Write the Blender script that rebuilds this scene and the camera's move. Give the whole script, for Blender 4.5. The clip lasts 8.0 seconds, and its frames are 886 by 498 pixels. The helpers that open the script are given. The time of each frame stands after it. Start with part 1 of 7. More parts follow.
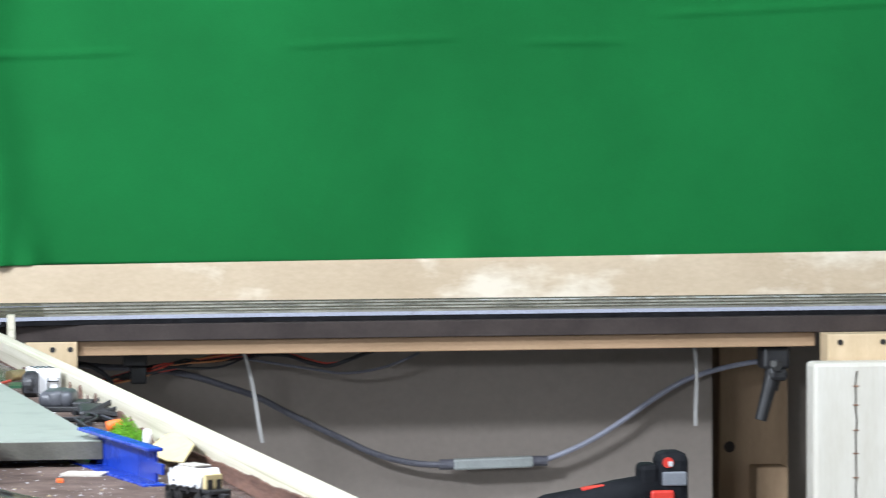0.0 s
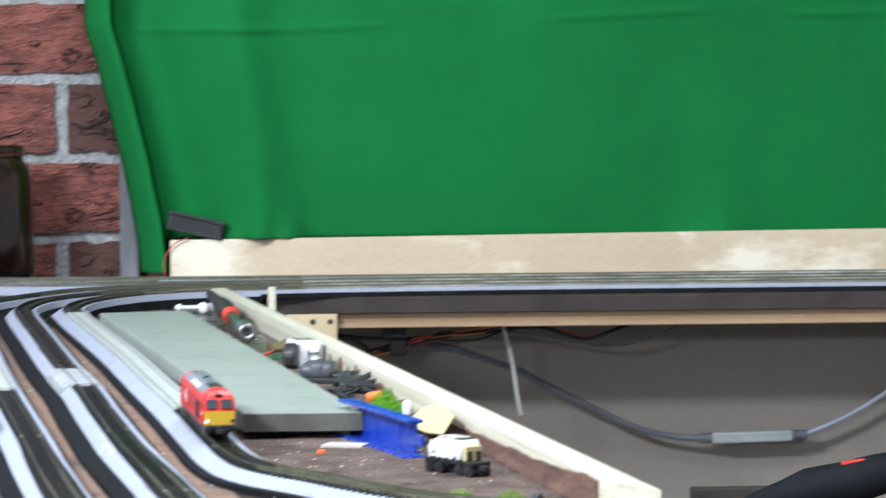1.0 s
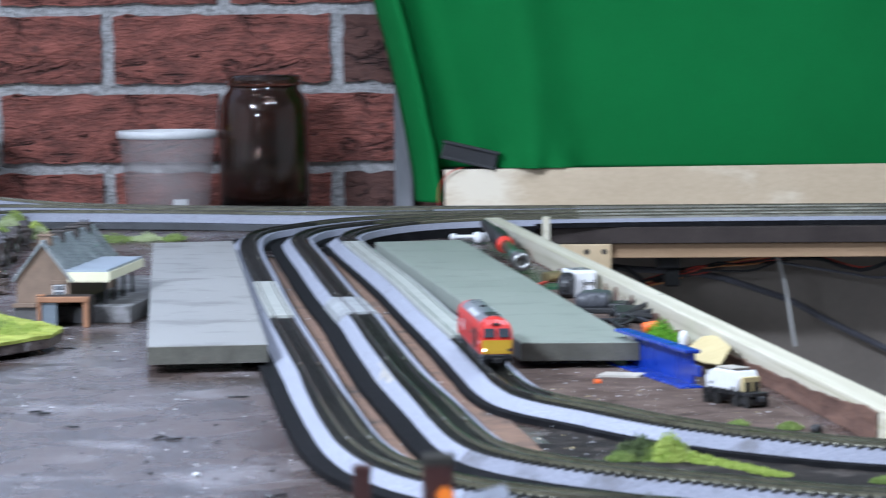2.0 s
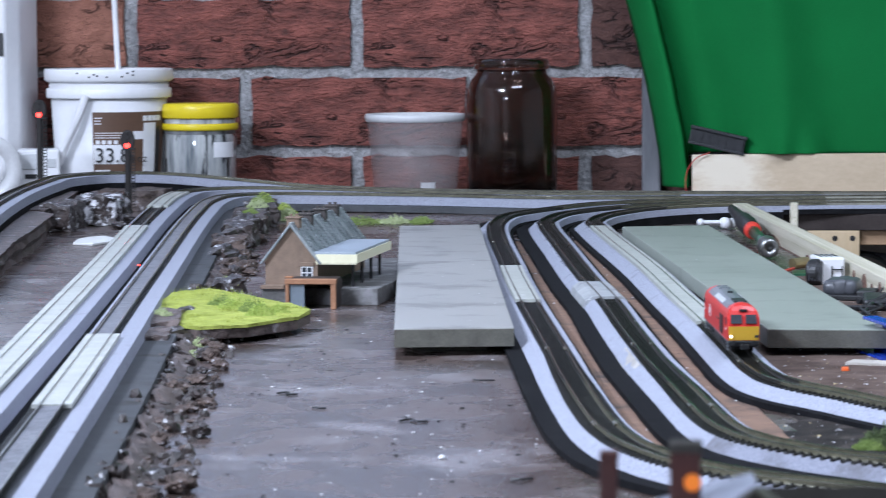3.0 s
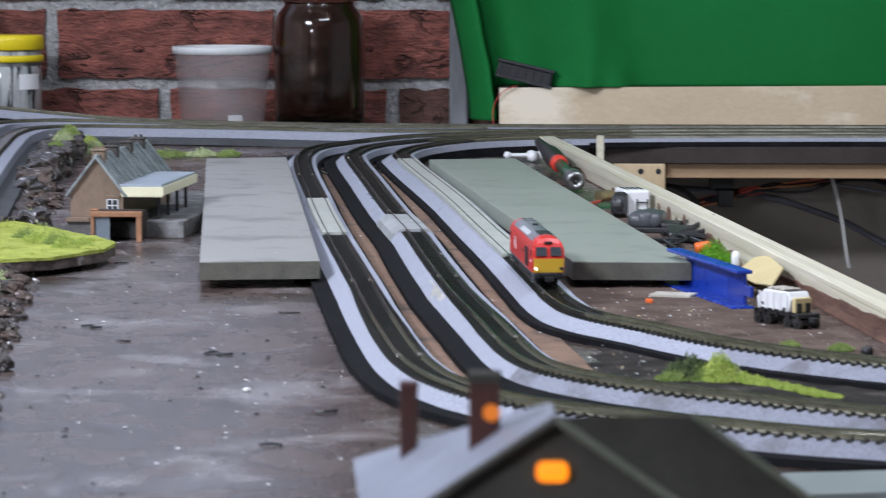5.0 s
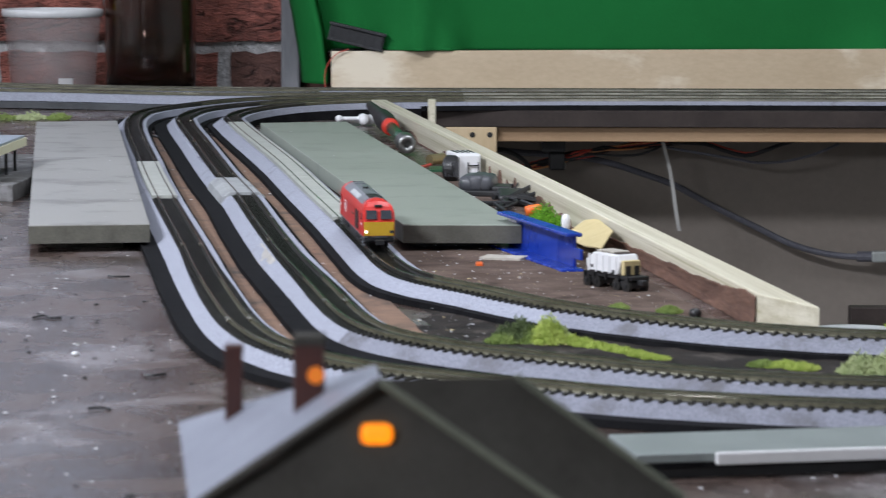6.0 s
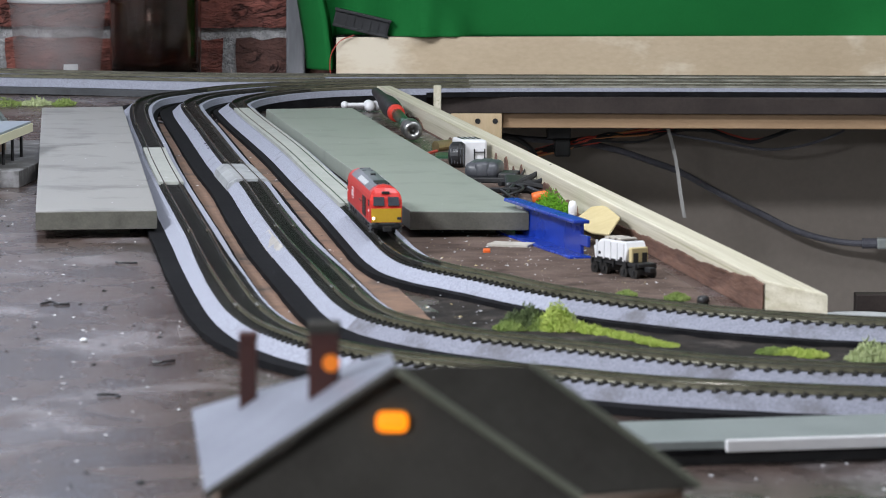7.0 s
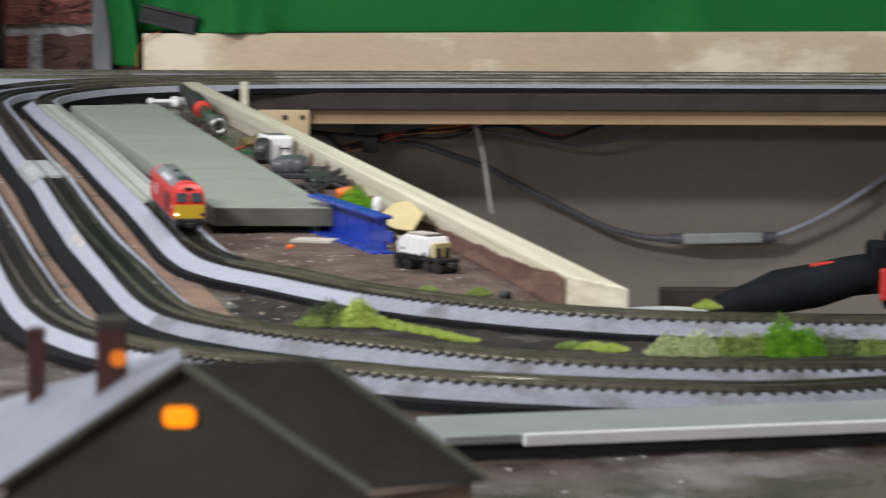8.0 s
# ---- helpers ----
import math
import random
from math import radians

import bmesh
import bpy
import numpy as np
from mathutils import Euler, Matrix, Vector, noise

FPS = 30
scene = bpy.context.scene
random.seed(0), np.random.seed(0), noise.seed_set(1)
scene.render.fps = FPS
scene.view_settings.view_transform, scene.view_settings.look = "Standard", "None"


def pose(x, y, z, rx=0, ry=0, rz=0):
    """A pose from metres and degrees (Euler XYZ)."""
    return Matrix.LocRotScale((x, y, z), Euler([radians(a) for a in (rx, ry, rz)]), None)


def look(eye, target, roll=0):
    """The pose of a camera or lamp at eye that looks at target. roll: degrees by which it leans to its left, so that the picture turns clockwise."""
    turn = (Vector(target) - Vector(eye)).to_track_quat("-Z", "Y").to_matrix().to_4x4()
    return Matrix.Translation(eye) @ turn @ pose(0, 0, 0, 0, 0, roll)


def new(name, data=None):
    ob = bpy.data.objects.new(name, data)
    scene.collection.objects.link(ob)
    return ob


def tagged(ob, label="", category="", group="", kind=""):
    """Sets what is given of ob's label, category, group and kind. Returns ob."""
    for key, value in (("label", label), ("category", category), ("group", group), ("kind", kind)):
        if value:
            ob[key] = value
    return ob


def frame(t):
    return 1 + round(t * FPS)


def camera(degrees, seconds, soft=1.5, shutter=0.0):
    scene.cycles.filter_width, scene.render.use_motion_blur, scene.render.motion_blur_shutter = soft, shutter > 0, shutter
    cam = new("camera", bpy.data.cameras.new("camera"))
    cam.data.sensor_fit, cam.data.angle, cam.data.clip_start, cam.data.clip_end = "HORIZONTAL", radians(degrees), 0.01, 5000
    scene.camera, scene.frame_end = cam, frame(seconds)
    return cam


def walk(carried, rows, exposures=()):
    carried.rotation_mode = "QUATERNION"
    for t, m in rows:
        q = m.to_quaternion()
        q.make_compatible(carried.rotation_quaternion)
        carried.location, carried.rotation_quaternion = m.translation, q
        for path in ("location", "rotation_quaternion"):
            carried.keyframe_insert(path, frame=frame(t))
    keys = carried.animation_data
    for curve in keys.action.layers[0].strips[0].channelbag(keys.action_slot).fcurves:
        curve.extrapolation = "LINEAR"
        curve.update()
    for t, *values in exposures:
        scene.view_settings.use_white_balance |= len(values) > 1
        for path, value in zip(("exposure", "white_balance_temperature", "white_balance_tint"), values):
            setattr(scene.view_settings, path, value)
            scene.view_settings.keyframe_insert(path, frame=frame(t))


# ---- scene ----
cam = camera(15.265, 8.0, soft=0.75, shutter=0.5)
cam.data.dof.use_dof = True
cam.data.dof.focus_distance = 2.4
cam.data.dof.aperture_fstop = 52.0
EYE, ARM = 1.18, 0.03   # lens height; lens ahead of the tripod's pivot
ROWS = [  # seconds; yaw, pitch, roll in degrees; sway to the right and up in millimetres
    (0.0, -7.274, -2.246, 0.261, -0.52, 0.51), (0.5, -5.439, -2.221, 0.355, -0.11, 0.54), (1.0, -2.807, -2.685, 0.419, 0.76, 0.19),
    (1.5, -1.052, -3.576, 0.371, 0.08, -0.12), (2.0, 1.876, -3.860, 0.484, -1.24, -0.03), (2.2, 2.874, -3.920, 0.530, -1.40, 0.20),
    (3.3, 6.528, -4.208, 0.223, 0.49, 0.34), (3.5, 6.382, -4.302, 0.151, 0.58, 0.20), (4.0, 5.067, -4.576, 0.077, 1.56, -0.03),
    (4.5, 3.746, -4.882, 0.032, 0.55, -0.18), (4.7, 3.457, -5.037, 0.038, 0.52, -0.17), (6.0, -0.049, -5.898, -0.179, 1.36, -0.50),
    (6.5, -0.736, -6.047, -0.194, -0.92, -0.55), (7.0, -0.010, -6.143, -0.239, -1.38, -0.06), (7.5, -0.861, -6.162, -0.268, 0.87, -0.56),
    (8.0, -3.259, -6.179, -0.392, 2.39, -0.65),
]


def eye_pose(yaw, pitch, roll, right, up):
    a = radians(yaw)
    return (pose(-ARM * math.sin(a) + right / 1000, ARM * (math.cos(a) - 1), EYE + up / 1000, 0, 0, yaw)
            @ pose(0, 0, 0, pitch) @ pose(0, 0, 0, 0, roll) @ pose(0, 0, 0, 90))


walk(cam, [(t, eye_pose(*row)) for t, *row in ROWS],
     exposures=[(0.0, 0.55, 5950, 9), (0.5, 0.58, 5900, 7), (1.0, 0.38, 5850, 6), (1.5, 0.06, 5720, 8), (2.0, -0.07, 5480, 10), (3.5, -0.24, 5470, 14), (4.5, -0.34, 5750, 13), (6.0, -0.47, 6150, 12), (7.0, -0.36, 6250, 11), (8.0, -0.39, 6700, 11)])

# ---- light ----
world = bpy.data.worlds.new("room_dusk")
world.use_nodes = True
scene.world = world
world.node_tree.nodes["Background"].inputs[0].default_value = (0.55, 0.62, 0.75, 1)
world.node_tree.nodes["Background"].inputs[1].default_value = 0.15


def lamp(name, m, sx, sy, watts, colour, label="white fluorescent batten light fixed to the ceiling"):
    data = bpy.data.lights.new(name, "AREA")
    data.shape, data.size, data.size_y, data.energy, data.color = "RECTANGLE", sx, sy, watts, colour
    ob = new(name, data)
    ob.matrix_world = m
    return tagged(ob, label, "ceiling light", kind="structure")


lamp("ceiling_light", look((-1.45, 0.85, 2.36), (-0.3, 2.6, 1.0)), 0.6, 0.2, 79.0, (0.95, 0.97, 1.0))
# Unseen fill lamp, added to brighten the panel under the shelf.
lamp("fill_light", look((-1.3, -1.2, 1.72), (-0.1, 2.8, 0.95)), 0.6, 0.2, 30.0, (0.95, 0.97, 1.0), "unseen fill lamp added behind the camera")
lamp("ceiling_light", look((0.30, 1.75, 2.36), (0.05, 2.2, 1.0)), 1.0, 0.2, 19.0, (0.93, 0.96, 1.0))


# ---- materials ----
def shade(name, low, high=None, rough=0.6, size=40.0, fine=400.0, bump=0.15, metal=0.0, dirt=None, dirt_size=12.0,
          dirt_low=0.52, dirt_high=0.66, coat=0.0, depth=0.001, wild=0.0, stretch=(1, 1, 1), spread=0.12, coords="Object", warp=0.0, spec=0.5, crack=None):
    """A worn surface: two colours mixed by broad and fine noise, stains of a third, and fine relief."""
    high = high or tuple(min(1, c * 1.25) for c in low)
    m = bpy.data.materials.new(name)
    m.use_nodes = True
    n, l = m.node_tree.nodes, m.node_tree.links
    b = n["Principled BSDF"]
    b.inputs["Metallic"].default_value = metal
    b.inputs["Coat Weight"].default_value = coat
    b.inputs["Specular IOR Level"].default_value = spec
    co = n.new("ShaderNodeTexCoord")
    mp = n.new("ShaderNodeMapping")
    mp.inputs["Scale"].default_value = stretch
    l.new(co.outputs[coords], mp.inputs[0])

    def noise_node(scale, detail):
        t = n.new("ShaderNodeTexNoise")
        t.inputs["Scale"].default_value, t.inputs["Detail"].default_value = scale, detail
        t.inputs["Roughness"].default_value, t.inputs["Distortion"].default_value = 0.62, warp
        l.new(mp.outputs[0], t.inputs["Vector"])
        return t

    def mixed(fac, a, c):
        x = n.new("ShaderNodeMix")
        x.data_type = "RGBA"
        for sock, v in ((x.inputs[0], fac), (x.inputs[6], a), (x.inputs[7], c)):
            if hasattr(v, "is_linked"):
                l.new(v, sock)
            elif isinstance(v, tuple):
                sock.default_value = (*v, 1)
            else:
                sock.default_value = v
        return x.outputs[2]

    broad, small = noise_node(size, 5), noise_node(fine, 3)
    add = n.new("ShaderNodeMath")
    add.operation = "MULTIPLY_ADD"
    l.new(small.outputs["Fac"], add.inputs[0])
    add.inputs[1].default_value = 0.45
    l.new(broad.outputs["Fac"], add.inputs[2])
    ramp = n.new("ShaderNodeMapRange")
    ramp.inputs[1].default_value, ramp.inputs[2].default_value = 0.52, 0.92
    l.new(add.outputs[0], ramp.inputs[0])
    colour = mixed(ramp.outputs[0], tuple(low), tuple(high))
    if dirt:
        d = noise_node(dirt_size, 6)
        r = n.new("ShaderNodeMapRange")
        r.inputs[1].default_value, r.inputs[2].default_value = dirt_low, dirt_high
        l.new(d.outputs["Fac"], r.inputs[0])
        colour = mixed(r.outputs[0], colour, tuple(dirt))
    height = add.outputs[0]
    if crack:   # wandering dark creases
        c = noise_node(crack, 4)
        c.inputs["Distortion"].default_value = 0.6
        off = n.new("ShaderNodeMath")
        off.operation = "SUBTRACT"
        l.new(c.outputs["Fac"], off.inputs[0])
        off.inputs[1].default_value = 0.5
        mag = n.new("ShaderNodeMath")
        mag.operation = "ABSOLUTE"
        l.new(off.outputs[0], mag.inputs[0])
        line = n.new("ShaderNodeMapRange")
        line.inputs[1].default_value, line.inputs[2].default_value, line.inputs[3].default_value, line.inputs[4].default_value = 0.0, 0.03, 1.0, 0.0
        l.new(mag.outputs[0], line.inputs[0])
        gate = noise_node(crack * 0.6, 2)
        gr = n.new("ShaderNodeMapRange")
        gr.inputs[1].default_value, gr.inputs[2].default_value = 0.47, 0.6
        l.new(gate.outputs["Fac"], gr.inputs[0])
        both = n.new("ShaderNodeMath")
        both.operation = "MULTIPLY"
        l.new(line.outputs[0], both.inputs[0]), l.new(gr.outputs[0], both.inputs[1])
        colour = mixed(both.outputs[0], colour, tuple(v * 0.55 for v in low))
        sub = n.new("ShaderNodeMath")
        sub.operation = "MULTIPLY_ADD"
        l.new(both.outputs[0], sub.inputs[0])
        sub.inputs[1].default_value = -0.8
        l.new(add.outputs[0], sub.inputs[2])
        height = sub.outputs[0]
    if wild:
        info = n.new("ShaderNodeObjectInfo")
        hsv = n.new("ShaderNodeHueSaturation")
        v = n.new("ShaderNodeMapRange")
        v.inputs[3].default_value, v.inputs[4].default_value = 1 - wild, 1 + wild
        l.new(info.outputs["Random"], v.inputs[0])
        l.new(v.outputs[0], hsv.inputs["Value"])
        l.new(colour, hsv.inputs["Color"])
        colour = hsv.outputs[0]
    l.new(colour, b.inputs["Base Color"])
    rr = n.new("ShaderNodeMapRange")
    rr.inputs[3].default_value, rr.inputs[4].default_value = max(0.02, rough - spread), min(1, rough + spread)
    l.new(broad.outputs["Fac"], rr.inputs[0])
    l.new(rr.outputs[0], b.inputs["Roughness"])
    if bump:
        bp = n.new("ShaderNodeBump")
        bp.inputs["Strength"].default_value, bp.inputs["Distance"].default_value = bump, depth
        l.new(height, bp.inputs["Height"])
        l.new(bp.outputs[0], b.inputs["Normal"])
    return m


def glow(name, colour, strength):
    m = bpy.data.materials.new(name)
    m.use_nodes = True
    b = m.node_tree.nodes["Principled BSDF"]
    b.inputs["Base Color"].default_value = (*colour, 1)
    b.inputs["Emission Color"].default_value = (*colour, 1)
    b.inputs["Emission Strength"].default_value = strength
    return m


def clear(name, colour, rough=0.05, alpha=1.0, trans=1.0, ior=1.45):
    m = bpy.data.materials.new(name)
    m.use_nodes = True
    b = m.node_tree.nodes["Principled BSDF"]
    b.inputs["Base Color"].default_value = (*colour, 1)
    b.inputs["Roughness"].default_value = rough
    b.inputs["Transmission Weight"].default_value = trans
    b.inputs["IOR"].default_value = ior
    return m


BOARD = shade("brown_painted_board", (0.030, 0.0205, 0.017), (0.125, 0.089, 0.077), 0.27, 30, 460, 0.5, spread=0.2, dirt=(0.21, 0.185, 0.187), dirt_size=16, dirt_low=0.54, dirt_high=0.66, depth=0.0010, spec=0.5, warp=0.35, stretch=(1, 0.75, 1))
DUST = shade("brown_sawdust", (0.075, 0.052, 0.042), (0.17, 0.125, 0.105), 0.9, 40, 700, 0.8, depth=0.001, spec=0.1, dirt=(0.05, 0.036, 0.03), dirt_size=30, dirt_low=0.55, dirt_high=0.72)
MDF = shade("bare_brown_hardboard", (0.16, 0.095, 0.064), (0.27, 0.165, 0.112), 0.75, 60, 500, 0.3, dirt=(0.075, 0.055, 0.045), dirt_size=28, dirt_low=0.53, dirt_high=0.66)
UNDERLAY = shade("black_rubber_underlay", (0.0065, 0.0065, 0.0075), (0.017, 0.0168, 0.0185), 0.85, 80, 600, 0.25, spec=0.06)
FOAM = shade("lavender_white_foam", (0.235, 0.245, 0.30), (0.42, 0.435, 0.52), 0.9, 900, 2200, 0.6, dirt=(0.20, 0.20, 0.22), dirt_size=60, dirt_low=0.60, dirt_high=0.78, depth=0.0006)
FOAM_DIRTY = shade("soil_stained_foam", (0.17, 0.175, 0.215), (0.32, 0.33, 0.40), 0.9, 900, 2200, 0.6, dirt=(0.10, 0.092, 0.095), dirt_size=38, dirt_low=0.50, dirt_high=0.72, depth=0.0006)
SLEEPER = shade("black_plastic_sleeper", (0.0075, 0.0074, 0.0065), (0.022, 0.021, 0.018), 0.4, 120, 900, 0.1, wild=0.3, spec=0.3)
CHAIR = shade("dusty_rail_chair", (0.008, 0.0078, 0.007), (0.030, 0.028, 0.022), 0.4, 300, 900, 0.1)
RAIL = shade("nickel_silver_rail", (0.20, 0.19, 0.15), (0.44, 0.42, 0.35), 0.18, 60, 500, 0.05, metal=0.8)
RAIL_SIDE = shade("tarnished_rail_side", (0.060, 0.056, 0.034), (0.15, 0.14, 0.090), 0.45, 80, 500, 0.1, metal=0.2)
# Rails on the straights: coloured dark for the dim surroundings they mirror.
RAIL_DARK = shade("dim_rail_side", (0.010, 0.0095, 0.008), (0.034, 0.031, 0.024), 0.45, 80, 500, 0.1, spec=0.3)
RAIL_DIM = shade("dim_rail_head", (0.07, 0.068, 0.060), (0.28, 0.27, 0.24), 0.20, 90, 500, 0.05, metal=0.6)
GREYFOAM = shade("grey_sheet_underlay", (0.042, 0.044, 0.049), (0.080, 0.083, 0.090), 0.8, 50, 500, 0.25, dirt=(0.03, 0.027, 0.025), dirt_size=30, dirt_low=0.56, dirt_high=0.70)
INFILL = shade("pale_grey_card_infill", (0.38, 0.39, 0.36), (0.52, 0.53, 0.49), 0.5, 50, 400, 0.15, dirt=(0.35, 0.34, 0.31), dirt_size=40, dirt_low=0.6, dirt_high=0.75)
DECK_GREY = shade("silvery_ballast_deck", (0.05, 0.05, 0.055), (0.26, 0.26, 0.29), 0.45, 140, 700, 0.6)
DECK_PALE = shade("pale_sheen_deck", (0.10, 0.096, 0.075), (0.42, 0.40, 0.33), 0.5, 60, 420, 0.3, stretch=(0.25, 1, 1), dirt=(0.16, 0.15, 0.12), dirt_size=18, dirt_low=0.48, dirt_high=0.62)
DECK = shade("dark_ballast_deck", (0.006, 0.006, 0.0055), (0.018, 0.0175, 0.015), 0.85, 90, 800, 0.5, spec=0.04)
CLOTH = shade("green_screen_cloth", (0.008, 0.118, 0.025), (0.0135, 0.163, 0.037), 0.85, 3, 900, 0.08, depth=0.0004, spec=0.15)
PLY = shade("pale_plywood", (0.53, 0.41, 0.27), (0.66, 0.53, 0.37), 0.6, 4, 120, 0.08, dirt=(0.82, 0.73, 0.58), dirt_size=5, stretch=(1, 1, 2.2), dirt_low=0.53, dirt_high=0.62)
PINE = shade("sawn_pine", (0.47, 0.425, 0.305), (0.73, 0.69, 0.565), 0.6, 30, 260, 0.2, stretch=(6, 0.05, 6), dirt=(0.44, 0.41, 0.26), dirt_size=50, dirt_low=0.57, dirt_high=0.66)
PINE_DULL = shade("dull_pine_beam", (0.33, 0.21, 0.115), (0.44, 0.29, 0.17), 0.65, 8, 160, 0.1, stretch=(1, 6, 6))
FASCIA = shade("dark_brown_fascia", (0.035, 0.027, 0.025), (0.06, 0.047, 0.042), 0.6, 20, 300, 0.1, spec=0.2)
BRICK = shade("red_clay_brick", (0.088, 0.031, 0.025), (0.345, 0.113, 0.085), 0.75, 24, 150, 1.0, dirt=(0.05, 0.026, 0.024), dirt_size=34, dirt_low=0.61, dirt_high=0.74, wild=0.18, depth=0.012, stretch=(1, 1, 3.0), warp=0.4, crack=10)
MORTAR = shade("grey_mortar", (0.32, 0.32, 0.325), (0.70, 0.70, 0.71), 0.95, 160, 520, 1.0, depth=0.010)
GREYPLAT = shade("grey_green_foamboard", (0.26, 0.285, 0.245), (0.30, 0.325, 0.28), 0.5, 6, 500, 0.08, depth=0.0004, dirt=(0.24, 0.26, 0.225), dirt_size=25)
GREYPLAT_B = shade("plain_grey_foamboard", (0.30, 0.293, 0.28), (0.345, 0.337, 0.325), 0.5, 6, 500, 0.08, depth=0.0004, dirt=(0.225, 0.218, 0.208), dirt_size=20)
CUTEDGE = shade("cut_grey_board_edge", (0.085, 0.083, 0.068), (0.15, 0.145, 0.12), 0.85, 60, 700, 0.4)
GREYWALL = shade("grey_painted_render", (0.215, 0.184, 0.158), (0.255, 0.220, 0.190), 0.85, 3, 150, 0.2, dirt=(0.19, 0.162, 0.138), dirt_size=5)
PLASTER = shade("white_plaster", (0.72, 0.72, 0.70), (0.80, 0.80, 0.78), 0.8, 2, 120, 0.1)
CONCRETE = shade("concrete_floor", (0.20, 0.19, 0.18), (0.30, 0.29, 0.28), 0.7, 3, 90, 0.2)
RED = shade("red_loco_paint", (0.52, 0.022, 0.018), (0.60, 0.030, 0.022), 0.35, 40, 600, 0.02)
YELLOW = shade("yellow_loco_paint", (0.55, 0.33, 0.02), (0.62, 0.38, 0.03), 0.4, 40, 600, 0.02)
BLACK = shade("black_plastic", (0.012, 0.012, 0.013), (0.025, 0.025, 0.027), 0.45, 60, 700, 0.05)
ROOFGREY = shade("loco_roof_grey", (0.13, 0.14, 0.155), (0.20, 0.21, 0.23), 0.35, 60, 500, 0.05)
WHITE = shade("white_plastic", (0.74, 0.74, 0.76), (0.82, 0.82, 0.83), 0.4, 20, 300, 0.03)
GLASS = shade("dark_cab_glass", (0.03, 0.035, 0.045), (0.05, 0.055, 0.065), 0.1, 20, 300, 0.0)


# ---- helpers for meshes ----
def thing(name, label, category, group="", kind="", at=(0, 0, 0), rz=0.0):
    ob = new(name)
    ob.empty_display_size = 0.02
    ob.matrix_world = pose(*at, 0, 0, rz)
    return tagged(ob, label, category, group, kind)


def part(name, bm, material, parent=None, label="", smooth=False):
    me = bpy.data.meshes.new(name)
    bmesh.ops.recalc_face_normals(bm, faces=bm.faces)
    bm.to_mesh(me)
    bm.free()
    me.materials.append(material)
    if smooth:
        for p in me.polygons:
            p.use_smooth = True
    ob = new(name, me)
    if parent:
        ob.parent = parent
    return tagged(ob, label)


def again(ob, name, m, parent=None):
    """One more object on the same mesh."""
    o = new(name, ob.data)
    o.parent = parent or ob.parent
    o.matrix_basis = m
    return o


def box(bm, lo, hi, bevel=0.0, m=None):
    c = [(a + b) / 2 for a, b in zip(lo, hi)]
    s = [abs(b - a) for a, b in zip(lo, hi)]
    r = bmesh.ops.create_cube(bm, size=1, matrix=(m or Matrix()) @ Matrix.Translation(c) @ Matrix.Diagonal((*s, 1)))
    if bevel:
        edges = list({e for v in r["verts"] for e in v.link_edges})
        bmesh.ops.bevel(bm, geom=edges, offset=bevel, segments=2, affect="EDGES", profile=0.5)
    return bm


def boxes(*items, bevel=0.0):
    bm = bmesh.new()
    for lo, hi in items:
        box(bm, lo, hi, bevel)
    return bm


def prism(bm, outline, z0, z1, bevel=0.0):
    """A plate with that outline (x, y) between two heights."""
    lo = [bm.verts.new((x, y, z0)) for x, y in outline]
    hi = [bm.verts.new((x, y, z1)) for x, y in outline]
    faces = [bm.faces.new(lo[::-1]), bm.faces.new(hi)]
    n = len(lo)
    faces += [bm.faces.new((lo[i], lo[(i + 1) % n], hi[(i + 1) % n], hi[i])) for i in range(n)]
    if bevel:
        bmesh.ops.bevel(bm, geom=list({e for f in faces for e in f.edges}), offset=bevel, segments=2, affect="EDGES", profile=0.5)
    return bm


def lathe(bm, profile, m=None, seg=40, close=True):
    """Turns (radius, height) points round the z axis."""
    m = m or Matrix()
    rings = []
    for r, z in profile:
        if r <= 1e-6:
            rings.append([bm.verts.new(m @ Vector((0, 0, z)))])
        else:
            rings.append([bm.verts.new(m @ Vector((r * math.cos(2 * math.pi * k / seg), r * math.sin(2 * math.pi * k / seg), z))) for k in range(seg)])
    for a, b in zip(rings, rings[1:]):
        for k in range(seg):
            j = (k + 1) % seg
            if len(a) == 1 and len(b) > 1:
                bm.faces.new((a[0], b[k], b[j]))
            elif len(b) == 1 and len(a) > 1:
                bm.faces.new((a[k], a[j], b[0]))
            elif len(a) > 1:
                bm.faces.new((a[k], a[j], b[j], b[k]))
    return bm


def rod(bm, a, b, r, r2=None, seg=10):
    a, b = Vector(a), Vector(b)
    m = Matrix.Translation((a + b) / 2) @ (b - a).to_track_quat("Z", "Y").to_matrix().to_4x4()
    bmesh.ops.create_cone(bm, cap_ends=True, segments=seg, radius1=r, radius2=r if r2 is None else r2, depth=(b - a).length, matrix=m)
    return bm


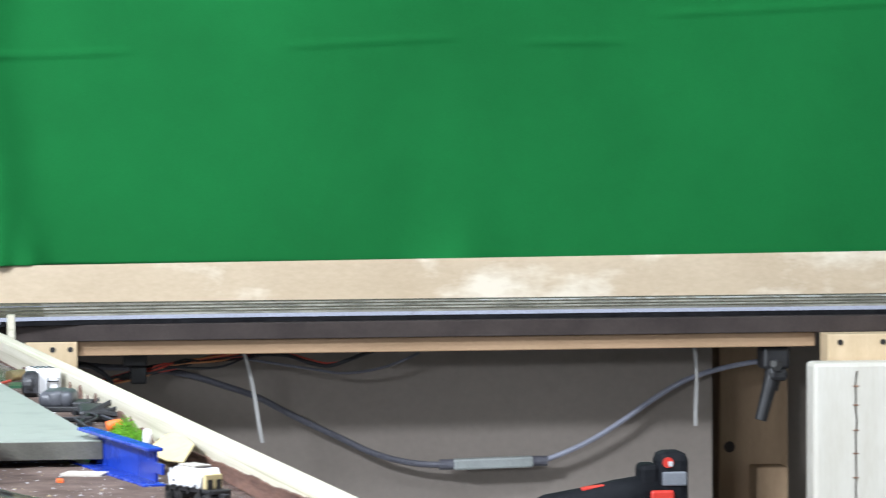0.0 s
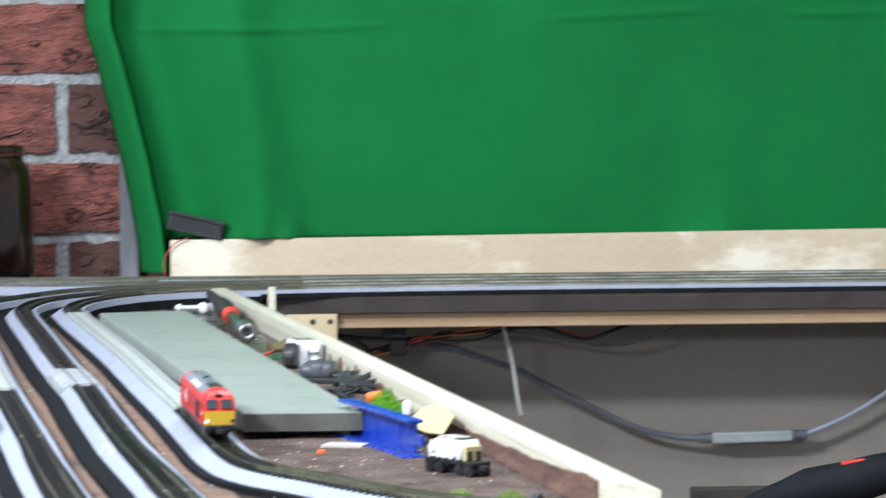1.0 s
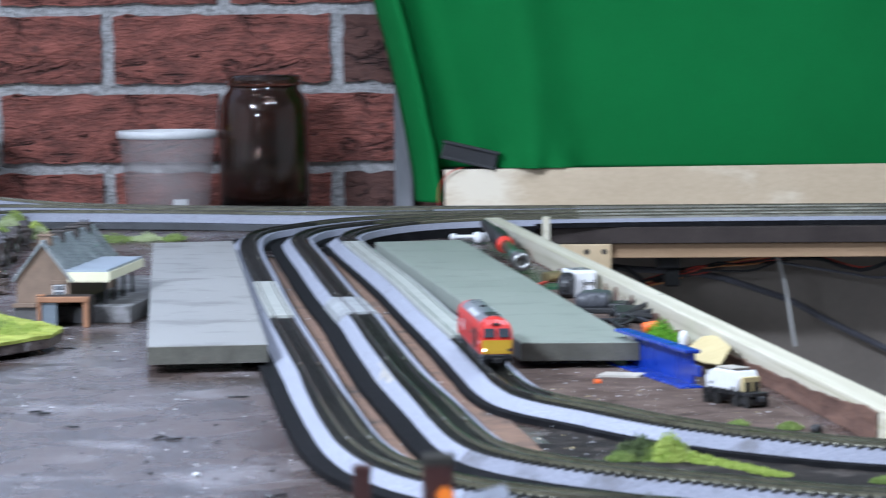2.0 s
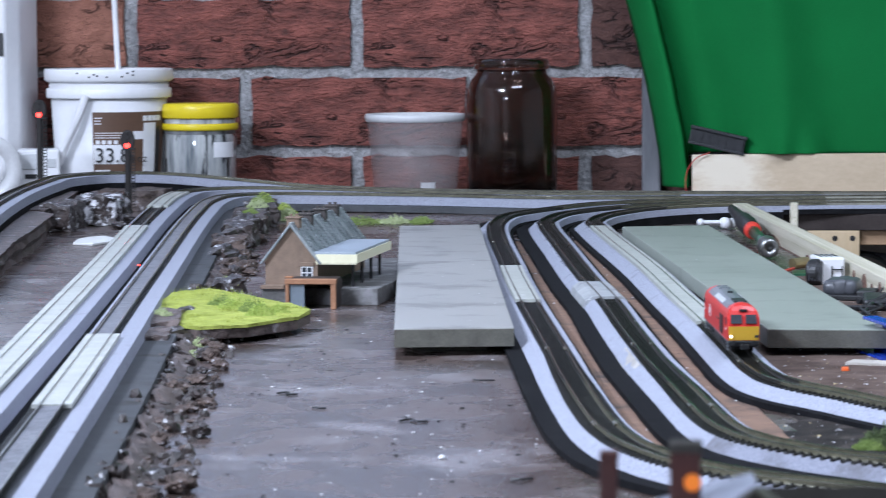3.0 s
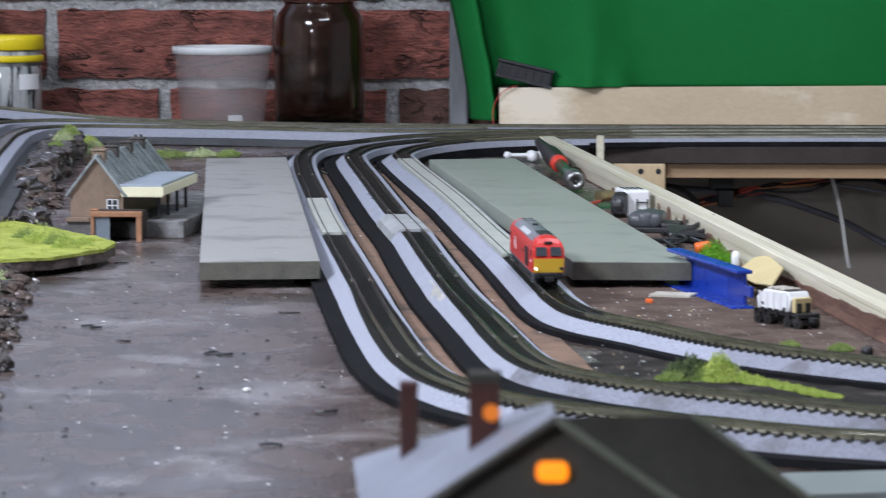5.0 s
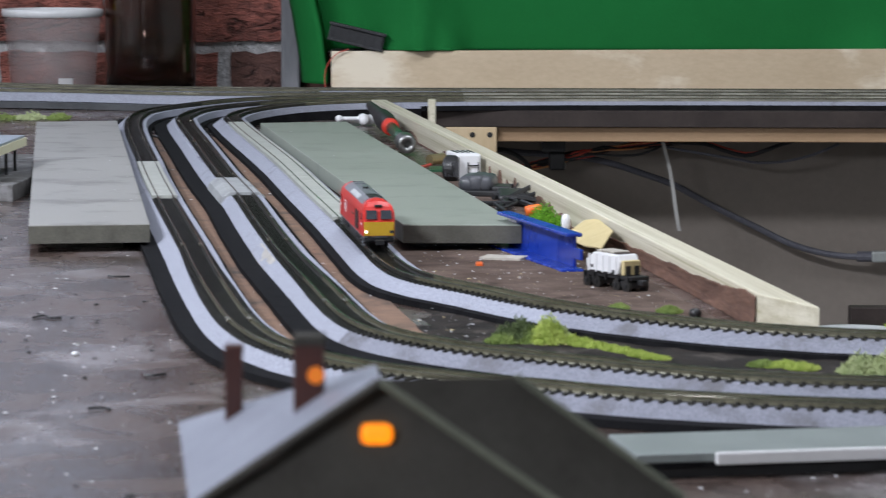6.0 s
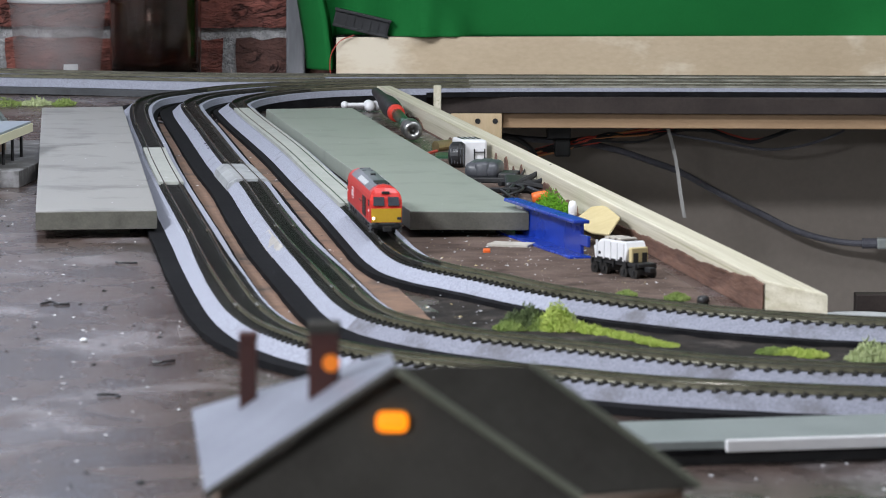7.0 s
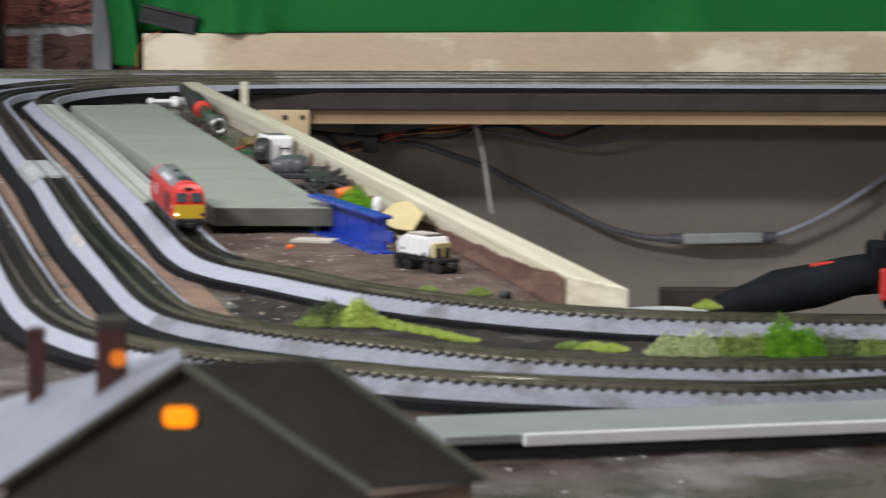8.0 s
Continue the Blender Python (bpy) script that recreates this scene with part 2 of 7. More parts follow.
def spline(points, step=0.004):
    """Evenly spaced points on a smooth curve through the given ones."""
    p = [Vector((*q, 0.0)) if len(q) == 2 else Vector(q) for q in points]
    p = [2 * p[0] - p[1], *p, 2 * p[-1] - p[-2]]
    fine = []
    for i in range(1, len(p) - 2):
        a, b, c, d = p[i - 1:i + 3]
        t1, t2, t3 = [max(1e-6, (v - u).length ** 0.5) for u, v in ((a, b), (b, c), (c, d))]
        m1 = (c - b) + t2 * ((b - a) / t1 - (c - a) / (t1 + t2))
        m2 = (c - b) + t2 * ((d - c) / t3 - (d - b) / (t2 + t3))
        n = max(2, int((c - b).length / 0.002))
        for k in range(n):
            s = k / n
            fine.append(b * (2 * s**3 - 3 * s**2 + 1) + m1 * (s**3 - 2 * s**2 + s) + c * (3 * s**2 - 2 * s**3) + m2 * (s**3 - s**2))
    fine.append(p[-2])
    out, gone = [fine[0]], 0.0
    for u, v in zip(fine, fine[1:]):
        d = (v - u).length
        while gone + d >= step:
            u = u + (v - u) * ((step - gone) / d)
            out.append(u.copy())
            d, gone = (v - u).length, 0.0
        gone += d
    return out


def frames_of(line):
    """Place and sideways direction (to the right of travel) for each point of a line."""
    out = []
    for i, p in enumerate(line):
        d = line[min(i + 1, len(line) - 1)] - line[max(i - 1, 0)]
        d.z = 0
        d.normalize()
        out.append((p, Vector((d.y, -d.x, 0)), d))
    return out


def ribbon(bm, ways, profile, jitter=0.0):
    """Sweeps a closed profile of (offset to the right, height) along a line."""
    rings = []
    for p, s, d in ways:
        rings.append([bm.verts.new(p + s * (o + jitter * noise.noise(p * 90 + Vector((j * 7.3, 0, 0)))) + Vector((0, 0, h + jitter * 0.5 * noise.noise(p * 70 + Vector((0, j * 5.1, 3))))))
                      for j, (o, h) in enumerate(profile)])
    n = len(profile)
    for a, b in zip(rings, rings[1:]):
        for k in range(n):
            bm.faces.new((a[k], a[(k + 1) % n], b[(k + 1) % n], b[k]))
    bm.faces.new(rings[0][::-1])
    bm.faces.new(rings[-1])
    return bm


def pipe(bm, points, r, step=0.012, seg=8):
    ways = frames_of(spline(points, step))
    line = [w[0] for w in ways]
    rings = []
    for i, p in enumerate(line):
        d = (line[min(i + 1, len(line) - 1)] - line[max(i - 1, 0)]).normalized()
        q = d.to_track_quat("Z", "Y").to_matrix()
        rings.append([bm.verts.new(p + q @ Vector((r * math.cos(2 * math.pi * k / seg), r * math.sin(2 * math.pi * k / seg), 0))) for k in range(seg)])
    for a, b in zip(rings, rings[1:]):
        for k in range(seg):
            bm.faces.new((a[k], a[(k + 1) % seg], b[(k + 1) % seg], b[k]))
    bm.faces.new(rings[0][::-1])
    bm.faces.new(rings[-1])
    return bm


# ---- room ----
WALL_Y = 3.52
room = [("floor", (-2.4, -1.8, -0.1), (2.4, 3.8, 0.0), CONCRETE, "grey concrete garage floor"),
        ("ceiling", (-2.4, -1.8, 2.4), (2.4, 3.8, 2.5), PLASTER, "plain white plaster ceiling"),
        ("wall_west", (-2.4, -1.8, 0), (-2.3, 3.8, 2.4), PLASTER, "plain white plaster side wall"),
        ("wall_east", (2.3, -1.8, 0), (2.4, 3.8, 2.4), PLASTER, "plain white plaster side wall"),
        ("wall_south", (-2.3, -1.8, 0), (2.3, -1.7, 2.4), PLASTER, "plain white plaster wall behind the layout")]
for name, lo, hi, m, label in room:
    tagged(part(name, boxes((lo, hi)), m), label, name.split("_")[0], kind="structure")

wall_north = tagged(part("wall_north", boxes(((-2.3, WALL_Y + 0.006, 0), (2.3, 3.8, 2.4))), MORTAR), "red clay brick wall with wide grey mortar joints", "wall", kind="structure")

# Unseen pale panel, added so that the board reflects a bluish sheen.
tagged(part("upper_wall", boxes(((-2.3, 3.492, 1.256), (-0.31, 3.519, 2.4))), shade("pale_blue_reflector", (0.66, 0.73, 0.88), (0.72, 0.79, 0.93), 0.7, 2, 90, 0.05)), "unseen pale panel added to reflect a blue sheen on the board", "wall", kind="structure")

# ---- layout boards ----
BZ = 0.983
bm = bmesh.new()
prism(bm, [(-1.05, 0.55), (1.15, 0.55), (1.15, 1.475), (0.215, 1.49), (0.175, 1.56), (-0.02, 3.115), (-0.02, 3.49), (-1.05, 3.49)], BZ - 0.018, BZ)
baseboard = tagged(part("baseboard", bm, BOARD), "dark brown painted layout baseboard, scuffed and dusty", "baseboard", kind="structure")
for x, y in ((-1.0, 0.62), (1.08, 0.62), (1.08, 1.42), (-1.0, 2.0), (-1.0, 3.40), (-0.08, 3.40)):
    part("board_leg", boxes(((x - 0.022, y - 0.022, 0.0), (x + 0.022, y + 0.022, BZ - 0.0182)), bevel=0.001), PINE_DULL, baseboard)
shelf = thing("shelf", "narrow back shelf carrying tracks, dark fascia over pine beam", "shelf", kind="structure")
part("shelf_board", boxes(((-0.018, 3.118, 0.9735), (1.25, 3.49, 0.989)), bevel=0.0006), FASCIA, shelf, "dark brown painted board edge")
part("beam", boxes(((0.055, 3.128, 0.959), (0.766, 3.168, 0.9732)), bevel=0.001), PINE_DULL, shelf, "dull pine support beam")

# ---- backdrop cloth and plywood strip ----
zs = [0.9965 + 0.0032 * k for k in range(105)] + [1.36 + 0.03 * k for k in range(1, 14)]
PINCH = [(-0.050, 0.018), (-0.020, 0.012), (0.012, 0.016), (0.46, 0.03)]   # where the hem is caught: x and width


def cloth_y(x, z, u):
    y = 3.462 + 0.008 * noise.noise(Vector((x * 5 + z, z * 2, 0.5))) + 0.0024 * noise.noise(Vector((x * 16, z * 6, 3)))
    y += 0.020 * math.exp(-((u - 0.060) / 0.030) ** 2) - 0.019 * math.exp(-((u - 0.135 - 0.1 * (z - 1.05)) / 0.030) ** 2)
    y -= 0.004 * math.exp(-((u - 0.26) / 0.05) ** 2)
    for px, w in PINCH:
        y -= 0.020 * math.exp(-((x - px) / w) ** 2) * math.exp(-(z - 1.031) / 0.020 if z > 1.031 else 0)
    for x0, x1, zc, slope in ((-0.03, 0.10, 1.247, 0.04), (0.30, 0.44, 1.259, 0.05), (0.55, 0.62, 1.262, 0.0), (0.70, 0.95, 1.292, 0.05), (-0.13, -0.02, 1.249, 0.0)):
        if x0 - 0.04 < x < x1 + 0.04:
            fade = min(1, max(0, (x - x0 + 0.03) / 0.03)) * min(1, max(0, (x1 + 0.03 - x) / 0.03))
            y -= 0.0028 * fade * math.exp(-((z - zc - slope * (x - x0)) / 0.0028) ** 2)
    return y


bm = bmesh.new()
grid = []
for z in zs:
    left = -0.1448 - 0.035 * min(1.4, max(0.0, (z - 0.998) / 0.183)) ** 1.35
    row = [bm.verts.new((left + dx + 0.0012 * noise.noise(Vector((0, z * 30, dx * 40))), y, z)) for dx, y in
           ((0.0, 3.474), (0.004, 3.462), (0.010, 3.452), (0.016, 3.444), (0.022, 3.438), (0.0265, 3.435), (0.028, 3.4365), (0.0275, 3.440), (0.026, 3.452), (0.030, 3.468))]
    for i in range(190):
        u = 0.036 + 2.1 * (i / 189) ** 1.6
        x = left + u
        if z < 1.0315 and x > -0.118:
            x = -0.118 + 0.001 * (x + 0.118)
        row.append(bm.verts.new((x, cloth_y(x, z, u), z)))
    grid.append(row)
cloth = thing("green_screen", "bright green screen cloth hanging against the brick wall, edge folded over", "cloth")
for name, i0, i1 in (("folded_edge", 0, 9), ("sheet", 9, len(grid[0]) - 1)):
    sub = bmesh.new()
    for a, b in zip(grid, grid[1:]):
        for i in range(i0, i1):
            if a[i].co.x > -0.1181 and a[i].co.z < 1.031:
                continue
            sub.faces.new([sub.verts.new(v.co) for v in (a[i], a[i + 1], b[i + 1], b[i])])
    bmesh.ops.remove_doubles(sub, verts=sub.verts, dist=0.00005)
    part(name, sub, CLOTH, cloth, "folded-over cloth edge" if i0 == 0 else "", smooth=True).modifiers.new("thick", "SOLIDIFY").thickness = 0.0008
bm.free()

ply = thing("plywood_strip", "pale plywood strip standing on edge along the shelf", "wood strip")
for name, x0, y0, y1, drop, m in (("face_veneer", -0.1125, 3.436, 3.4382, 0, PLY), ("core", -0.1119, 3.4383, 3.446, 0.0005, PINE_DULL)):
    bm = prism(bmesh.new(), [(x0, 0.989), (1.25, 0.989), (1.25, 1.0405 - drop), (x0, 1.0308 - drop)], 0, y1 - y0, 0.0006)
    bmesh.ops.transform(bm, matrix=Matrix.Translation((0, y1, 0)) @ pose(0, 0, 0, 90), verts=bm.verts)
    part(name, bm, m, ply, "darker plywood core layers" if drop else "")

grey_wall = part("grey_panel", boxes(((-0.3, 3.275, 0.0), (0.695, 3.29, 0.955))), GREYWALL)
tagged(part("grey_panel", boxes(((0.696, 3.47, 0.0), (2.2, 3.485, 0.955))), GREYWALL), "smooth grey painted panel behind the pine leg", "panel", kind="structure")
tagged(grey_wall, "smooth grey painted panel under the shelf", "panel", kind="structure")

# ---- tracks ----
TRACKS = {
    "A": [(1.15, 3.147, 0), (0.5, 3.146, 0), (0.2, 3.142, 0), (0.06, 3.13, 0), (-0.009, 3.117, 0), (-0.078, 3.096, 0), (-0.1343, 3.05, -0.0004), (-0.1704, 3, -0.0026), (-0.1833, 2.945, -0.0044), (-0.1751, 2.866, -0.005), (-0.111, 2.41, -0.005), (-0.081, 2.177, -0.005), (-0.0564, 1.989, -0.005), (-0.0354, 1.816, -0.005), (-0.025, 1.735, -0.005), (-0.014, 1.68, -0.005), (0, 1.645, -0.005), (0.0119, 1.625, -0.005), (0.0256, 1.602, -0.005), (0.0385, 1.5775, -0.005), (0.0512, 1.556, -0.005), (0.0633, 1.538, -0.005), (0.0753, 1.5236, -0.005), (0.0873, 1.5096, -0.005), (0.0996, 1.4985, -0.005), (0.1118, 1.487, -0.005), (0.1336, 1.47, -0.005), (0.1571, 1.4565, -0.005), (0.1783, 1.4465, -0.005), (0.2158, 1.4375, -0.005), (0.2635, 1.4313, -0.005), (0.33, 1.428, -0.005), (0.45, 1.43, -0.005), (0.7, 1.44, -0.005), (1.1, 1.455, -0.005)],
    "B": [(1.15, 3.197, 0), (0.4, 3.195, 0), (0.1, 3.185, 0), (-0.04, 3.16, 0), (-0.121, 3.115, 0), (-0.1764, 3.0507, -0.0004), (-0.214, 3, -0.0025), (-0.2259, 2.9446, -0.0048), (-0.2233, 2.9, -0.005), (-0.189, 2.624, -0.005), (-0.1504, 2.32, -0.005), (-0.1253, 2.1395, -0.005), (-0.1045, 1.967, -0.005), (-0.088, 1.836, -0.005), (-0.079, 1.768, -0.005), (-0.0585, 1.63, -0.005), (-0.049, 1.565, -0.005), (-0.0406, 1.512, -0.005), (-0.0328, 1.476, -0.005), (-0.0245, 1.451, -0.005), (-0.0134, 1.43, -0.005), (-0.0012, 1.4125, -0.005), (0.0104, 1.3985, -0.005), (0.0211, 1.3875, -0.005), (0.0322, 1.3775, -0.005), (0.0437, 1.3675, -0.005), (0.0548, 1.359, -0.005), (0.0668, 1.35, -0.005), (0.0778, 1.3405, -0.005), (0.0985, 1.3255, -0.005), (0.1197, 1.3125, -0.005), (0.1392, 1.3045, -0.005), (0.1514, 1.301, -0.005), (0.1729, 1.2965, -0.005), (0.1937, 1.293, -0.005), (0.2152, 1.2916, -0.005), (0.2479, 1.2928, -0.005), (0.33, 1.299, -0.005), (0.5, 1.326, -0.005), (1.1, 1.415, -0.005)],
    "C": [(-0.04, 3.205, 0), (-0.13, 3.165, 0), (-0.19, 3.116, 0), (-0.232, 3.0427, -0.0008), (-0.2622, 2.991, -0.0029), (-0.2692, 2.9414, -0.0049), (-0.2132, 2.418, -0.005), (-0.1769, 2.127, -0.005), (-0.1505, 1.9285, -0.005), (-0.1328, 1.796, -0.005), (-0.1185, 1.685, -0.005), (-0.092, 1.502, -0.005), (-0.0842, 1.4625, -0.005), (-0.0746, 1.4245, -0.005), (-0.061, 1.3885, -0.005), (-0.05, 1.366, -0.005), (-0.03, 1.338, -0.005), (-0.005, 1.315, -0.005), (0.02, 1.298, -0.005), (0.0419, 1.2855, -0.005), (0.0623, 1.2712, -0.005), (0.0814, 1.2605, -0.005), (0.1025, 1.252, -0.005), (0.1228, 1.2455, -0.005), (0.1334, 1.242, -0.005), (0.1546, 1.237, -0.005), (0.1748, 1.233, -0.005), (0.1941, 1.2315, -0.005), (0.2143, 1.2345, -0.005), (0.2367, 1.241, -0.005), (0.33, 1.266, -0.005), (0.5, 1.293, -0.005), (1.1, 1.38, -0.005)],
    "L0": [(1.15, 3.305, 0), (0.3, 3.305, 0), (-0.19, 3.31, 0), (-0.336, 3.335, 0), (-0.49, 3.336, 0.0044), (-0.565, 3.338, 0.0105), (-0.62, 3.335, 0.0156), (-0.664, 3.325, 0.0185), (-0.708, 3.295, 0.0195),
           (-0.732, 3.22, 0.020), (-0.728, 3.12, 0.020), (-0.713, 2.956, 0.020), (-0.68, 2.719, 0.020), (-0.60, 2.25, 0.020), (-0.5, 1.6, 0.020)],
    "L1": [(-0.12, 3.285, 0), (-0.25, 3.287, 0.0), (-0.40, 3.292, 0.002), (-0.50, 3.302, 0.004), (-0.565, 3.295, 0.005), (-0.603, 3.255, 0.005), (-0.607, 3.18, 0.005), (-0.580, 2.93, 0.005), (-0.486, 2.25, 0.005), (-0.391, 1.556, 0.005), (-0.33, 1.1, 0.005)],
    "L2": [(1.15, 3.25, 0), (0.2, 3.25, 0), (-0.05, 3.225, 0), (-0.24, 3.213, 0), (-0.355, 3.243, 0.0005), (-0.465, 3.258, 0.001), (-0.525, 3.245, 0.002), (-0.557, 3.19, 0.003), (-0.562, 3.12, 0.003), (-0.541, 2.92, 0.003), (-0.447, 2.23, 0.003), (-0.359, 1.60, 0.003), (-0.27, 0.95, 0.003)],
}
RZ = 1.0   # rail top
WAYS = {k: frames_of([p + Vector((0, 0, RZ)) for p in spline(v)]) for k, v in TRACKS.items()}

TIE_LO, TIE_HI = (-0.0099, -0.0011, -0.0046), (0.0102, 0.0011, -0.0024)
sleeper_bm = boxes((TIE_LO, TIE_HI), bevel=0.0002)
sleeper_mesh = None


def on_line(p, s, d):
    return Matrix.Translation(p) @ Matrix(((s.x, d.x, 0), (s.y, d.y, 0), (0, 0, 1))).to_4x4()


def grounded(bm, ways, profile, floor):
    """Like ribbon(), but a height of None stands on the floor at that level."""
    rings = [[bm.verts.new(p + s * (o + 0.0004 * noise.noise(p * 60 + Vector((j * 7.3, 0, 0)))) + Vector((0, 0, floor - p.z if z is None else z))) for j, (o, z) in enumerate(profile)] for p, s, d in ways]
    n = len(profile)
    for a, b in zip(rings, rings[1:]):
        for k in range(n):
            bm.faces.new((a[k], a[(k + 1) % n], b[(k + 1) % n], b[k]))
    bm.faces.new(rings[0][::-1])
    bm.faces.new(rings[-1])
    return bm


def track(key, left, right, wide_left, wide_right):
    global sleeper_mesh
    ways = WAYS[key]
    t = thing("model_railway_track", "single line of model track on pale foam over black underlay", "model track", "tracks of the layout")
    far = [w for w in ways if w[0].x > -0.02 and w[0].y > 3.0]
    for run, shelf_run in ((far, True), (ways[max(0, len(far) - 1):], False)):
        if len(run) < 3:
            continue
        low = -0.0062 if shelf_run else -0.0084 if key in "ABC" else -0.0107
        foam = [(-0.0096 - left, low), (-0.0096 - left * (0.7 if key in "ABC" else 0.92), -0.0028), (-0.0084, -0.0028), (-0.0082, -0.0031), (0.0084, -0.0031), (0.0102, -0.0034), (0.0096 + right, low)]
        front = [w for w in run if w[0].y < 1.9 and w[0].x > (0.06 if key == "A" else -0.03)] if key in "ABC" and not shelf_run else []
        clean = run[:len(run) - len(front) + 1] if front else run
        for bit, stuff in ((clean, FOAM), (front, FOAM_DIRTY)):
            if bit:
                part("foam_bed", ribbon(bmesh.new(), bit, foam, 0.00018), stuff, t, "soil-stained foam trackbed" if stuff is FOAM_DIRTY else "lavender white foam trackbed")
        foot = None if key in "ABC" else -0.0168
        part("underlay", grounded(bmesh.new(), run[::3] + run[-1:], [(-wide_left, foot), (-wide_left, low - 0.0003), (wide_right, low - 0.0003), (wide_right, foot)], 0.9892 if shelf_run else BZ + 0.0002), GREYFOAM if key == "L2" and not shelf_run else UNDERLAY, t, "grey sheet underlay" if key == "L2" and not shelf_run else "black rubber underlay strip")
    top = -0.0012 if key == "L2" else -0.0029
    part("ballast_deck", ribbon(bmesh.new(), ways[::2], [(-0.0046, -0.0034), (-0.0044, top), (0.0044, top), (0.0046, -0.0034)], 0.0002), DECK_GREY if key == "L2" else DECK, t, "dark ballast between the sleepers")
    shelf_ways = [w for w in ways if w[0].x > 0.02 and w[0].y > 3.0]
    if key != "C" and len(shelf_ways) > 3:
        # Pale strips paint in the silvery sheen of the shelf rails.
        for o in (-0.0074, 0.0, 0.0074):
            w = 0.0038 if o == 0 else 0.0018
            part("dust_strip", ribbon(bmesh.new(), shelf_ways, [(o - w, -0.0034), (o - w, -0.0009), (o + w, -0.0009), (o + w, -0.0034)], 0.0003), DECK_PALE, t, "pale strip painted for the sheen of the rails")
    for side in (-1, 1):
        o = side * 0.0050
        far_n = sum(1 for w in ways if w[0].y > 3.06)
        front_n = sum(1 for w in ways if w[0].y < 1.66) if key in "ABC" else 0
        for bit, web, head, words in ((ways[:far_n + 1], RAIL_SIDE, RAIL, "tarnished olive rail"), (ways[far_n:len(ways) - front_n + 1], RAIL_DARK, RAIL_DIM if key in "ABC" else RAIL, "rail coloured dark for dim reflections"),
                                      (ways[len(ways) - front_n:], RAIL_SIDE, RAIL, "tarnished olive rail")):
            if len(bit) > 2:
                rail = part("rail", ribbon(bmesh.new(), bit, [(o - 0.0005, -0.0026), (o - 0.0002, -0.0020), (o - 0.0002, -0.0005), (o + 0.0002, -0.0005), (o + 0.0002, -0.0020), (o + 0.0005, -0.0026)]), web, t, words)
                part("rail_head", ribbon(bmesh.new(), bit, [(o - 0.0003, -0.0006), (o - 0.0003, 0), (o + 0.0003, 0), (o + 0.0003, -0.0006)]), head, rail, "worn rail head")
    if key in "ABC":   # dark strip laid against the outside of the rails on the straight
        straight = [w for w in ways if 1.62 < w[0].y < 3.02][::2]
        for side in (-1, 1):
            part("ballast_deck", ribbon(bmesh.new(), straight, [(side * 0.0054, -0.0034), (side * 0.0054, -0.0024), (side * 0.0076, -0.0026), (side * 0.0081, -0.0034)][::side], 0.0002), DECK, t, "dark strip outside the rail")
    ties = frames_of([p + Vector((0, 0, RZ)) for p in spline(TRACKS[key], 0.0056)])
    near = [w for w in ties if w[0].y < 1.60 and w[0].x < 0.42]
    rest = [w for w in ties if w[0].y >= 1.60 or w[0].x >= 0.42]
    bm = bmesh.new()
    for p, s, d in rest:
        half = 0.0080 + 0.0020 * min(1, max(0, (1.80 - p.y) / 0.2))
        box(bm, (-half, TIE_LO[1], TIE_LO[2]), (half, TIE_HI[1], TIE_HI[2]), 0, on_line(p, s, d))
    tagged(part("sleeper_run", bm, SLEEPER, t), kind="stuff")
    bm = bmesh.new()   # moulded chairs that hold the rails on each sleeper
    for p, s, d in ties:
        if p.y < 2.3:
            for side in (-1, 1):
                box(bm, (side * 0.0061 - 0.0006, -0.0006, -0.0026), (side * 0.0061 + 0.0006, 0.0006, -0.0018), 0, on_line(p, s, d))
    tagged(part("rail_chair_run", bm, CHAIR, t), kind="stuff")
    for p, s, d in near:
        if sleeper_mesh is None:
            sleeper_mesh = part("sleeper", sleeper_bm, SLEEPER, t)
            sleeper_mesh.matrix_basis = on_line(p, s, d)
        else:
            again(sleeper_mesh, "sleeper", on_line(p, s, d), t)
    return t


SIDES = {"A": (0.0026, 0.0075, 0.0127, 0.0220), "B": (0.0026, 0.0056, 0.018, 0.0262), "C": (0.0026, 0.0062, 0.016, 0.0250),
         "L0": (0.0085, 0.003, 0.019, 0.016), "L1": (0.0095, 0.003, 0.022, 0.016), "L2": (0.0095, 0.003, 0.036, 0.016)}
track_obs = {k: track(k, *SIDES[k]) for k in TRACKS}


def cover(key, y0, y1, half, z0, z1, material, name, label, shift=0.0, stretch=1, jitter=0.0):
    """A flat strip laid along a stretch of track."""
    ways = [w for w in WAYS[key] if min(y0, y1) <= w[0].y <= max(y0, y1)][::stretch]
    return part(name, ribbon(bmesh.new(), ways, [(shift - half, z0), (shift - half, z1), (shift + half, z1), (shift + half, z0)], jitter), material, track_obs[key], label)


ways = [w for w in WAYS["L0"] if w[0].y > 3.15 and w[0].x > 0.46]
part("infill_strip", ribbon(bmesh.new(), ways, [(-0.0092, -0.0037), (-0.0092, -0.0008), (0.0092, -0.0008), (0.0092, -0.0037)]), INFILL, track_obs["L0"], "pale card infill between the rails")
cover("A", 1.978, 2.862, 0.0082, -0.0037, -0.0005, INFILL, "infill_strip", "pale card infill between the rails")
cover("C", 2.122, 2.410, 0.0080, -0.0037, -0.0005, INFILL, "infill_strip", "pale card infill between the rails")
cover("L1", 2.97, 3.21, 0.0092, -0.0037, -0.0005, INFILL, "infill_strip", "pale card infill between the rails")
cover("L1", 1.2, 2.70, 0.0092, -0.0037, -0.0005, INFILL, "infill_strip", "pale card infill between the rails")
cover("L2", 1.47, 1.80, 0.0092, -0.0037, -0.0005, INFILL, "infill_strip", "pale card infill between the rails")
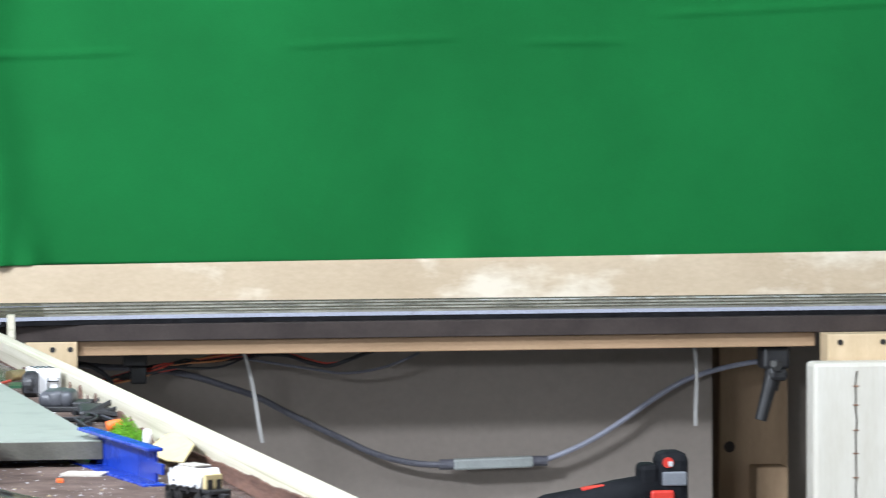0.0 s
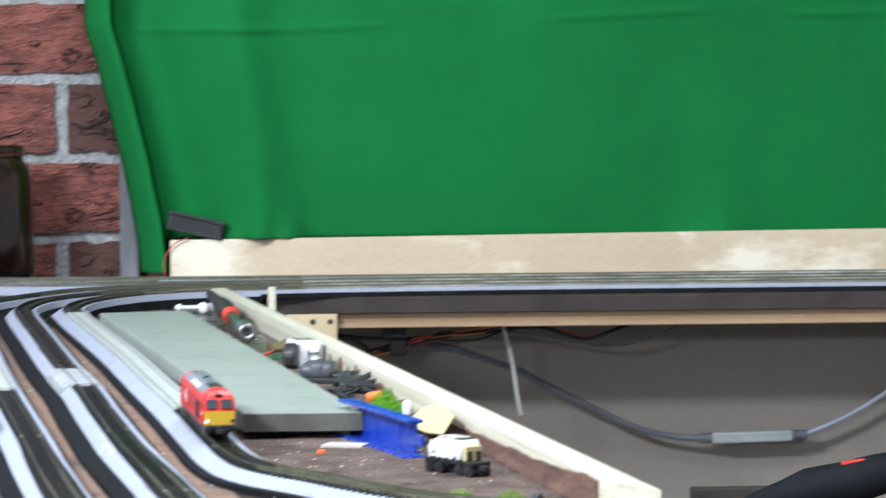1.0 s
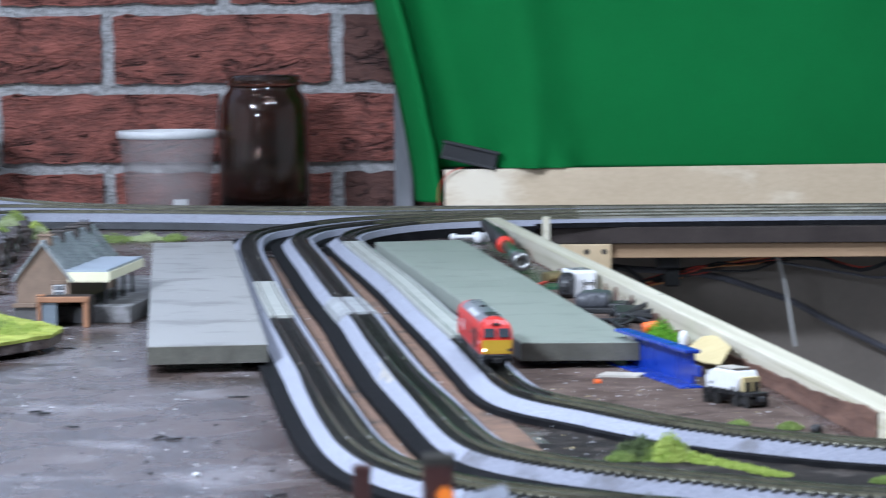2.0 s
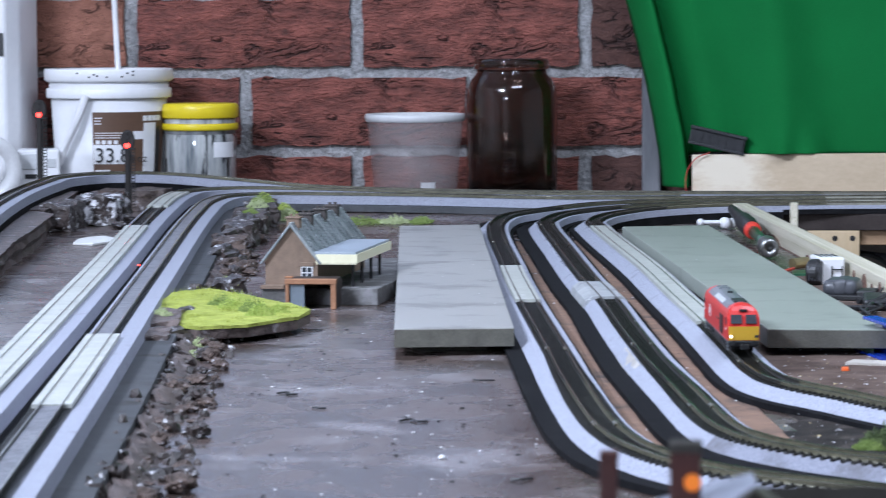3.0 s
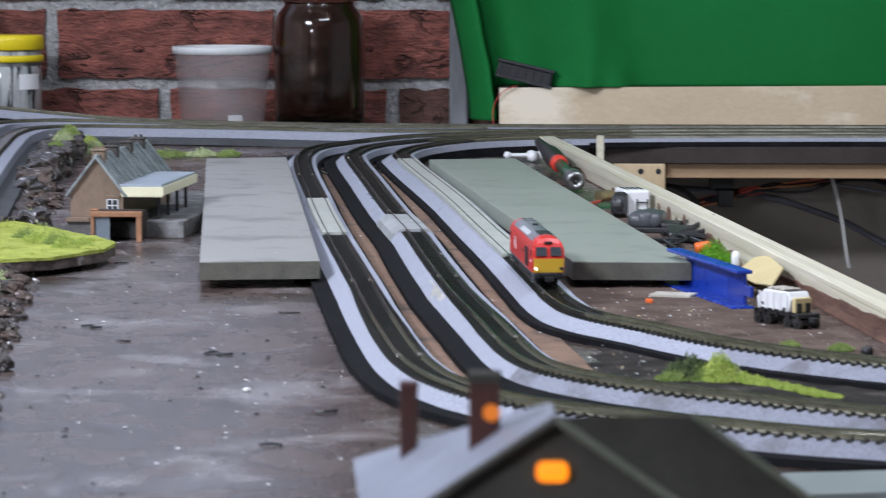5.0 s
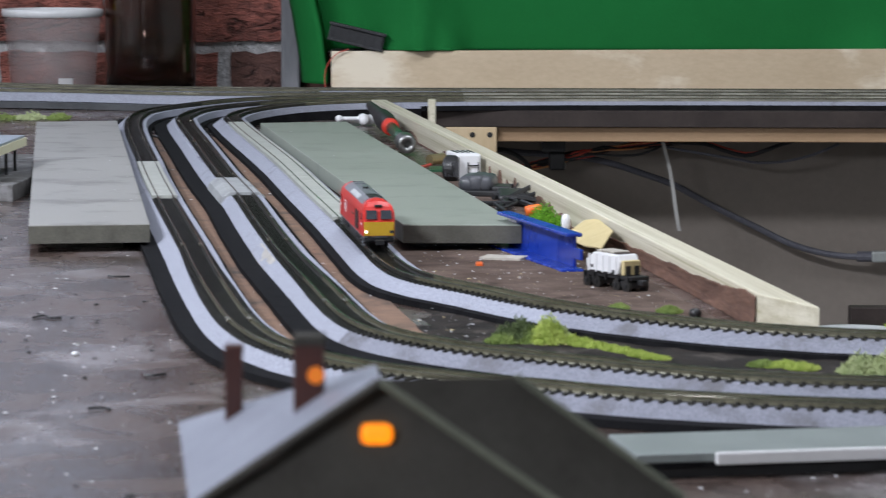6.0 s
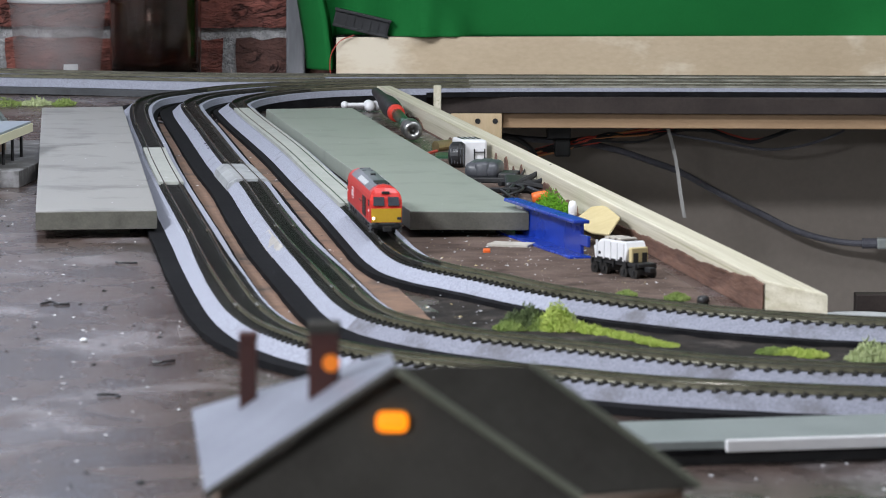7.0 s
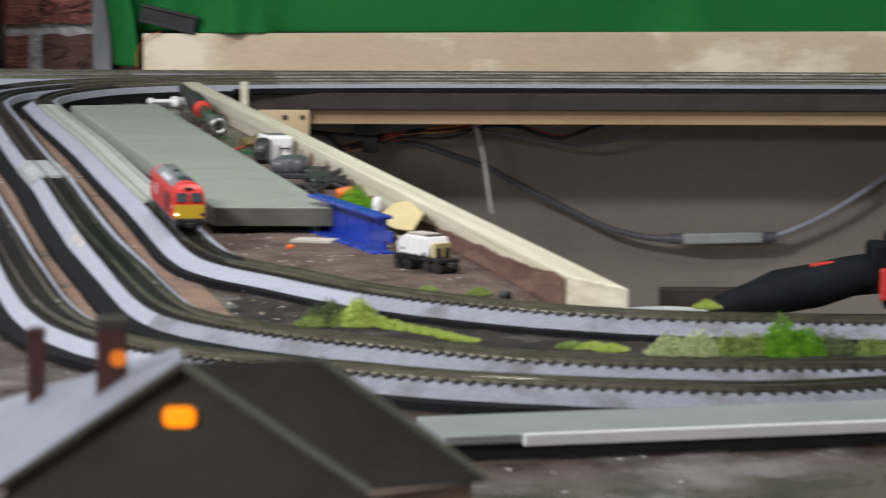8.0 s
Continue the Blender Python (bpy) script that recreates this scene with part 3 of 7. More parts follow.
for key, y0, y1, shift in (("C", 1.47, 2.86, -0.0225), ("B", 1.50, 2.83, -0.0255)):
    ways = [w for w in WAYS[key] if y0 <= w[0].y <= y1][::5]
    part("bare_strip", grounded(bmesh.new(), ways, [(shift - 0.011, None), (shift - 0.011, -0.0117), (shift + 0.0095, -0.0117), (shift + 0.0095, None)], BZ + 0.0001), MDF, track_obs[key], "bare brown hardboard strip")
PLATEFOAM = shade("off_white_foam_plate", (0.30, 0.31, 0.32), (0.40, 0.41, 0.42), 0.8, 60, 500, 0.2, dirt=(0.20, 0.205, 0.22), dirt_size=50, dirt_low=0.55, dirt_high=0.7)
# pale bridging plate with sloped shoulders
ways = [w for w in WAYS["B"] if 2.150 <= w[0].y <= 2.270]
part("bridging_plate", ribbon(bmesh.new(), ways, [(-0.0140, -0.0085), (-0.0135, -0.0040), (-0.0095, -0.0008), (0.0090, -0.0008), (0.0140, -0.0040), (0.0158, -0.0092)], 0.0004), PLATEFOAM, track_obs["B"], "pale grey foam plate bridging a rail joint")
# torn slits and a tape patch on the middle track's foam
for y, wide in ((2.716, 0.0012), (2.636, 0.0012), (2.564, 0.0009), (2.530, 0.0008), (2.483, 0.0014), (2.462, 0.0011), (2.440, 0.0013)):
    w = min(WAYS["B"], key=lambda q: abs(q[0].y - y))
    bm = bmesh.new()
    rod(bm, (0.0088, 0.0035, -0.0030), (0.0142, -0.0045, -0.0078), wide * 0.5, wide * 0.25, 5)
    bmesh.ops.transform(bm, matrix=on_line(*w), verts=bm.verts)
    part("foam_tear", bm, UNDERLAY, track_obs["B"], "dark torn slit")
ways = [w for w in WAYS["B"] if 1.752 <= w[0].y <= 1.845]
part("tape_patch", ribbon(bmesh.new(), ways, [(0.0094, -0.0028), (0.0103, -0.0033), (0.0158, -0.0094), (0.0148, -0.0094), (0.0096, -0.0042)], 0.0003), shade("tan_tape", (0.30, 0.27, 0.235), (0.52, 0.50, 0.47), 0.5, 60, 300, 0.3), track_obs["B"], "tan tape patch on the foam")
# rail joiners
for key, ys in (("A", (1.76, 2.09, 2.39, 2.69)), ("B", (1.56, 1.85, 2.30, 2.63, 2.88)), ("C", (1.49, 1.82, 2.67, 2.92))):
    for y in ys:
        w = min(WAYS[key], key=lambda q: abs(q[0].y - y) + (9 if q[0].y < 1.3 else 0))
        for side in (-1, 1):
            part("rail_joiner", box(bmesh.new(), (side * 0.005 - 0.0014, -0.0045, -0.0022), (side * 0.005 + 0.0014, 0.0045, -0.0007), 0.0003, on_line(*w)), RAIL, track_obs[key])

# ---- sawdust lying between the track and the batten ----
bm = bmesh.new()
rows = []
for k in range(60):
    y = 1.47 + 1.05 * k / 59
    w = min(WAYS["A"], key=lambda q: abs(q[0].y - y) + (9 if q[0].x > 0.15 or q[0].y > 2.9 else 0))
    x0, x1 = w[0].x + 0.010 + 0.004 * noise.noise(Vector((0, y * 25, 0))), 0.146 - 0.1323 * (y - 1.483)
    rows.append([bm.verts.new((x0 + (x1 - x0) * j / 12, y, BZ + 0.0008 + 0.0005 * noise.noise(Vector((j * 0.8, y * 40, 2))))) for j in range(13)])
for a, b in zip(rows, rows[1:]):
    for j in range(12):
        bm.faces.new((a[j], a[j + 1], b[j + 1], b[j]))
tagged(part("sawdust", bm, DUST, smooth=True), "matte brown dust settled over the board beside the batten", "dust", kind="stuff")

# ---- dark soil between the front lines ----
SOIL = shade("dark_peaty_soil", (0.007, 0.006, 0.0055), (0.036, 0.029, 0.025), 0.75, 70, 420, 0.9, depth=0.0016, spec=0.2, dirt=(0.10, 0.085, 0.075), dirt_size=45, dirt_low=0.58, dirt_high=0.70)


def soil(far_key, near_key, x0, x1, label):
    bm = bmesh.new()
    rows = []
    n = int((x1 - x0) / 0.006)
    for k in range(n + 1):
        x = x0 + (x1 - x0) * k / n
        far, near = [min((q for q in WAYS[key] if q[0].y < 1.9), key=lambda q: abs(q[0].x - x)) for key in (far_key, near_key)]
        y1, y0 = far[0].y - 0.0150, near[0].y + 0.0135
        rows.append([bm.verts.new((x, y0 + (y1 - y0) * j / 12, BZ + 0.0010 - 0.0030 * max(0, 1 - (x - x0) / 0.035) + 0.0013 * noise.noise(Vector((x * 90, j * 0.9, 5))) + 0.0006 * noise.noise(Vector((x * 260, j * 2.1, 9))))) for j in range(13)])
    for a, b in zip(rows, rows[1:]):
        for j in range(12):
            bm.faces.new((a[j], a[j + 1], b[j + 1], b[j]))
    tagged(part("soil", bm, SOIL, smooth=True), label, "soil", kind="stuff")


soil("A", "B", -0.030, 0.60, "dark loose soil spread between the front tracks")
soil("B", "C", 0.03, 0.60, "dark loose soil spread between the nearest tracks")

# ---- platforms ----
def platform(name, outline, z0, z1, material, label):
    p = thing(name, label, "model platform")
    part("deck", prism(bmesh.new(), outline, z0, z1, 0.0006), material, p)
    a, b = Vector(outline[1]), Vector(outline[2])
    out = Vector((0, -0.0006))
    part("cut_end", prism(bmesh.new(), [a + out, b + out, b + out * -0.5, a + out * -0.5], z0 + 0.0003, z1 - 0.0008), CUTEDGE, p, "dark rough cut end")
    for t in (0.05, 0.5, 0.95):
        c = Vector(outline[0]).lerp(a, t).lerp(Vector(outline[3]).lerp(b, t), 0.5)
        part("packing", boxes(((c.x - 0.022, c.y - 0.02, BZ), (c.x + 0.022, c.y + 0.02, z0))), CUTEDGE, p)
    return p


platform("model_platform", [(-0.150, 2.775), (-0.020, 1.885), (0.048, 1.885), (-0.078, 2.795)], 0.988, 0.999, GREYPLAT, "long grey-green foamboard platform lying beside the track")
platform("model_platform", [(-0.339, 2.78), (-0.233, 1.873), (-0.165, 1.885), (-0.273, 2.80)], 0.988, 0.999, GREYPLAT_B, "long plain grey foamboard platform on thin packing")

# ---- timber edging ----
BAT0, BAT1 = Vector((-0.064, 3.10)), Vector((0.150, 1.539))   # foot of its inner face
ang = math.degrees(math.atan2(0.214, 1.561))
to_local = pose(-0.064, 3.10, 0, 0, 0, ang).inverted()
bm = prism(bmesh.new(), [tuple((to_local @ Vector((x, y, 0)))[:2]) for x, y in ((-0.064, 3.10), (0.150, 1.539), (0.1735, 1.487), (-0.0495, 3.10))], BZ, 1.0, 0.0009)
batten = tagged(part("timber_batten", bm, PINE), "sawn pine batten edging the baseboard, bark remaining on its inner face", "wood batten")
batten.matrix_world = pose(-0.064, 3.10, 0, 0, 0, ang)


# ---- locomotive ----
def side_plate(x0, x1, z0, z1, side, out=0.00015, thick=0.0006, bevel=0.0):
    y = side * 0.0089
    return box(bmesh.new(), (x0, y - side * thick, z0), (x1, y + side * out, z1), bevel)


def locomotive():
    loco = thing("locomotive", "red model diesel locomotive with grey roof and yellow cab ends", "locomotive")
    half, w = 0.0700, 0.0089
    ring = [(-1, 0.0070), (-1, 0.0188), (-0.965, 0.0206), (-0.86, 0.0228), (-0.66, 0.0247), (-0.36, 0.0261), (0, 0.0266),
            (0.36, 0.0261), (0.66, 0.0247), (0.86, 0.0228), (0.965, 0.0206), (1, 0.0188), (1, 0.0070)]
    bm = bmesh.new()
    rows = []
    for x, cap, narrow in ((-half, 0.0148, 0.94), (-half + 0.0006, 0.0158, 0.965), (-half + 0.0028, 0.0200, 0.985), (-half + 0.0050, 0.0232, 1), (-half + 0.0075, 0.0254, 1), (-half + 0.0105, 0.0262, 1), (-half + 0.014, 0.0267, 1),
                           (0, 0.0267, 1),
                           (half - 0.014, 0.0267, 1), (half - 0.0105, 0.0262, 1), (half - 0.0075, 0.0254, 1), (half - 0.0050, 0.0232, 1), (half - 0.0028, 0.0200, 0.985), (half - 0.0006, 0.0158, 0.965), (half, 0.0148, 0.94)):
        rows.append([bm.verts.new((x, y * w * narrow, z if z < 0.012 else min(z, cap - 0.0012 * abs(y) if z > cap else z))) for y, z in ring])
    for a, b in zip(rows, rows[1:]):
        for i in range(len(a) - 1):
            bm.faces.new((a[i], a[i + 1], b[i + 1], b[i]))
        bm.faces.new((a[-1], a[0], b[0], b[-1]))
    bm.faces.new(rows[0])
    bm.faces.new(rows[-1][::-1])
    body = part("body", bm, RED, loco, "glossy red painted body")
    # grey roof skin between the cabs
    bm = bmesh.new()
    rows = []
    for x in (-0.0535, -0.02, 0.02, 0.0535):
        rows.append([bm.verts.new((x, y * w, z + 0.0002)) for y, z in ring[3:10]])
    for a, b in zip(rows, rows[1:]):
        for i in range(len(a) - 1):
            bm.faces.new((a[i], a[i + 1], b[i + 1], b[i]))
    roof = part("roof", bm, ROOFGREY, loco, "grey roof panels")
    roof.modifiers.new("thick", "SOLIDIFY").thickness = 0.0003
    for k in range(8):   # raised light roof hatches
        x = -0.018 + k * 0.0056
        for side in (-1, 1):
            bm = bmesh.new()
            pts = [(x, side * 0.0074, 0.0235), (x + 0.0046, side * 0.0074, 0.0235), (x + 0.0046, side * 0.0052, 0.0254), (x, side * 0.0052, 0.0254)]
            lo = [bm.verts.new(p) for p in pts]
            hi = [bm.verts.new((p[0], p[1] * 1.015, p[2] + 0.0003)) for p in pts]
            bm.faces.new(lo)
            bm.faces.new(hi)
            for i in range(4):
                bm.faces.new((lo[i], lo[(i + 1) % 4], hi[(i + 1) % 4], hi[i]))
            part("roof_hatch", bm, LIGHTGREY, roof)
    part("roof_grille", box(bmesh.new(), (0.034, -0.0036, 0.0262), (0.0525, 0.0036, 0.0270), 0.0002), BLACK, roof, "black roof cooling grille")
    for x in (-0.050, -0.036, 0.0335):
        part("roof_rib", box(bmesh.new(), (x, -0.0030, 0.0262), (x + 0.0008, 0.0030, 0.0270), 0.0001), ROOFGREY, roof)
    part("exhaust", rod(bmesh.new(), (-0.004, 0, 0.026), (-0.004, 0, 0.0276), 0.0016, seg=12), BLACK, roof)
    part("solebar", boxes(((-0.0695, -0.0085, 0.0060), (0.0695, 0.0085, 0.0074))), ROOFGREY, loco, "grey lower body band")
    # ends
    for e in (-1, 1):
        bm = bmesh.new()
        pts = [(-0.0083, 0.0072), (0.0083, 0.0072), (0.0083, 0.0146), (-0.0083, 0.0146)]
        lo = [bm.verts.new((e * 0.0690, y, z)) for y, z in pts]
        hi = [bm.verts.new((e * (0.07035 if z < 0.01 else 0.0704), y * 0.985, z)) for y, z in pts]
        bm.faces.new(lo), bm.faces.new(hi)
        for i in range(4):
            bm.faces.new((lo[i], lo[(i + 1) % 4], hi[(i + 1) % 4], hi[i]))
        nose = part("nose_panel", bm, YELLOW, loco, "yellow warning panel")
        for s in (-1, 1):   # windscreens
            bm = bmesh.new()
            a = [(e * 0.0697, s * 0.0010, 0.0160), (e * 0.0697, s * 0.0071, 0.0160), (e * 0.0674, s * 0.0069, 0.0206), (e * 0.0674, s * 0.0010, 0.0206)]
            lo = [bm.verts.new(p) for p in a]
            hi = [bm.verts.new((p[0] + e * 0.00045, p[1], p[2] + 0.0002)) for p in a]
            bm.faces.new(lo), bm.faces.new(hi)
            for i in range(4):
                bm.faces.new((lo[i], lo[(i + 1) % 4], hi[(i + 1) % 4], hi[i]))
            part("windscreen", bm, GLASS, loco, "dark cab windscreen")
            part("lamp_cluster", box(bmesh.new(), (e * 0.0702, s * 0.0070 - 0.0012, 0.0086), (e * 0.0707, s * 0.0070 + 0.0012, 0.0100), 0.0002), BLACK, nose)
            lit = e == 1 and s == -1
            part("headlight", rod(bmesh.new(), (e * 0.0705, s * 0.0070, 0.0093), (e * 0.0711, s * 0.0070, 0.0093), 0.00075, seg=12), HEADLIGHT if lit else GLASS, nose, "lit round headlight" if lit else "unlit round lamp")
            part("buffer", lathe(bmesh.new(), [(0, 0), (0.0006, 0), (0.0006, 0.0016), (0.0013, 0.0017), (0.0013, 0.0021), (0, 0.0022)], Matrix.Translation((e * 0.0698, s * 0.0055, 0.0058)) @ pose(0, 0, 0, 0, 90 * e, 0), 12), BLACK, loco)
        part("headcode", box(bmesh.new(), (e * 0.0648, -0.0021, 0.0222), (e * 0.0664, 0.0021, 0.0236), 0.0003), BLACK, loco, "black marker lamp recess")
        part("valance", box(bmesh.new(), (e * 0.0640, -0.0080, 0.0036), (e * 0.0692, 0.0080, 0.0062), 0.0006), BLACK, loco)
        cp = part("coupling", box(bmesh.new(), (e * 0.0690, -0.0014, 0.0028), (e * 0.0745, 0.0014, 0.0044), 0.0004), BLACK, loco)
        part("coupling_hook", box(bmesh.new(), (e * 0.0738, -0.0024, 0.0024), (e * 0.0752, 0.0024, 0.0052), 0.0004), BLACK, cp)
        # bogie
        bogie = part("bogie", box(bmesh.new(), (e * 0.045 - 0.0195, -0.0072, 0.0028), (e * 0.045 + 0.0195, 0.0072, 0.0056), 0.0006), BLACK, loco, "black six-wheel bogie")
        for k in (-1, 0, 1):
            x = e * 0.045 + k * 0.0132
            for s in (-1, 1):
                part("wheel", rod(bmesh.new(), (x, s * 0.0040, 0.0034), (x, s * 0.0060, 0.0034), 0.0034, seg=20), DARKMETAL, bogie, "dark metal wheel")
                part("axle_box", box(bmesh.new(), (x - 0.0018, s * 0.0070, 0.0022), (x + 0.0018, s * 0.0080, 0.0052), 0.0004), BLACK, bogie)
        for s in (-1, 1):
            part("step", boxes(*[((e * 0.0622 - 0.0012, s * 0.0074, z), (e * 0.0622 + 0.0012, s * 0.0089, z + 0.0004)) for z in (0.0012, 0.0030, 0.0048)],
                               ((e * 0.0622 - 0.0012, s * 0.0078, 0.0012), (e * 0.0622 - 0.0009, s * 0.0082, 0.0064)), ((e * 0.0622 + 0.0009, s * 0.0078, 0.0012), (e * 0.0622 + 0.0012, s * 0.0082, 0.0064))), ROOFGREY, loco, "grey cab step")
            part("cab_window", side_plate(e * 0.0625 - 0.0026, e * 0.0625 + 0.0026, 0.0155, 0.0190, s), GLASS, loco, "dark cab side window")
            part("cab_door", side_plate(e * 0.0565 - 0.0014, e * 0.0565 + 0.0014, 0.0078, 0.0192, s, 0.0002), RED, loco)
            for q in range(3):
                part("number_bar", side_plate(e * 0.0625 - 0.0022 + q * 0.0016, e * 0.0625 - 0.0011 + q * 0.0016, 0.0124, 0.0136, s, 0.00025), WHITE, loco, "small white bar")
    part("fuel_tank", box(bmesh.new(), (-0.021, -0.0078, 0.0016), (0.021, 0.0078, 0.0062), 0.0008), BLACK, loco, "black underframe tank")
    # grilles, emblem and nameplate on the sides
    for s, spots in ((-1, ((0.0285, 0.0455),)), (1, ((0.0285, 0.0445), (-0.0445, -0.0285)))):
        for x0, x1 in spots:
            g = part("side_grille", side_plate(x0, x1, 0.0082, 0.0186, s, 0.0003), BLACK, loco, "black side cooling grille")
            for k in range(6):
                part("grille_slat", side_plate(x0 + 0.001, x1 - 0.001, 0.0092 + k * 0.0015, 0.0097 + k * 0.0015, s, 0.0006, 0.0002), DARKMETAL, g)
        ex = -0.0305 if s == -1 else 0.0165
        em = part("emblem", side_plate(ex - 0.0041, ex + 0.0041, 0.0114, 0.0178, s, 0.00025), WHITE, loco, "white rounded emblem panel")
        part("emblem_field", side_plate(ex - 0.0035, ex + 0.0035, 0.0120, 0.0172, s, 0.0004), RED, em)
        for k in (-1, 1):
            part("emblem_bar", side_plate(ex + k * 0.0016 - 0.0011, ex + k * 0.0016 + 0.0011, 0.0128, 0.0164, s, 0.0005), WHITE, em)
        nx0 = 0.008 if s == -1 else -0.020
        part("nameplate", side_plate(nx0, nx0 + 0.012, 0.0140, 0.0150, s, 0.0003), NAMEPLATE, loco, "dull grey-brown name bar")
    return loco


LIGHTGREY = shade("light_grey_paint", (0.48, 0.49, 0.50), (0.60, 0.61, 0.62), 0.35, 40, 500, 0.03)
DARKMETAL = shade("dark_blackened_metal", (0.03, 0.03, 0.03), (0.07, 0.068, 0.065), 0.4, 50, 500, 0.05, metal=0.6)
HEADLIGHT = glow("warm_headlight", (1.0, 0.85, 0.55), 6.0)
NAMEPLATE = shade("dull_nameplate", (0.16, 0.06, 0.04), (0.22, 0.10, 0.07), 0.4, 50, 400, 0.02)
loco = locomotive()
w = min((q for q in WAYS["A"] if 1.7 < q[0].y < 2.0), key=lambda q: abs(q[0].y - 1.856))
loco.matrix_world = Matrix.Translation(w[0]) @ Matrix(((w[2].x, -w[2].y, 0), (w[2].y, w[2].x, 0), (0, 0, 1))).to_4x4()


# ---- things against the back wall ----
def lettering(name, text, size, m, material, parent, thick=0.0002):
    cu = bpy.data.curves.new(name, "FONT")
    cu.body, cu.size, cu.extrude = text, size, thick
    tmp = bpy.data.objects.new(name, cu)
    scene.collection.objects.link(tmp)
    me = bpy.data.meshes.new_from_object(tmp.evaluated_get(bpy.context.evaluated_depsgraph_get()))
    bpy.data.objects.remove(tmp)
    me.materials.clear()
    me.materials.append(material)
    ob = new(name, me)
    ob.parent, ob.matrix_basis = parent, m
    return ob


def patch(r, a0, a1, z0, z1, thick=0.0005, seg=16, lean=0.0):
    """A piece of a cylinder's skin, from angle a0 to a1 (degrees from the camera's side, to the right)."""
    bm = bmesh.new()
    rows = []
    for rr in (r, r + thick):
        row = []
        for k in range(seg + 1):
            a = radians(a0 + (a1 - a0) * k / seg)
            row.append([bm.verts.new(((rr + lean * z) * math.sin(a), -(rr + lean * z) * math.cos(a), z)) for z in (z0, z1)])
        rows.append(row)
    for row in rows:
        for p, q in zip(row, row[1:]):
            bm.faces.new((p[0], q[0], q[1], p[1]))
    for p, q in ((0, 0), (seg, seg)):
        bm.faces.new((rows[0][p][0], rows[0][p][1], rows[1][q][1], rows[1][q][0]))
    for j in (0, 1):
        for k in range(seg):
            bm.faces.new((rows[0][k][j], rows[0][k + 1][j], rows[1][k + 1][j], rows[1][k][j]))
    return bm


BROWNGLASS = clear("brown_jar_glass", (0.35, 0.255, 0.205), 0.085)
MILKY = shade("milky_tub_plastic", (0.36, 0.32, 0.32), (0.47, 0.43, 0.43), 0.3, 25, 300, 0.03)
MILKY.node_tree.nodes["Principled BSDF"].inputs["Alpha"].default_value = 0.18
MILKYRIM = shade("milky_rim_plastic", (0.55, 0.55, 0.56), (0.66, 0.66, 0.67), 0.35, 25, 300, 0.03)
YELLOWLID = shade("yellow_lid_plastic", (0.72, 0.56, 0.008), (0.80, 0.63, 0.012), 0.35, 30, 300, 0.04)
PAINTWATER = shade("grey_paint_streaks", (0.16, 0.17, 0.18), (0.62, 0.62, 0.60), 0.4, 60, 300, 0.2, stretch=(1, 1, 0.12), dirt=(0.10, 0.105, 0.11), dirt_size=50)
BROWNLABEL = shade("brown_paper_label", (0.10, 0.055, 0.033), (0.13, 0.072, 0.045), 0.5, 30, 300, 0.02)
BUCKETWHITE = shade("white_bucket_plastic", (0.76, 0.76, 0.78), (0.84, 0.84, 0.85), 0.4, 14, 200, 0.04, dirt=(0.60, 0.60, 0.61), dirt_size=25, dirt_low=0.66, dirt_high=0.8)
GREENPRINT = shade("green_print", (0.03, 0.22, 0.10), (0.04, 0.27, 0.12), 0.4, 30, 300, 0.02)
REDLAMP = glow("red_signal_lamp", (1.0, 0.035, 0.02), 7.0)
SIGBLACK = shade("signal_black", (0.010, 0.008, 0.008), (0.02, 0.017, 0.016), 0.7, 60, 500, 0.05)
GIRDER = shade("dark_grey_model_plastic", (0.008, 0.0082, 0.010), (0.022, 0.0225, 0.027), 0.45, 40, 300, 0.1)
REDWIRE = shade("red_wire", (0.42, 0.05, 0.035), (0.55, 0.08, 0.05), 0.45, 30, 300, 0.02)
ORANGEWIRE = shade("orange_wire", (0.62, 0.26, 0.10), (0.75, 0.34, 0.14), 0.45, 30, 300, 0.02)
BLACKWIRE = shade("black_wire", (0.015, 0.015, 0.017), (0.03, 0.03, 0.033), 0.45, 30, 300, 0.02)
GREYCABLE = shade("grey_flex_cable", (0.075, 0.075, 0.09), (0.13, 0.13, 0.155), 0.45, 30, 300, 0.03)
BLUECABLE = shade("pale_blue_grey_cable", (0.26, 0.27, 0.34), (0.36, 0.37, 0.45), 0.45, 30, 300, 0.03)
TIE = shade("white_nylon_tie", (0.30, 0.292, 0.278), (0.37, 0.36, 0.345), 0.4, 30, 300, 0.02)

jar = thing("glass_jar", "tall empty brown glass jar standing against the bricks", "jar", at=(-0.299, 3.425, BZ))
part("jar_body", lathe(bmesh.new(), [(0, 0), (0.042, 0), (0.0465, 0.005), (0.0472, 0.03), (0.0472, 0.105), (0.0462, 0.117), (0.0425, 0.126), (0.0375, 0.1315), (0.0365, 0.134), (0.0365, 0.1365),
                                     (0.0345, 0.1365), (0.0340, 0.134), (0.040, 0.124), (0.0440, 0.112), (0.0445, 0.030), (0.0435, 0.007), (0, 0.006)], seg=56), BROWNGLASS, jar, smooth=True)

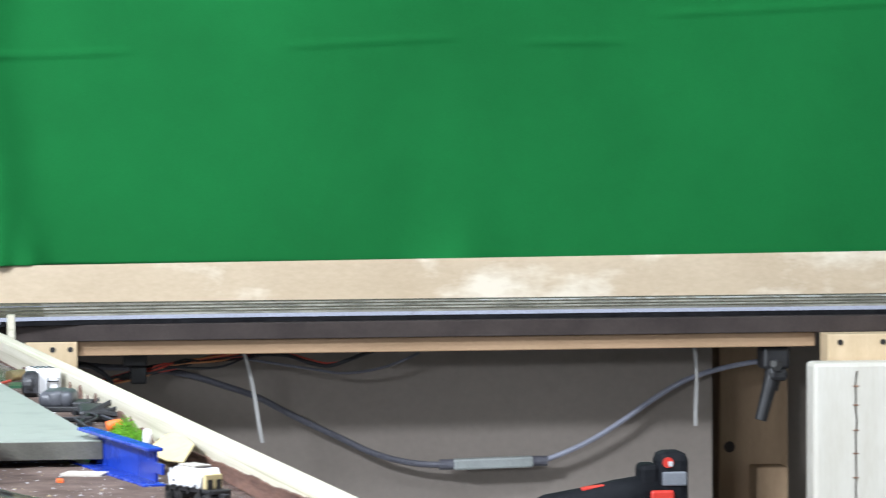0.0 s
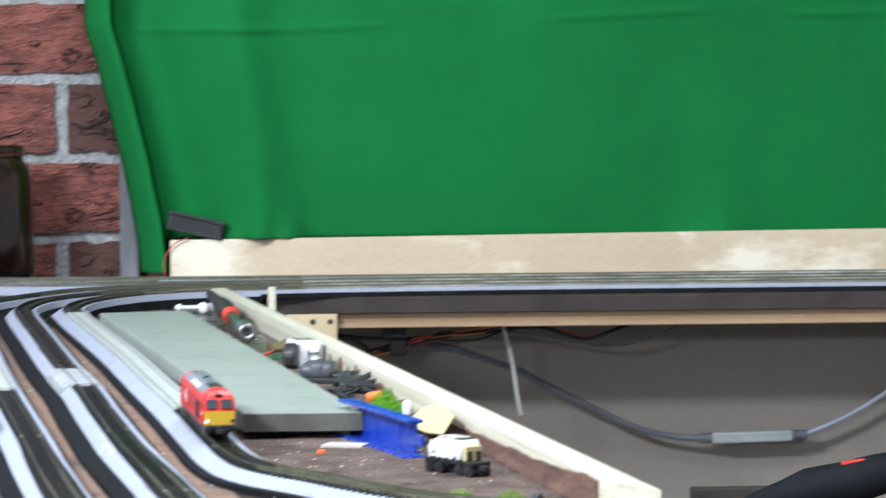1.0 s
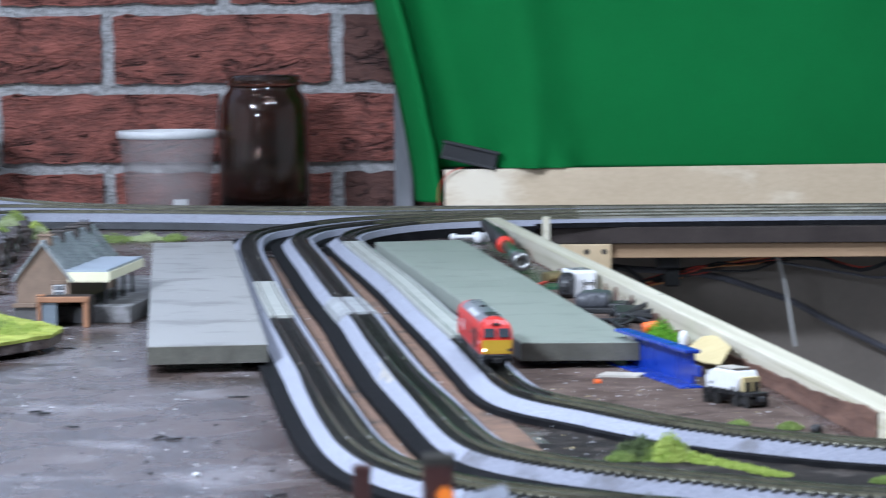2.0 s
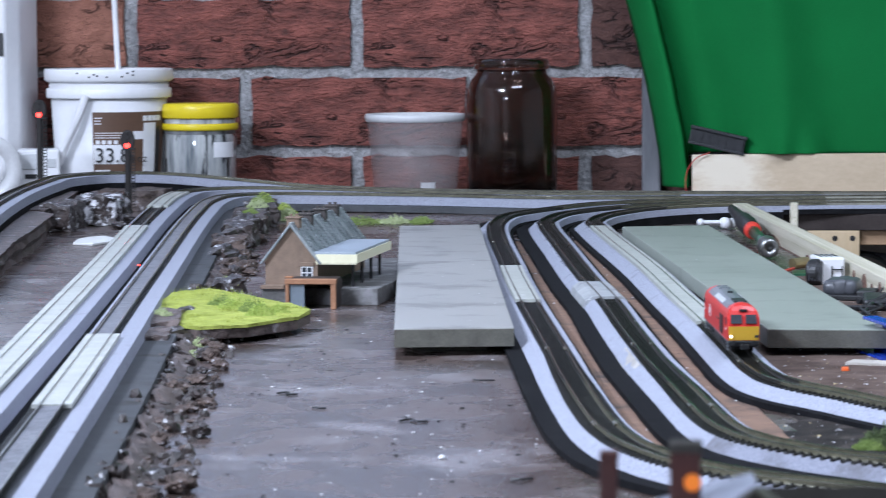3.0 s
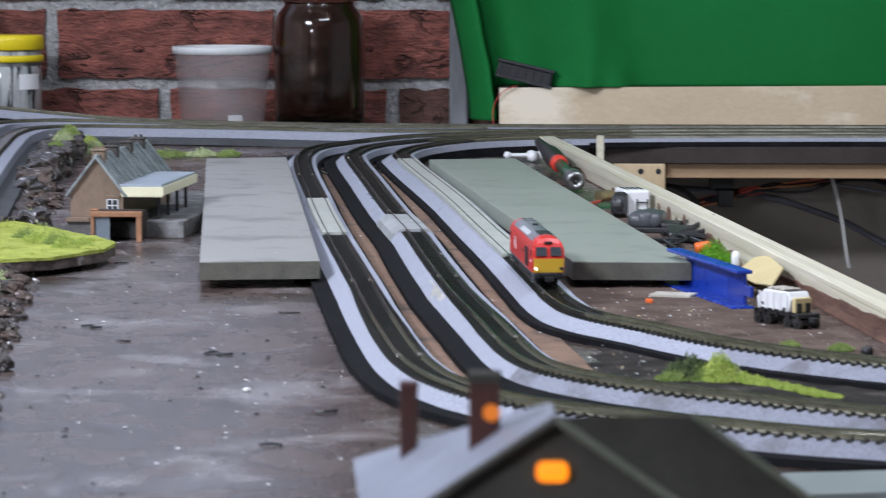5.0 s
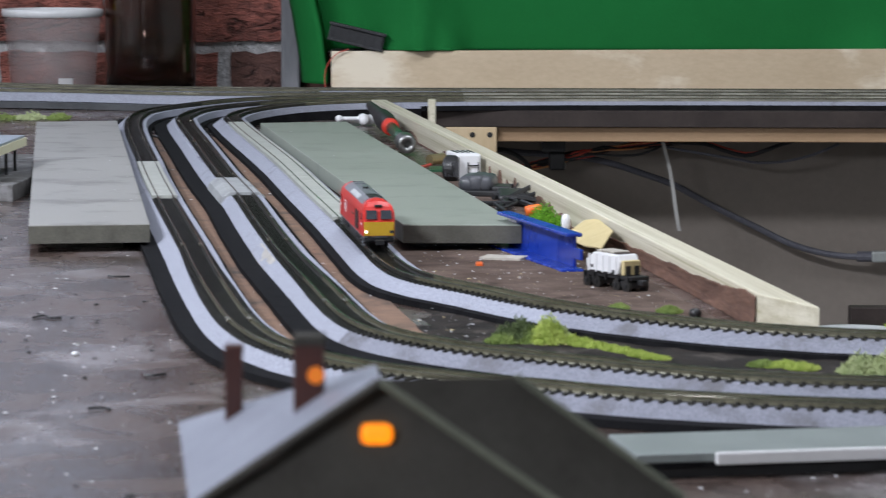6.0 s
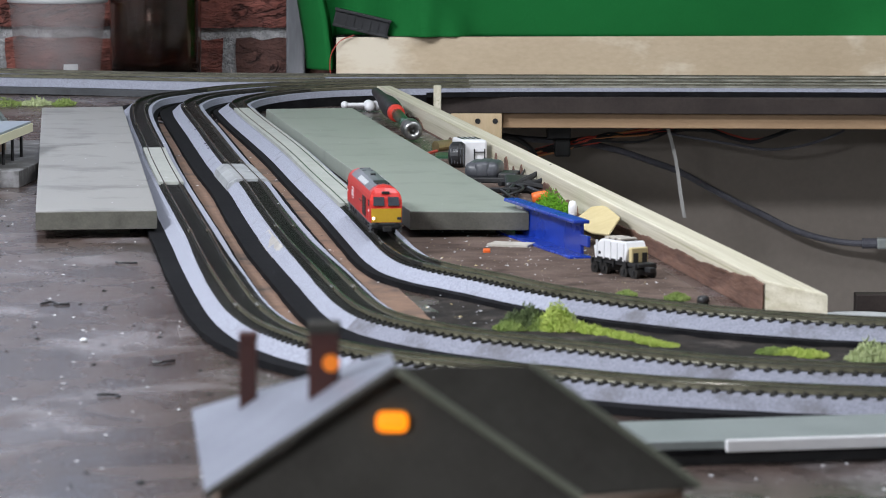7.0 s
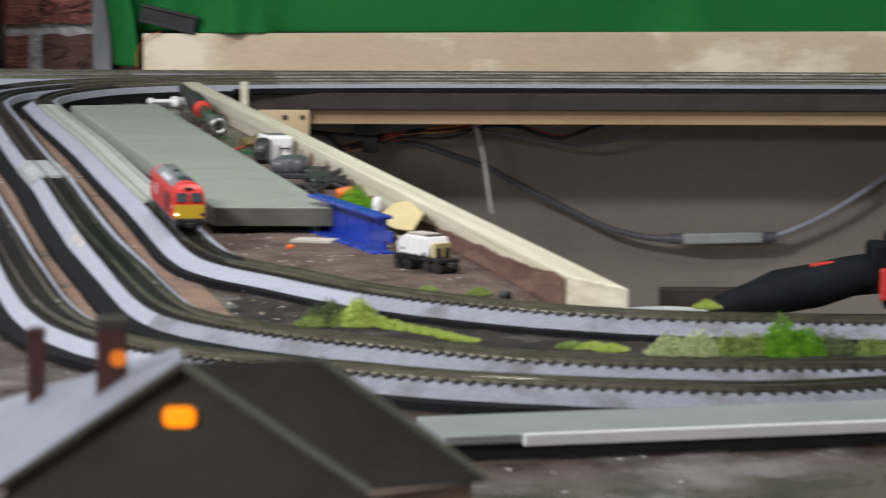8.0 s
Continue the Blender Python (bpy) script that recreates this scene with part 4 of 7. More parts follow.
part("jar_rim", lathe(bmesh.new(), [(0.0346, 0.1368), (0.0372, 0.1368), (0.0392, 0.1382), (0.0392, 0.1448), (0.0380, 0.1476), (0.0352, 0.1476), (0.0346, 0.1460), (0.0346, 0.1368)], seg=56), BROWNGLASS, jar, "rolled glass rim", smooth=True)
tub = thing("plastic_tub", "empty translucent milky plastic tub with rolled rim", "tub", at=(-0.3985, 3.41, BZ))
part("tub_wall", lathe(bmesh.new(), [(0, 0), (0.0405, 0), (0.0425, 0.002), (0.0500, 0.087), (0.0492, 0.087), (0.0417, 0.003), (0, 0.0015)], seg=48), MILKY, tub, smooth=True)
part("rim", lathe(bmesh.new(), [(0.0496, 0.0835), (0.0515, 0.084), (0.0522, 0.0885), (0.0515, 0.0915), (0.0500, 0.0915), (0.0493, 0.0885)], seg=48), MILKYRIM, tub, "pale rolled rim", smooth=True)
part("base_mark", patch(0.0432, 14, 34, 0.010, 0.022), MILKYRIM, tub)

bucket = thing("paint_bucket", "white one litre paint bucket with brown label and spatters", "bucket", at=(-0.7265, 3.435, BZ), rz=12)
part("bucket_wall", lathe(bmesh.new(), [(0, 0), (0.0535, 0), (0.0550, 0.003), (0.0610, 0.108), (0.0600, 0.108), (0.0540, 0.004), (0, 0.003)], seg=56), BUCKETWHITE, bucket, smooth=True)
part("lid", lathe(bmesh.new(), [(0, 0.135), (0.055, 0.135), (0.0565, 0.1385), (0.0672, 0.1390), (0.0678, 0.1375), (0.0678, 0.128), (0.0655, 0.1255), (0.0640, 0.1255), (0.0625, 0.130), (0.055, 0.132), (0, 0.132)], seg=56), BUCKETWHITE, bucket, "white snap-on lid with dark spatters", smooth=True)
part("collar", lathe(bmesh.new(), [(0.0605, 0.1085), (0.0652, 0.1085), (0.0658, 0.1095), (0.0658, 0.1175), (0.0650, 0.1186), (0.0630, 0.1190), (0.0630, 0.1285), (0.0610, 0.1285)], seg=56), BUCKETWHITE, bucket, smooth=True)
label = part("label", patch(0.0551, -17, 70, 0.030, 0.0945, lean=0.0571), BROWNLABEL, bucket, "brown printed label")
part("label_field", patch(0.0555, -16.5, 17, 0.0405, 0.0605, lean=0.0571), BUCKETWHITE, label)
for k, (a0, a1, z0, z1) in enumerate(((-15, -7, 0.088, 0.0888), (-15, -9, 0.085, 0.0858), (-15, -8, 0.082, 0.0828), (-15, 16, 0.0725, 0.0732), (-15, 12, 0.0700, 0.0707), (-15, 18, 0.0675, 0.0682),
                                      (35, 40, 0.085, 0.0905), (41, 46, 0.085, 0.0905), (47, 52, 0.085, 0.0905), (53, 60, 0.085, 0.0905), (-15, 0, 0.032, 0.0345))):
    part("print_bar", patch(0.0557, a0, a1, z0, z1, 0.0004, 5, lean=0.0571), WHITE, label)
for a in (-14, -8, -2, 4):
    part("print_mark", patch(0.0557, a, a + 4, 0.0612, 0.0652, 0.0004, 4, lean=0.0571), WHITE, label)
part("numeral", patch(0.0557, 36, 52, 0.030, 0.0830, 0.0004, 8, lean=0.0571), WHITE, label, "large white numeral one")
part("numeral_flag", patch(0.0557, 24, 37, 0.066, 0.0745, 0.0004, 6, lean=0.0571), WHITE, label)
part("print_stripe", patch(0.0558, 54, 60, 0.030, 0.079, 0.0004, 4, lean=0.0571), BLACK, label)
lettering("volume_text", "33.8", 0.0215, pose(-0.0160, -0.0605, 0.0425, 90), BLACK, label)
lettering("unit_text", "fl oz", 0.0115, pose(0.0200, -0.0588, 0.0425, 90, 0, 18), BLACK, label)
part("strap", pipe(bmesh.new(), [(-0.024, -0.0665, 0.112), (-0.034, -0.064, 0.085), (-0.046, -0.055, 0.060), (-0.054, -0.045, 0.038)], 0.0042, 0.004, 8), BUCKETWHITE, bucket, "white plastic carry strap")
for k in range(9):
    a = random.uniform(-0.9, 0.5)
    part("spatter", box(bmesh.new(), (-0.0012, -0.0005, -0.0008), (0.0014, 0.0004, 0.0007), 0.0003, Matrix.Translation((0.0679 * math.sin(a), -0.0679 * math.cos(a), random.uniform(0.129, 0.137)))), BLACK, bucket, "dark paint spatter")

stick = part("stirring_stick", rod(bmesh.new(), (-0.729, 3.478, 1.20), (-0.7245, 3.503, BZ), 0.003, seg=10), WHITE)
stick.location = (0, 0, 0)
tagged(stick, "thin white plastic stick leaning behind the bucket", "stick")

PAINTJAR = shade("streaky_painted_glass", (0.13, 0.15, 0.165), (0.55, 0.56, 0.55), 0.14, 62, 260, 0.05, stretch=(1, 1, 0.12), dirt=(0.035, 0.037, 0.04), dirt_size=55, dirt_low=0.55, dirt_high=0.58, coat=1.0)
jar2 = thing("lidded_jar", "clear jar of grey paint water with yellow screw lid", "jar", at=(-0.6306, 3.44, BZ), rz=10)
part("jar_body", lathe(bmesh.new(), [(0, 0), (0.036, 0), (0.0385, 0.004), (0.0385, 0.066), (0.037, 0.072), (0.037, 0.078), (0.0355, 0.078), (0.0355, 0.071), (0.037, 0.065), (0.037, 0.005), (0, 0.003)], seg=48), PAINTJAR, jar2, "streaky painted glass", smooth=True)
part("contents", lathe(bmesh.new(), [(0, 0.0035), (0.0362, 0.0055), (0.0364, 0.062), (0, 0.062)], seg=40), PAINTWATER, jar2, "streaky grey paint residue", smooth=True)
part("lid", lathe(bmesh.new(), [(0, 0.1020), (0.0385, 0.1020), (0.0402, 0.1005), (0.0408, 0.097), (0.0408, 0.0880), (0.0398, 0.0868), (0, 0.0868)], seg=56), YELLOWLID, jar2, "yellow screw lid", smooth=True)
part("seal_ring", lathe(bmesh.new(), [(0.0366, 0.0742), (0.0400, 0.0742), (0.0406, 0.0765), (0.0406, 0.0795), (0.0400, 0.0812), (0.0366, 0.0812)], seg=56), YELLOWLID, jar2, "yellow seal ring", smooth=True)
part("neck", lathe(bmesh.new(), [(0.0366, 0.0700), (0.0376, 0.0700), (0.0376, 0.0875), (0.0366, 0.0875)], seg=48), PAINTWATER, jar2, smooth=True)
part("sticker", patch(0.0386, 22, 62, 0.046, 0.062), WHITE, jar2, "torn white sticker")

cont = thing("plastic_container", "large white plastic container with black and green print", "container")
bm = prism(bmesh.new(), [(-0.99, 3.395), (-0.829, 3.395), (-0.8175, 3.420), (-0.8175, 3.50), (-0.99, 3.50)], BZ, 1.30, 0.004)
part("container_body", bm, BUCKETWHITE, cont)
part("print_panel", box(bmesh.new(), (-0.93, 3.3935, 1.136), (-0.8300, 3.3949, 1.160), 0, Matrix()), BLACK, cont)
part("print_field", box(bmesh.new(), (-0.93, 3.3925, 1.142), (-0.8345, 3.3934, 1.154)), GREENPRINT, cont)
bm = prism(bmesh.new(), [(-0.93, 1.02), (-0.858, 1.02), (-0.845, 1.06), (-0.8355, 1.125), (-0.93, 1.125)], 0, 0.0012)
bmesh.ops.transform(bm, matrix=Matrix.Translation((0, 3.3948, 0)) @ pose(0, 0, 0, 90), verts=bm.verts)
part("print_shape", bm, BLACK, cont)
bm = prism(bmesh.new(), [(-0.93, 1.03), (-0.863, 1.03), (-0.850, 1.06), (-0.8415, 1.117), (-0.93, 1.117)], 0, 0.0010)
bmesh.ops.transform(bm, matrix=Matrix.Translation((0, 3.3933, 0)) @ pose(0, 0, 0, 90), verts=bm.verts)
part("print_inner", bm, LIGHTGREY, cont)

roll = thing("tape_roll", "translucent white roll of sticky tape lying on edge", "tape roll", at=(-0.832, 3.32, BZ + 0.037), rz=16)
part("tape", lathe(bmesh.new(), [(0.022, -0.010), (0.036, -0.010), (0.037, -0.008), (0.037, 0.008), (0.036, 0.010), (0.022, 0.010), (0.022, -0.010)], pose(0, 0, 0, 90), 48), MILKYRIM, roll, smooth=True)
part("core", lathe(bmesh.new(), [(0.0215, -0.009), (0.0238, -0.009), (0.0238, 0.009), (0.0215, 0.009), (0.0215, -0.009)], pose(0, 0, 0, 90), 48), LIGHTGREY, roll, smooth=True)

adapter = thing("power_adapter", "small white plastic power adapter box with grey faces", "adapter", at=(-0.789, 3.378, BZ), rz=10)
part("case", box(bmesh.new(), (-0.0215, -0.02, 0.0), (0.0215, 0.02, 0.0565), 0.002), BUCKETWHITE, adapter)
part("face_plate", box(bmesh.new(), (-0.0185, -0.0212, 0.036), (0.004, -0.0195, 0.052), 0.0005), LIGHTGREY, adapter)
part("face_plate", box(bmesh.new(), (0.009, -0.0212, 0.038), (0.018, -0.0195, 0.047), 0.0005), LIGHTGREY, adapter)
part("socket", box(bmesh.new(), (-0.014, -0.0215, 0.0265), (-0.002, -0.0195, 0.031), 0.0003), BLACK, adapter)


def signal(at, height):
    s = thing("model_signal", "black model colour light signal showing a red lamp", "model signal", "signals of the layout", at=at)
    part("post", rod(bmesh.new(), (0, 0, 0), (0, 0, height - 0.016), 0.0030, seg=10), SIGBLACK, s)
    part("base", box(bmesh.new(), (-0.004, -0.004, 0), (0.004, 0.004, 0.003), 0.0005), SIGBLACK, s)
    lad = part("ladder", boxes(((0.0034, -0.0004, 0.003), (0.0040, 0.0004, height - 0.016)), ((0.0066, -0.0004, 0.003), (0.0072, 0.0004, height - 0.016))), SIGBLACK, s)
    n = int((height - 0.02) / 0.0032)
    for k in range(n):
        z = 0.005 + k * 0.0032
        part("rung", boxes(((0.0040, -0.0004, z), (0.0066, 0.0004, z + 0.0010))), SIGBLACK, lad)
    part("platform_bracket", box(bmesh.new(), (-0.0035, -0.003, height - 0.0180), (0.0075, 0.003, height - 0.0166)), SIGBLACK, s)
    bm = bmesh.new()
    lathe(bm, [(0, -0.0022), (0.0066, -0.0022), (0.0071, -0.0016), (0.0071, 0.0016), (0.0066, 0.0022), (0, 0.0022)], Matrix.Translation((0, 0, height - 0.0090)) @ Matrix.Diagonal((1, 1, 1.45, 1)) @ pose(0, 0, 0, 90), 24)
    head = part("head", bm, SIGBLACK, s, "black rounded backboard")
    for z, hot in ((height - 0.0138, True), (height - 0.0050, False)):
        part("lens", rod(bmesh.new(), (0, -0.0034, z), (0, -0.0020, z), 0.0028 if hot else 0.0026, seg=16), REDLAMP if hot else SIGBLACK, head, "glowing red lens" if hot else "")
        part("hood", rod(bmesh.new(), (0, -0.0060, z + 0.0030), (0, -0.0020, z + 0.0034), 0.0012, seg=8), SIGBLACK, head)
    return s


signal((-0.7615, 3.262, BZ), 1.0925 - BZ)
signal((-0.6600, 3.205, BZ), 1.0640 - BZ)

gir = thing("girder_piece", "dark grey plastic model girder resting on the plywood", "model part", at=(-0.089, 3.441, 1.0335))
gir.rotation_euler = (0, radians(13), 0)
part("web", box(bmesh.new(), (-0.029, -0.007, 0.003), (0.029, 0.006, 0.019), 0.001), GIRDER, gir)
part("flange", box(bmesh.new(), (-0.030, -0.009, 0.019), (0.030, 0.007, 0.0222), 0.0006), GIRDER, gir)
part("flange", box(bmesh.new(), (-0.029, -0.009, 0.003), (0.030, 0.007, 0.0058), 0.0006), GIRDER, gir)
for k in range(7):
    part("stiffener", box(bmesh.new(), (-0.026 + k * 0.0085, -0.0085, 0.006), (-0.0245 + k * 0.0085, -0.006, 0.019)), GIRDER, gir)
tagged(part("red_wire", pipe(bmesh.new(), [(-0.094, 3.432, 1.033), (-0.107, 3.430, 1.028), (-0.1165, 3.430, 1.016), (-0.119, 3.430, 1.003), (-0.117, 3.429, BZ + 0.001)], 0.0006, 0.003, 6), REDWIRE), "thin red wire dangling beside the plywood end", "wire")
tagged(part("edge_trim", boxes(((-0.1675, 3.497, BZ), (-0.1475, 3.519, 1.5)), bevel=0.002), shade("grey_edge_trim", (0.085, 0.09, 0.10), (0.17, 0.175, 0.19), 0.5, 12, 200, 0.1, dirt=(0.28, 0.28, 0.30), stretch=(1, 1, 0.2))), "grey vertical edge strip on the brick wall", "trim", kind="structure")

# ---- under the shelf ----
bracket = thing("wood_block", "pale pine block with two screw holes under the shelf", "wood block", "pine blocks under the shelf")
part("block", boxes(((0.006, 3.118, 0.938), (0.0545, 3.158, 0.9733)), bevel=0.001), PINE_PALE := shade("pale_pine_block", (0.56, 0.42, 0.25), (0.68, 0.53, 0.34), 0.6, 8, 160, 0.1, stretch=(6, 6, 1)), bracket)
for x in (0.0315, 0.0480):
    part("screw_hole", rod(bmesh.new(), (x, 3.1172, 0.966), (x, 3.1185, 0.966), 0.0026, seg=14), BLACK, bracket)
bracket = thing("wood_block", "pale pine block with two screws at the shelf end", "wood block", "pine blocks under the shelf")
part("block", boxes(((0.768, 3.085, 0.9455), (0.90, 3.1175, 0.9733)), bevel=0.001), PINE_PALE, bracket)
for x in (0.780, 0.822):
    part("screw_head", rod(bmesh.new(), (x, 3.0838, 0.9655), (x, 3.0855, 0.9655), 0.0028, seg=14), DARKMETAL, bracket)
leg = thing("shelf_leg", "knotty pine leg standing under the back shelf", "leg", kind="structure")
# Leg and foot block: pine toned darker for the shade under the shelf.
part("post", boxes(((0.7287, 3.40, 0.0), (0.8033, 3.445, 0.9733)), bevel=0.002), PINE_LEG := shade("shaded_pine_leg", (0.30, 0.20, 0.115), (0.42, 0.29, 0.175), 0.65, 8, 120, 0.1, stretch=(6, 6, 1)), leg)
part("knot", rod(bmesh.new(), (0.7400, 3.3992, 0.8350), (0.7400, 3.4005, 0.8350), 0.0060, seg=14), FASCIA, leg, "dark knot")
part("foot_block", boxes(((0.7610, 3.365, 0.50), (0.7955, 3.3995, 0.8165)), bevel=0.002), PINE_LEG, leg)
STAIN_TAN = shade("tan_crack", (0.22, 0.12, 0.07), (0.36, 0.22, 0.14), 0.7, 60, 400, 0.1)
post = thing("timber_post", "white-painted timber post with a long brown crack", "post", kind="structure")
part("post", boxes(((0.7460, 3.052, 0.0), (0.93, 3.084, 0.9485)), bevel=0.004), shade("white_washed_timber", (0.60, 0.56, 0.47), (0.71, 0.68, 0.60), 0.6, 6, 120, 0.12, stretch=(6, 6, 0.6)), post)
part("crack", ribbon(bmesh.new(), [(Vector((0.7868 + 0.0016 * noise.noise(Vector((0, 0, z * 60))), 3.0513, z)), Vector((1, 0, 0)), Vector((0, 0, 1))) for z in [0.70 + 0.004 * k for k in range(61)]],
                     [(-0.0007, 0.0), (0.0007, 0.0), (0.0007, 0.0004), (-0.0007, 0.0004)]), STAIN_TAN, post, "brown crack")
for z in (0.716, 0.745, 0.768, 0.792, 0.815, 0.839, 0.862, 0.884, 0.908, 0.926):
    part("crack_tick", box(bmesh.new(), (0.7868 - 0.0030, 3.0509, z - 0.0006), (0.7868 + 0.0028, 3.0514, z + 0.0007), 0, Matrix()), STAIN_TAN, post)
STEEL_WIRE = shade("dull_spring_steel", (0.16, 0.16, 0.155), (0.30, 0.30, 0.29), 0.4, 60, 500, 0.1, metal=0.8)
clamp = thing("spring_clamp", "black plastic spring clamp gripping the shelf frame", "clamp")
part("jaw", box(bmesh.new(), (0.716, 3.135, 0.936), (0.7435, 3.165, 0.9585), 0.004), BLACK, clamp)
part("jaw", box(bmesh.new(), (0.722, 3.132, 0.925), (0.7405, 3.160, 0.9375), 0.004), BLACK, clamp)
bm = bmesh.new()
rod(bm, (0.7305, 3.142, 0.945), (0.7142, 3.138, 0.887), 0.0080, 0.0058, 14)
part("handle", bm, BLACK, clamp, "long black handle")
bm = bmesh.new()
rod(bm, (0.736, 3.152, 0.950), (0.7290, 3.15, 0.915), 0.0070, 0.0050, 14)
part("handle", bm, BLACK, clamp)
part("pivot", rod(bmesh.new(), (0.729, 3.128, 0.940), (0.729, 3.17, 0.940), 0.0045, seg=14), DARKMETAL, clamp)
part("spring", rod(bmesh.new(), (0.7245, 3.127, 0.9425), (0.7245, 3.131, 0.9425), 0.0032, seg=12), STEEL_WIRE, clamp, "steel coil end")

cable = thing("power_cable", "grey flexible cable with inline connector drooping under the shelf", "cable")
part("flex", pipe(bmesh.new(), [(0.02, 3.26, 0.948), (0.075, 3.25, 0.940), (0.119, 3.25, 0.9376), (0.1413, 3.25, 0.9349), (0.1692, 3.25, 0.9294), (0.2027, 3.25, 0.9184), (0.2307, 3.25, 0.9085), (0.2588, 3.25, 0.8935), (0.2868, 3.25, 0.8790), (0.3149, 3.25, 0.8657), (0.343, 3.25, 0.8518), (0.3711, 3.25, 0.8427), (0.3991, 3.25, 0.8380), (0.43, 3.25, 0.8373)], 0.0031), GREYCABLE, cable, "dark grey flex")
part("flex", pipe(bmesh.new(), [(0.50, 3.25, 0.8385), (0.5173, 3.25, 0.8399), (0.5401, 3.25, 0.8475), (0.5688, 3.25, 0.8606), (0.5975, 3.25, 0.8777), (0.6263, 3.25, 0.8972), (0.6551, 3.25, 0.9144), (0.6782, 3.25, 0.9237), (0.7129, 3.25, 0.9322), (0.739, 3.245, 0.9364), (0.76, 3.235, 0.938)], 0.0026), BLUECABLE, cable, "pale blue-grey flex")
bm = box(bmesh.new(), (-0.040, -0.006, -0.0055), (0.040, 0.006, 0.0055), 0.002, Matrix.Translation((0.4675, 3.25, 0.8383)) @ pose(0, 0, 0, 0, -1.2, 0))
part("connector", bm, shade("grey_connector_plastic", (0.26, 0.28, 0.27), (0.36, 0.38, 0.37), 0.35, 30, 300, 0.03), cable, "pale grey inline connector")
for x, z in ((0.4215, 0.8375), (0.514, 0.8394)):
    part("strain_relief", rod(bmesh.new(), (x - 0.008, 3.25, z), (x + 0.008, 3.25, z), 0.0052, seg=12), GREYCABLE, cable)
bundle = thing("wire_bundle", "loose bundle of red, orange and black wires under the shelf", "wires")
for k in range(15):
    m = (REDWIRE, BLACKWIRE, ORANGEWIRE, BLACKWIRE, REDWIRE, BLACKWIRE)[k % 6]
    j = lambda a, e=0.0035: a + random.uniform(-e, e)
    end = random.uniform(0.21, 0.30)
    part("wire", pipe(bmesh.new(), [(0.04, j(3.24), j(0.917)), (0.0794, j(3.22), j(0.9259)), (0.1179, j(3.22, 0.004), j(0.9343, 0.0055)), (0.1344, j(3.22), j(0.9399, 0.005)), (0.1565, j(3.22), j(0.9439, 0.004)),
                                    (0.184, j(3.22), j(0.9479, 0.003)), (end, j(3.21), 0.9565)], 0.0013 if m is BLACKWIRE else 0.0010, 0.01, 6), m, bundle)
part("wire", pipe(bmesh.new(), [(0.2267, 3.2, 0.9533), (0.2596, 3.2, 0.9518), (0.2761, 3.2, 0.9458), (0.2981, 3.2, 0.9410), (0.3117, 3.2, 0.9443), (0.3363, 3.2, 0.9532), (0.355, 3.2, 0.957)], 0.0020, 0.008), BLACKWIRE, bundle)
part("wire", pipe(bmesh.new(), [(0.2267, 3.205, 0.9545), (0.262, 3.205, 0.9528), (0.279, 3.205, 0.9478), (0.299, 3.205, 0.9432), (0.314, 3.205, 0.9455), (0.348, 3.205, 0.9555)], 0.0009, 0.008), REDWIRE, bundle)
part("wire", pipe(bmesh.new(), [(0.2151, 3.19, 0.9502), (0.2534, 3.19, 0.9437), (0.2862, 3.19, 0.9384), (0.3082, 3.19, 0.9347), (0.3355, 3.19, 0.9364), (0.3627, 3.19, 0.9431), (0.3898, 3.19, 0.9547)], 0.0013, 0.008), GREYCABLE, bundle)
part("wire", pipe(bmesh.new(), [(0.1172, 3.2, 0.9347), (0.15, 3.2, 0.9415), (0.172, 3.2, 0.9405), (0.1939, 3.2, 0.9417), (0.2103, 3.2, 0.9472), (0.225, 3.2, 0.955)], 0.0011, 0.008), BLACKWIRE, bundle)
part("wire", pipe(bmesh.new(), [(0.04, 3.2, 0.940), (0.0568, 3.2, 0.9454), (0.0678, 3.2, 0.9439), (0.0788, 3.2, 0.9384), (0.0871, 3.2, 0.9302), (0.092, 3.2, 0.92)], 0.0022, 0.006), BLACKWIRE, bundle)
tagged(part("cable_clip", boxes(((0.100, 3.20, 0.943), (0.123, 3.236, 0.9588)), ((0.107, 3.198, 0.926), (0.1225, 3.236, 0.9428)), bevel=0.002), BLACK), "black plastic cable clip fixed under the shelf", "clip")
for a, b in (((0.214, 3.17, 0.9588), (0.233, 3.165, 0.8705)), ((0.655, 3.17, 0.9588), (0.657, 3.165, 0.8800))):
    bm = bmesh.new()
    ribbon(bm, [(Vector(a).lerp(Vector(b), k / 8) + Vector((0.0015 * math.sin(k * 0.6), 0, 0)), Vector((1, 0, 0)), Vector((0, 0, 1))) for k in range(9)], [(-0.0018, 0.0), (-0.0018, 0.0001), (0.0018, 0.0001), (0.0018, 0.0)])
    tie = part("cable_tie", bm, TIE)
    tie.modifiers.new("thick", "SOLIDIFY").thickness = 0.0012
    tagged(tie, "white nylon cable tie end hanging straight down", "cable tie", "cable ties under the shelf")

# ---- low bench with drill ----
bench = part("low_bench", boxes(((0.27, 2.2, 0.80), (1.3, 2.72, 0.83)), bevel=0.002), shade("dark_bench_top", (0.05, 0.045, 0.042), (0.09, 0.082, 0.075), 0.6, 10, 150, 0.15))
tagged(bench, "dark low bench top behind the layout", "bench")
for x, y in ((0.30, 2.25), (1.25, 2.25), (0.30, 2.67), (1.25, 2.67)):
    part("bench_leg", boxes(((x - 0.02, y - 0.02, 0), (x + 0.02, y + 0.02, 0.80))), PINE_LEG, bench)
drill = thing("power_drill", "black cordless power tool with red buttons lying on bench", "power tool")
body_m = shade("black_tool_rubber", (0.006, 0.0065, 0.008), (0.014, 0.015, 0.018), 0.7, 30, 400, 0.15, spec=0.12)
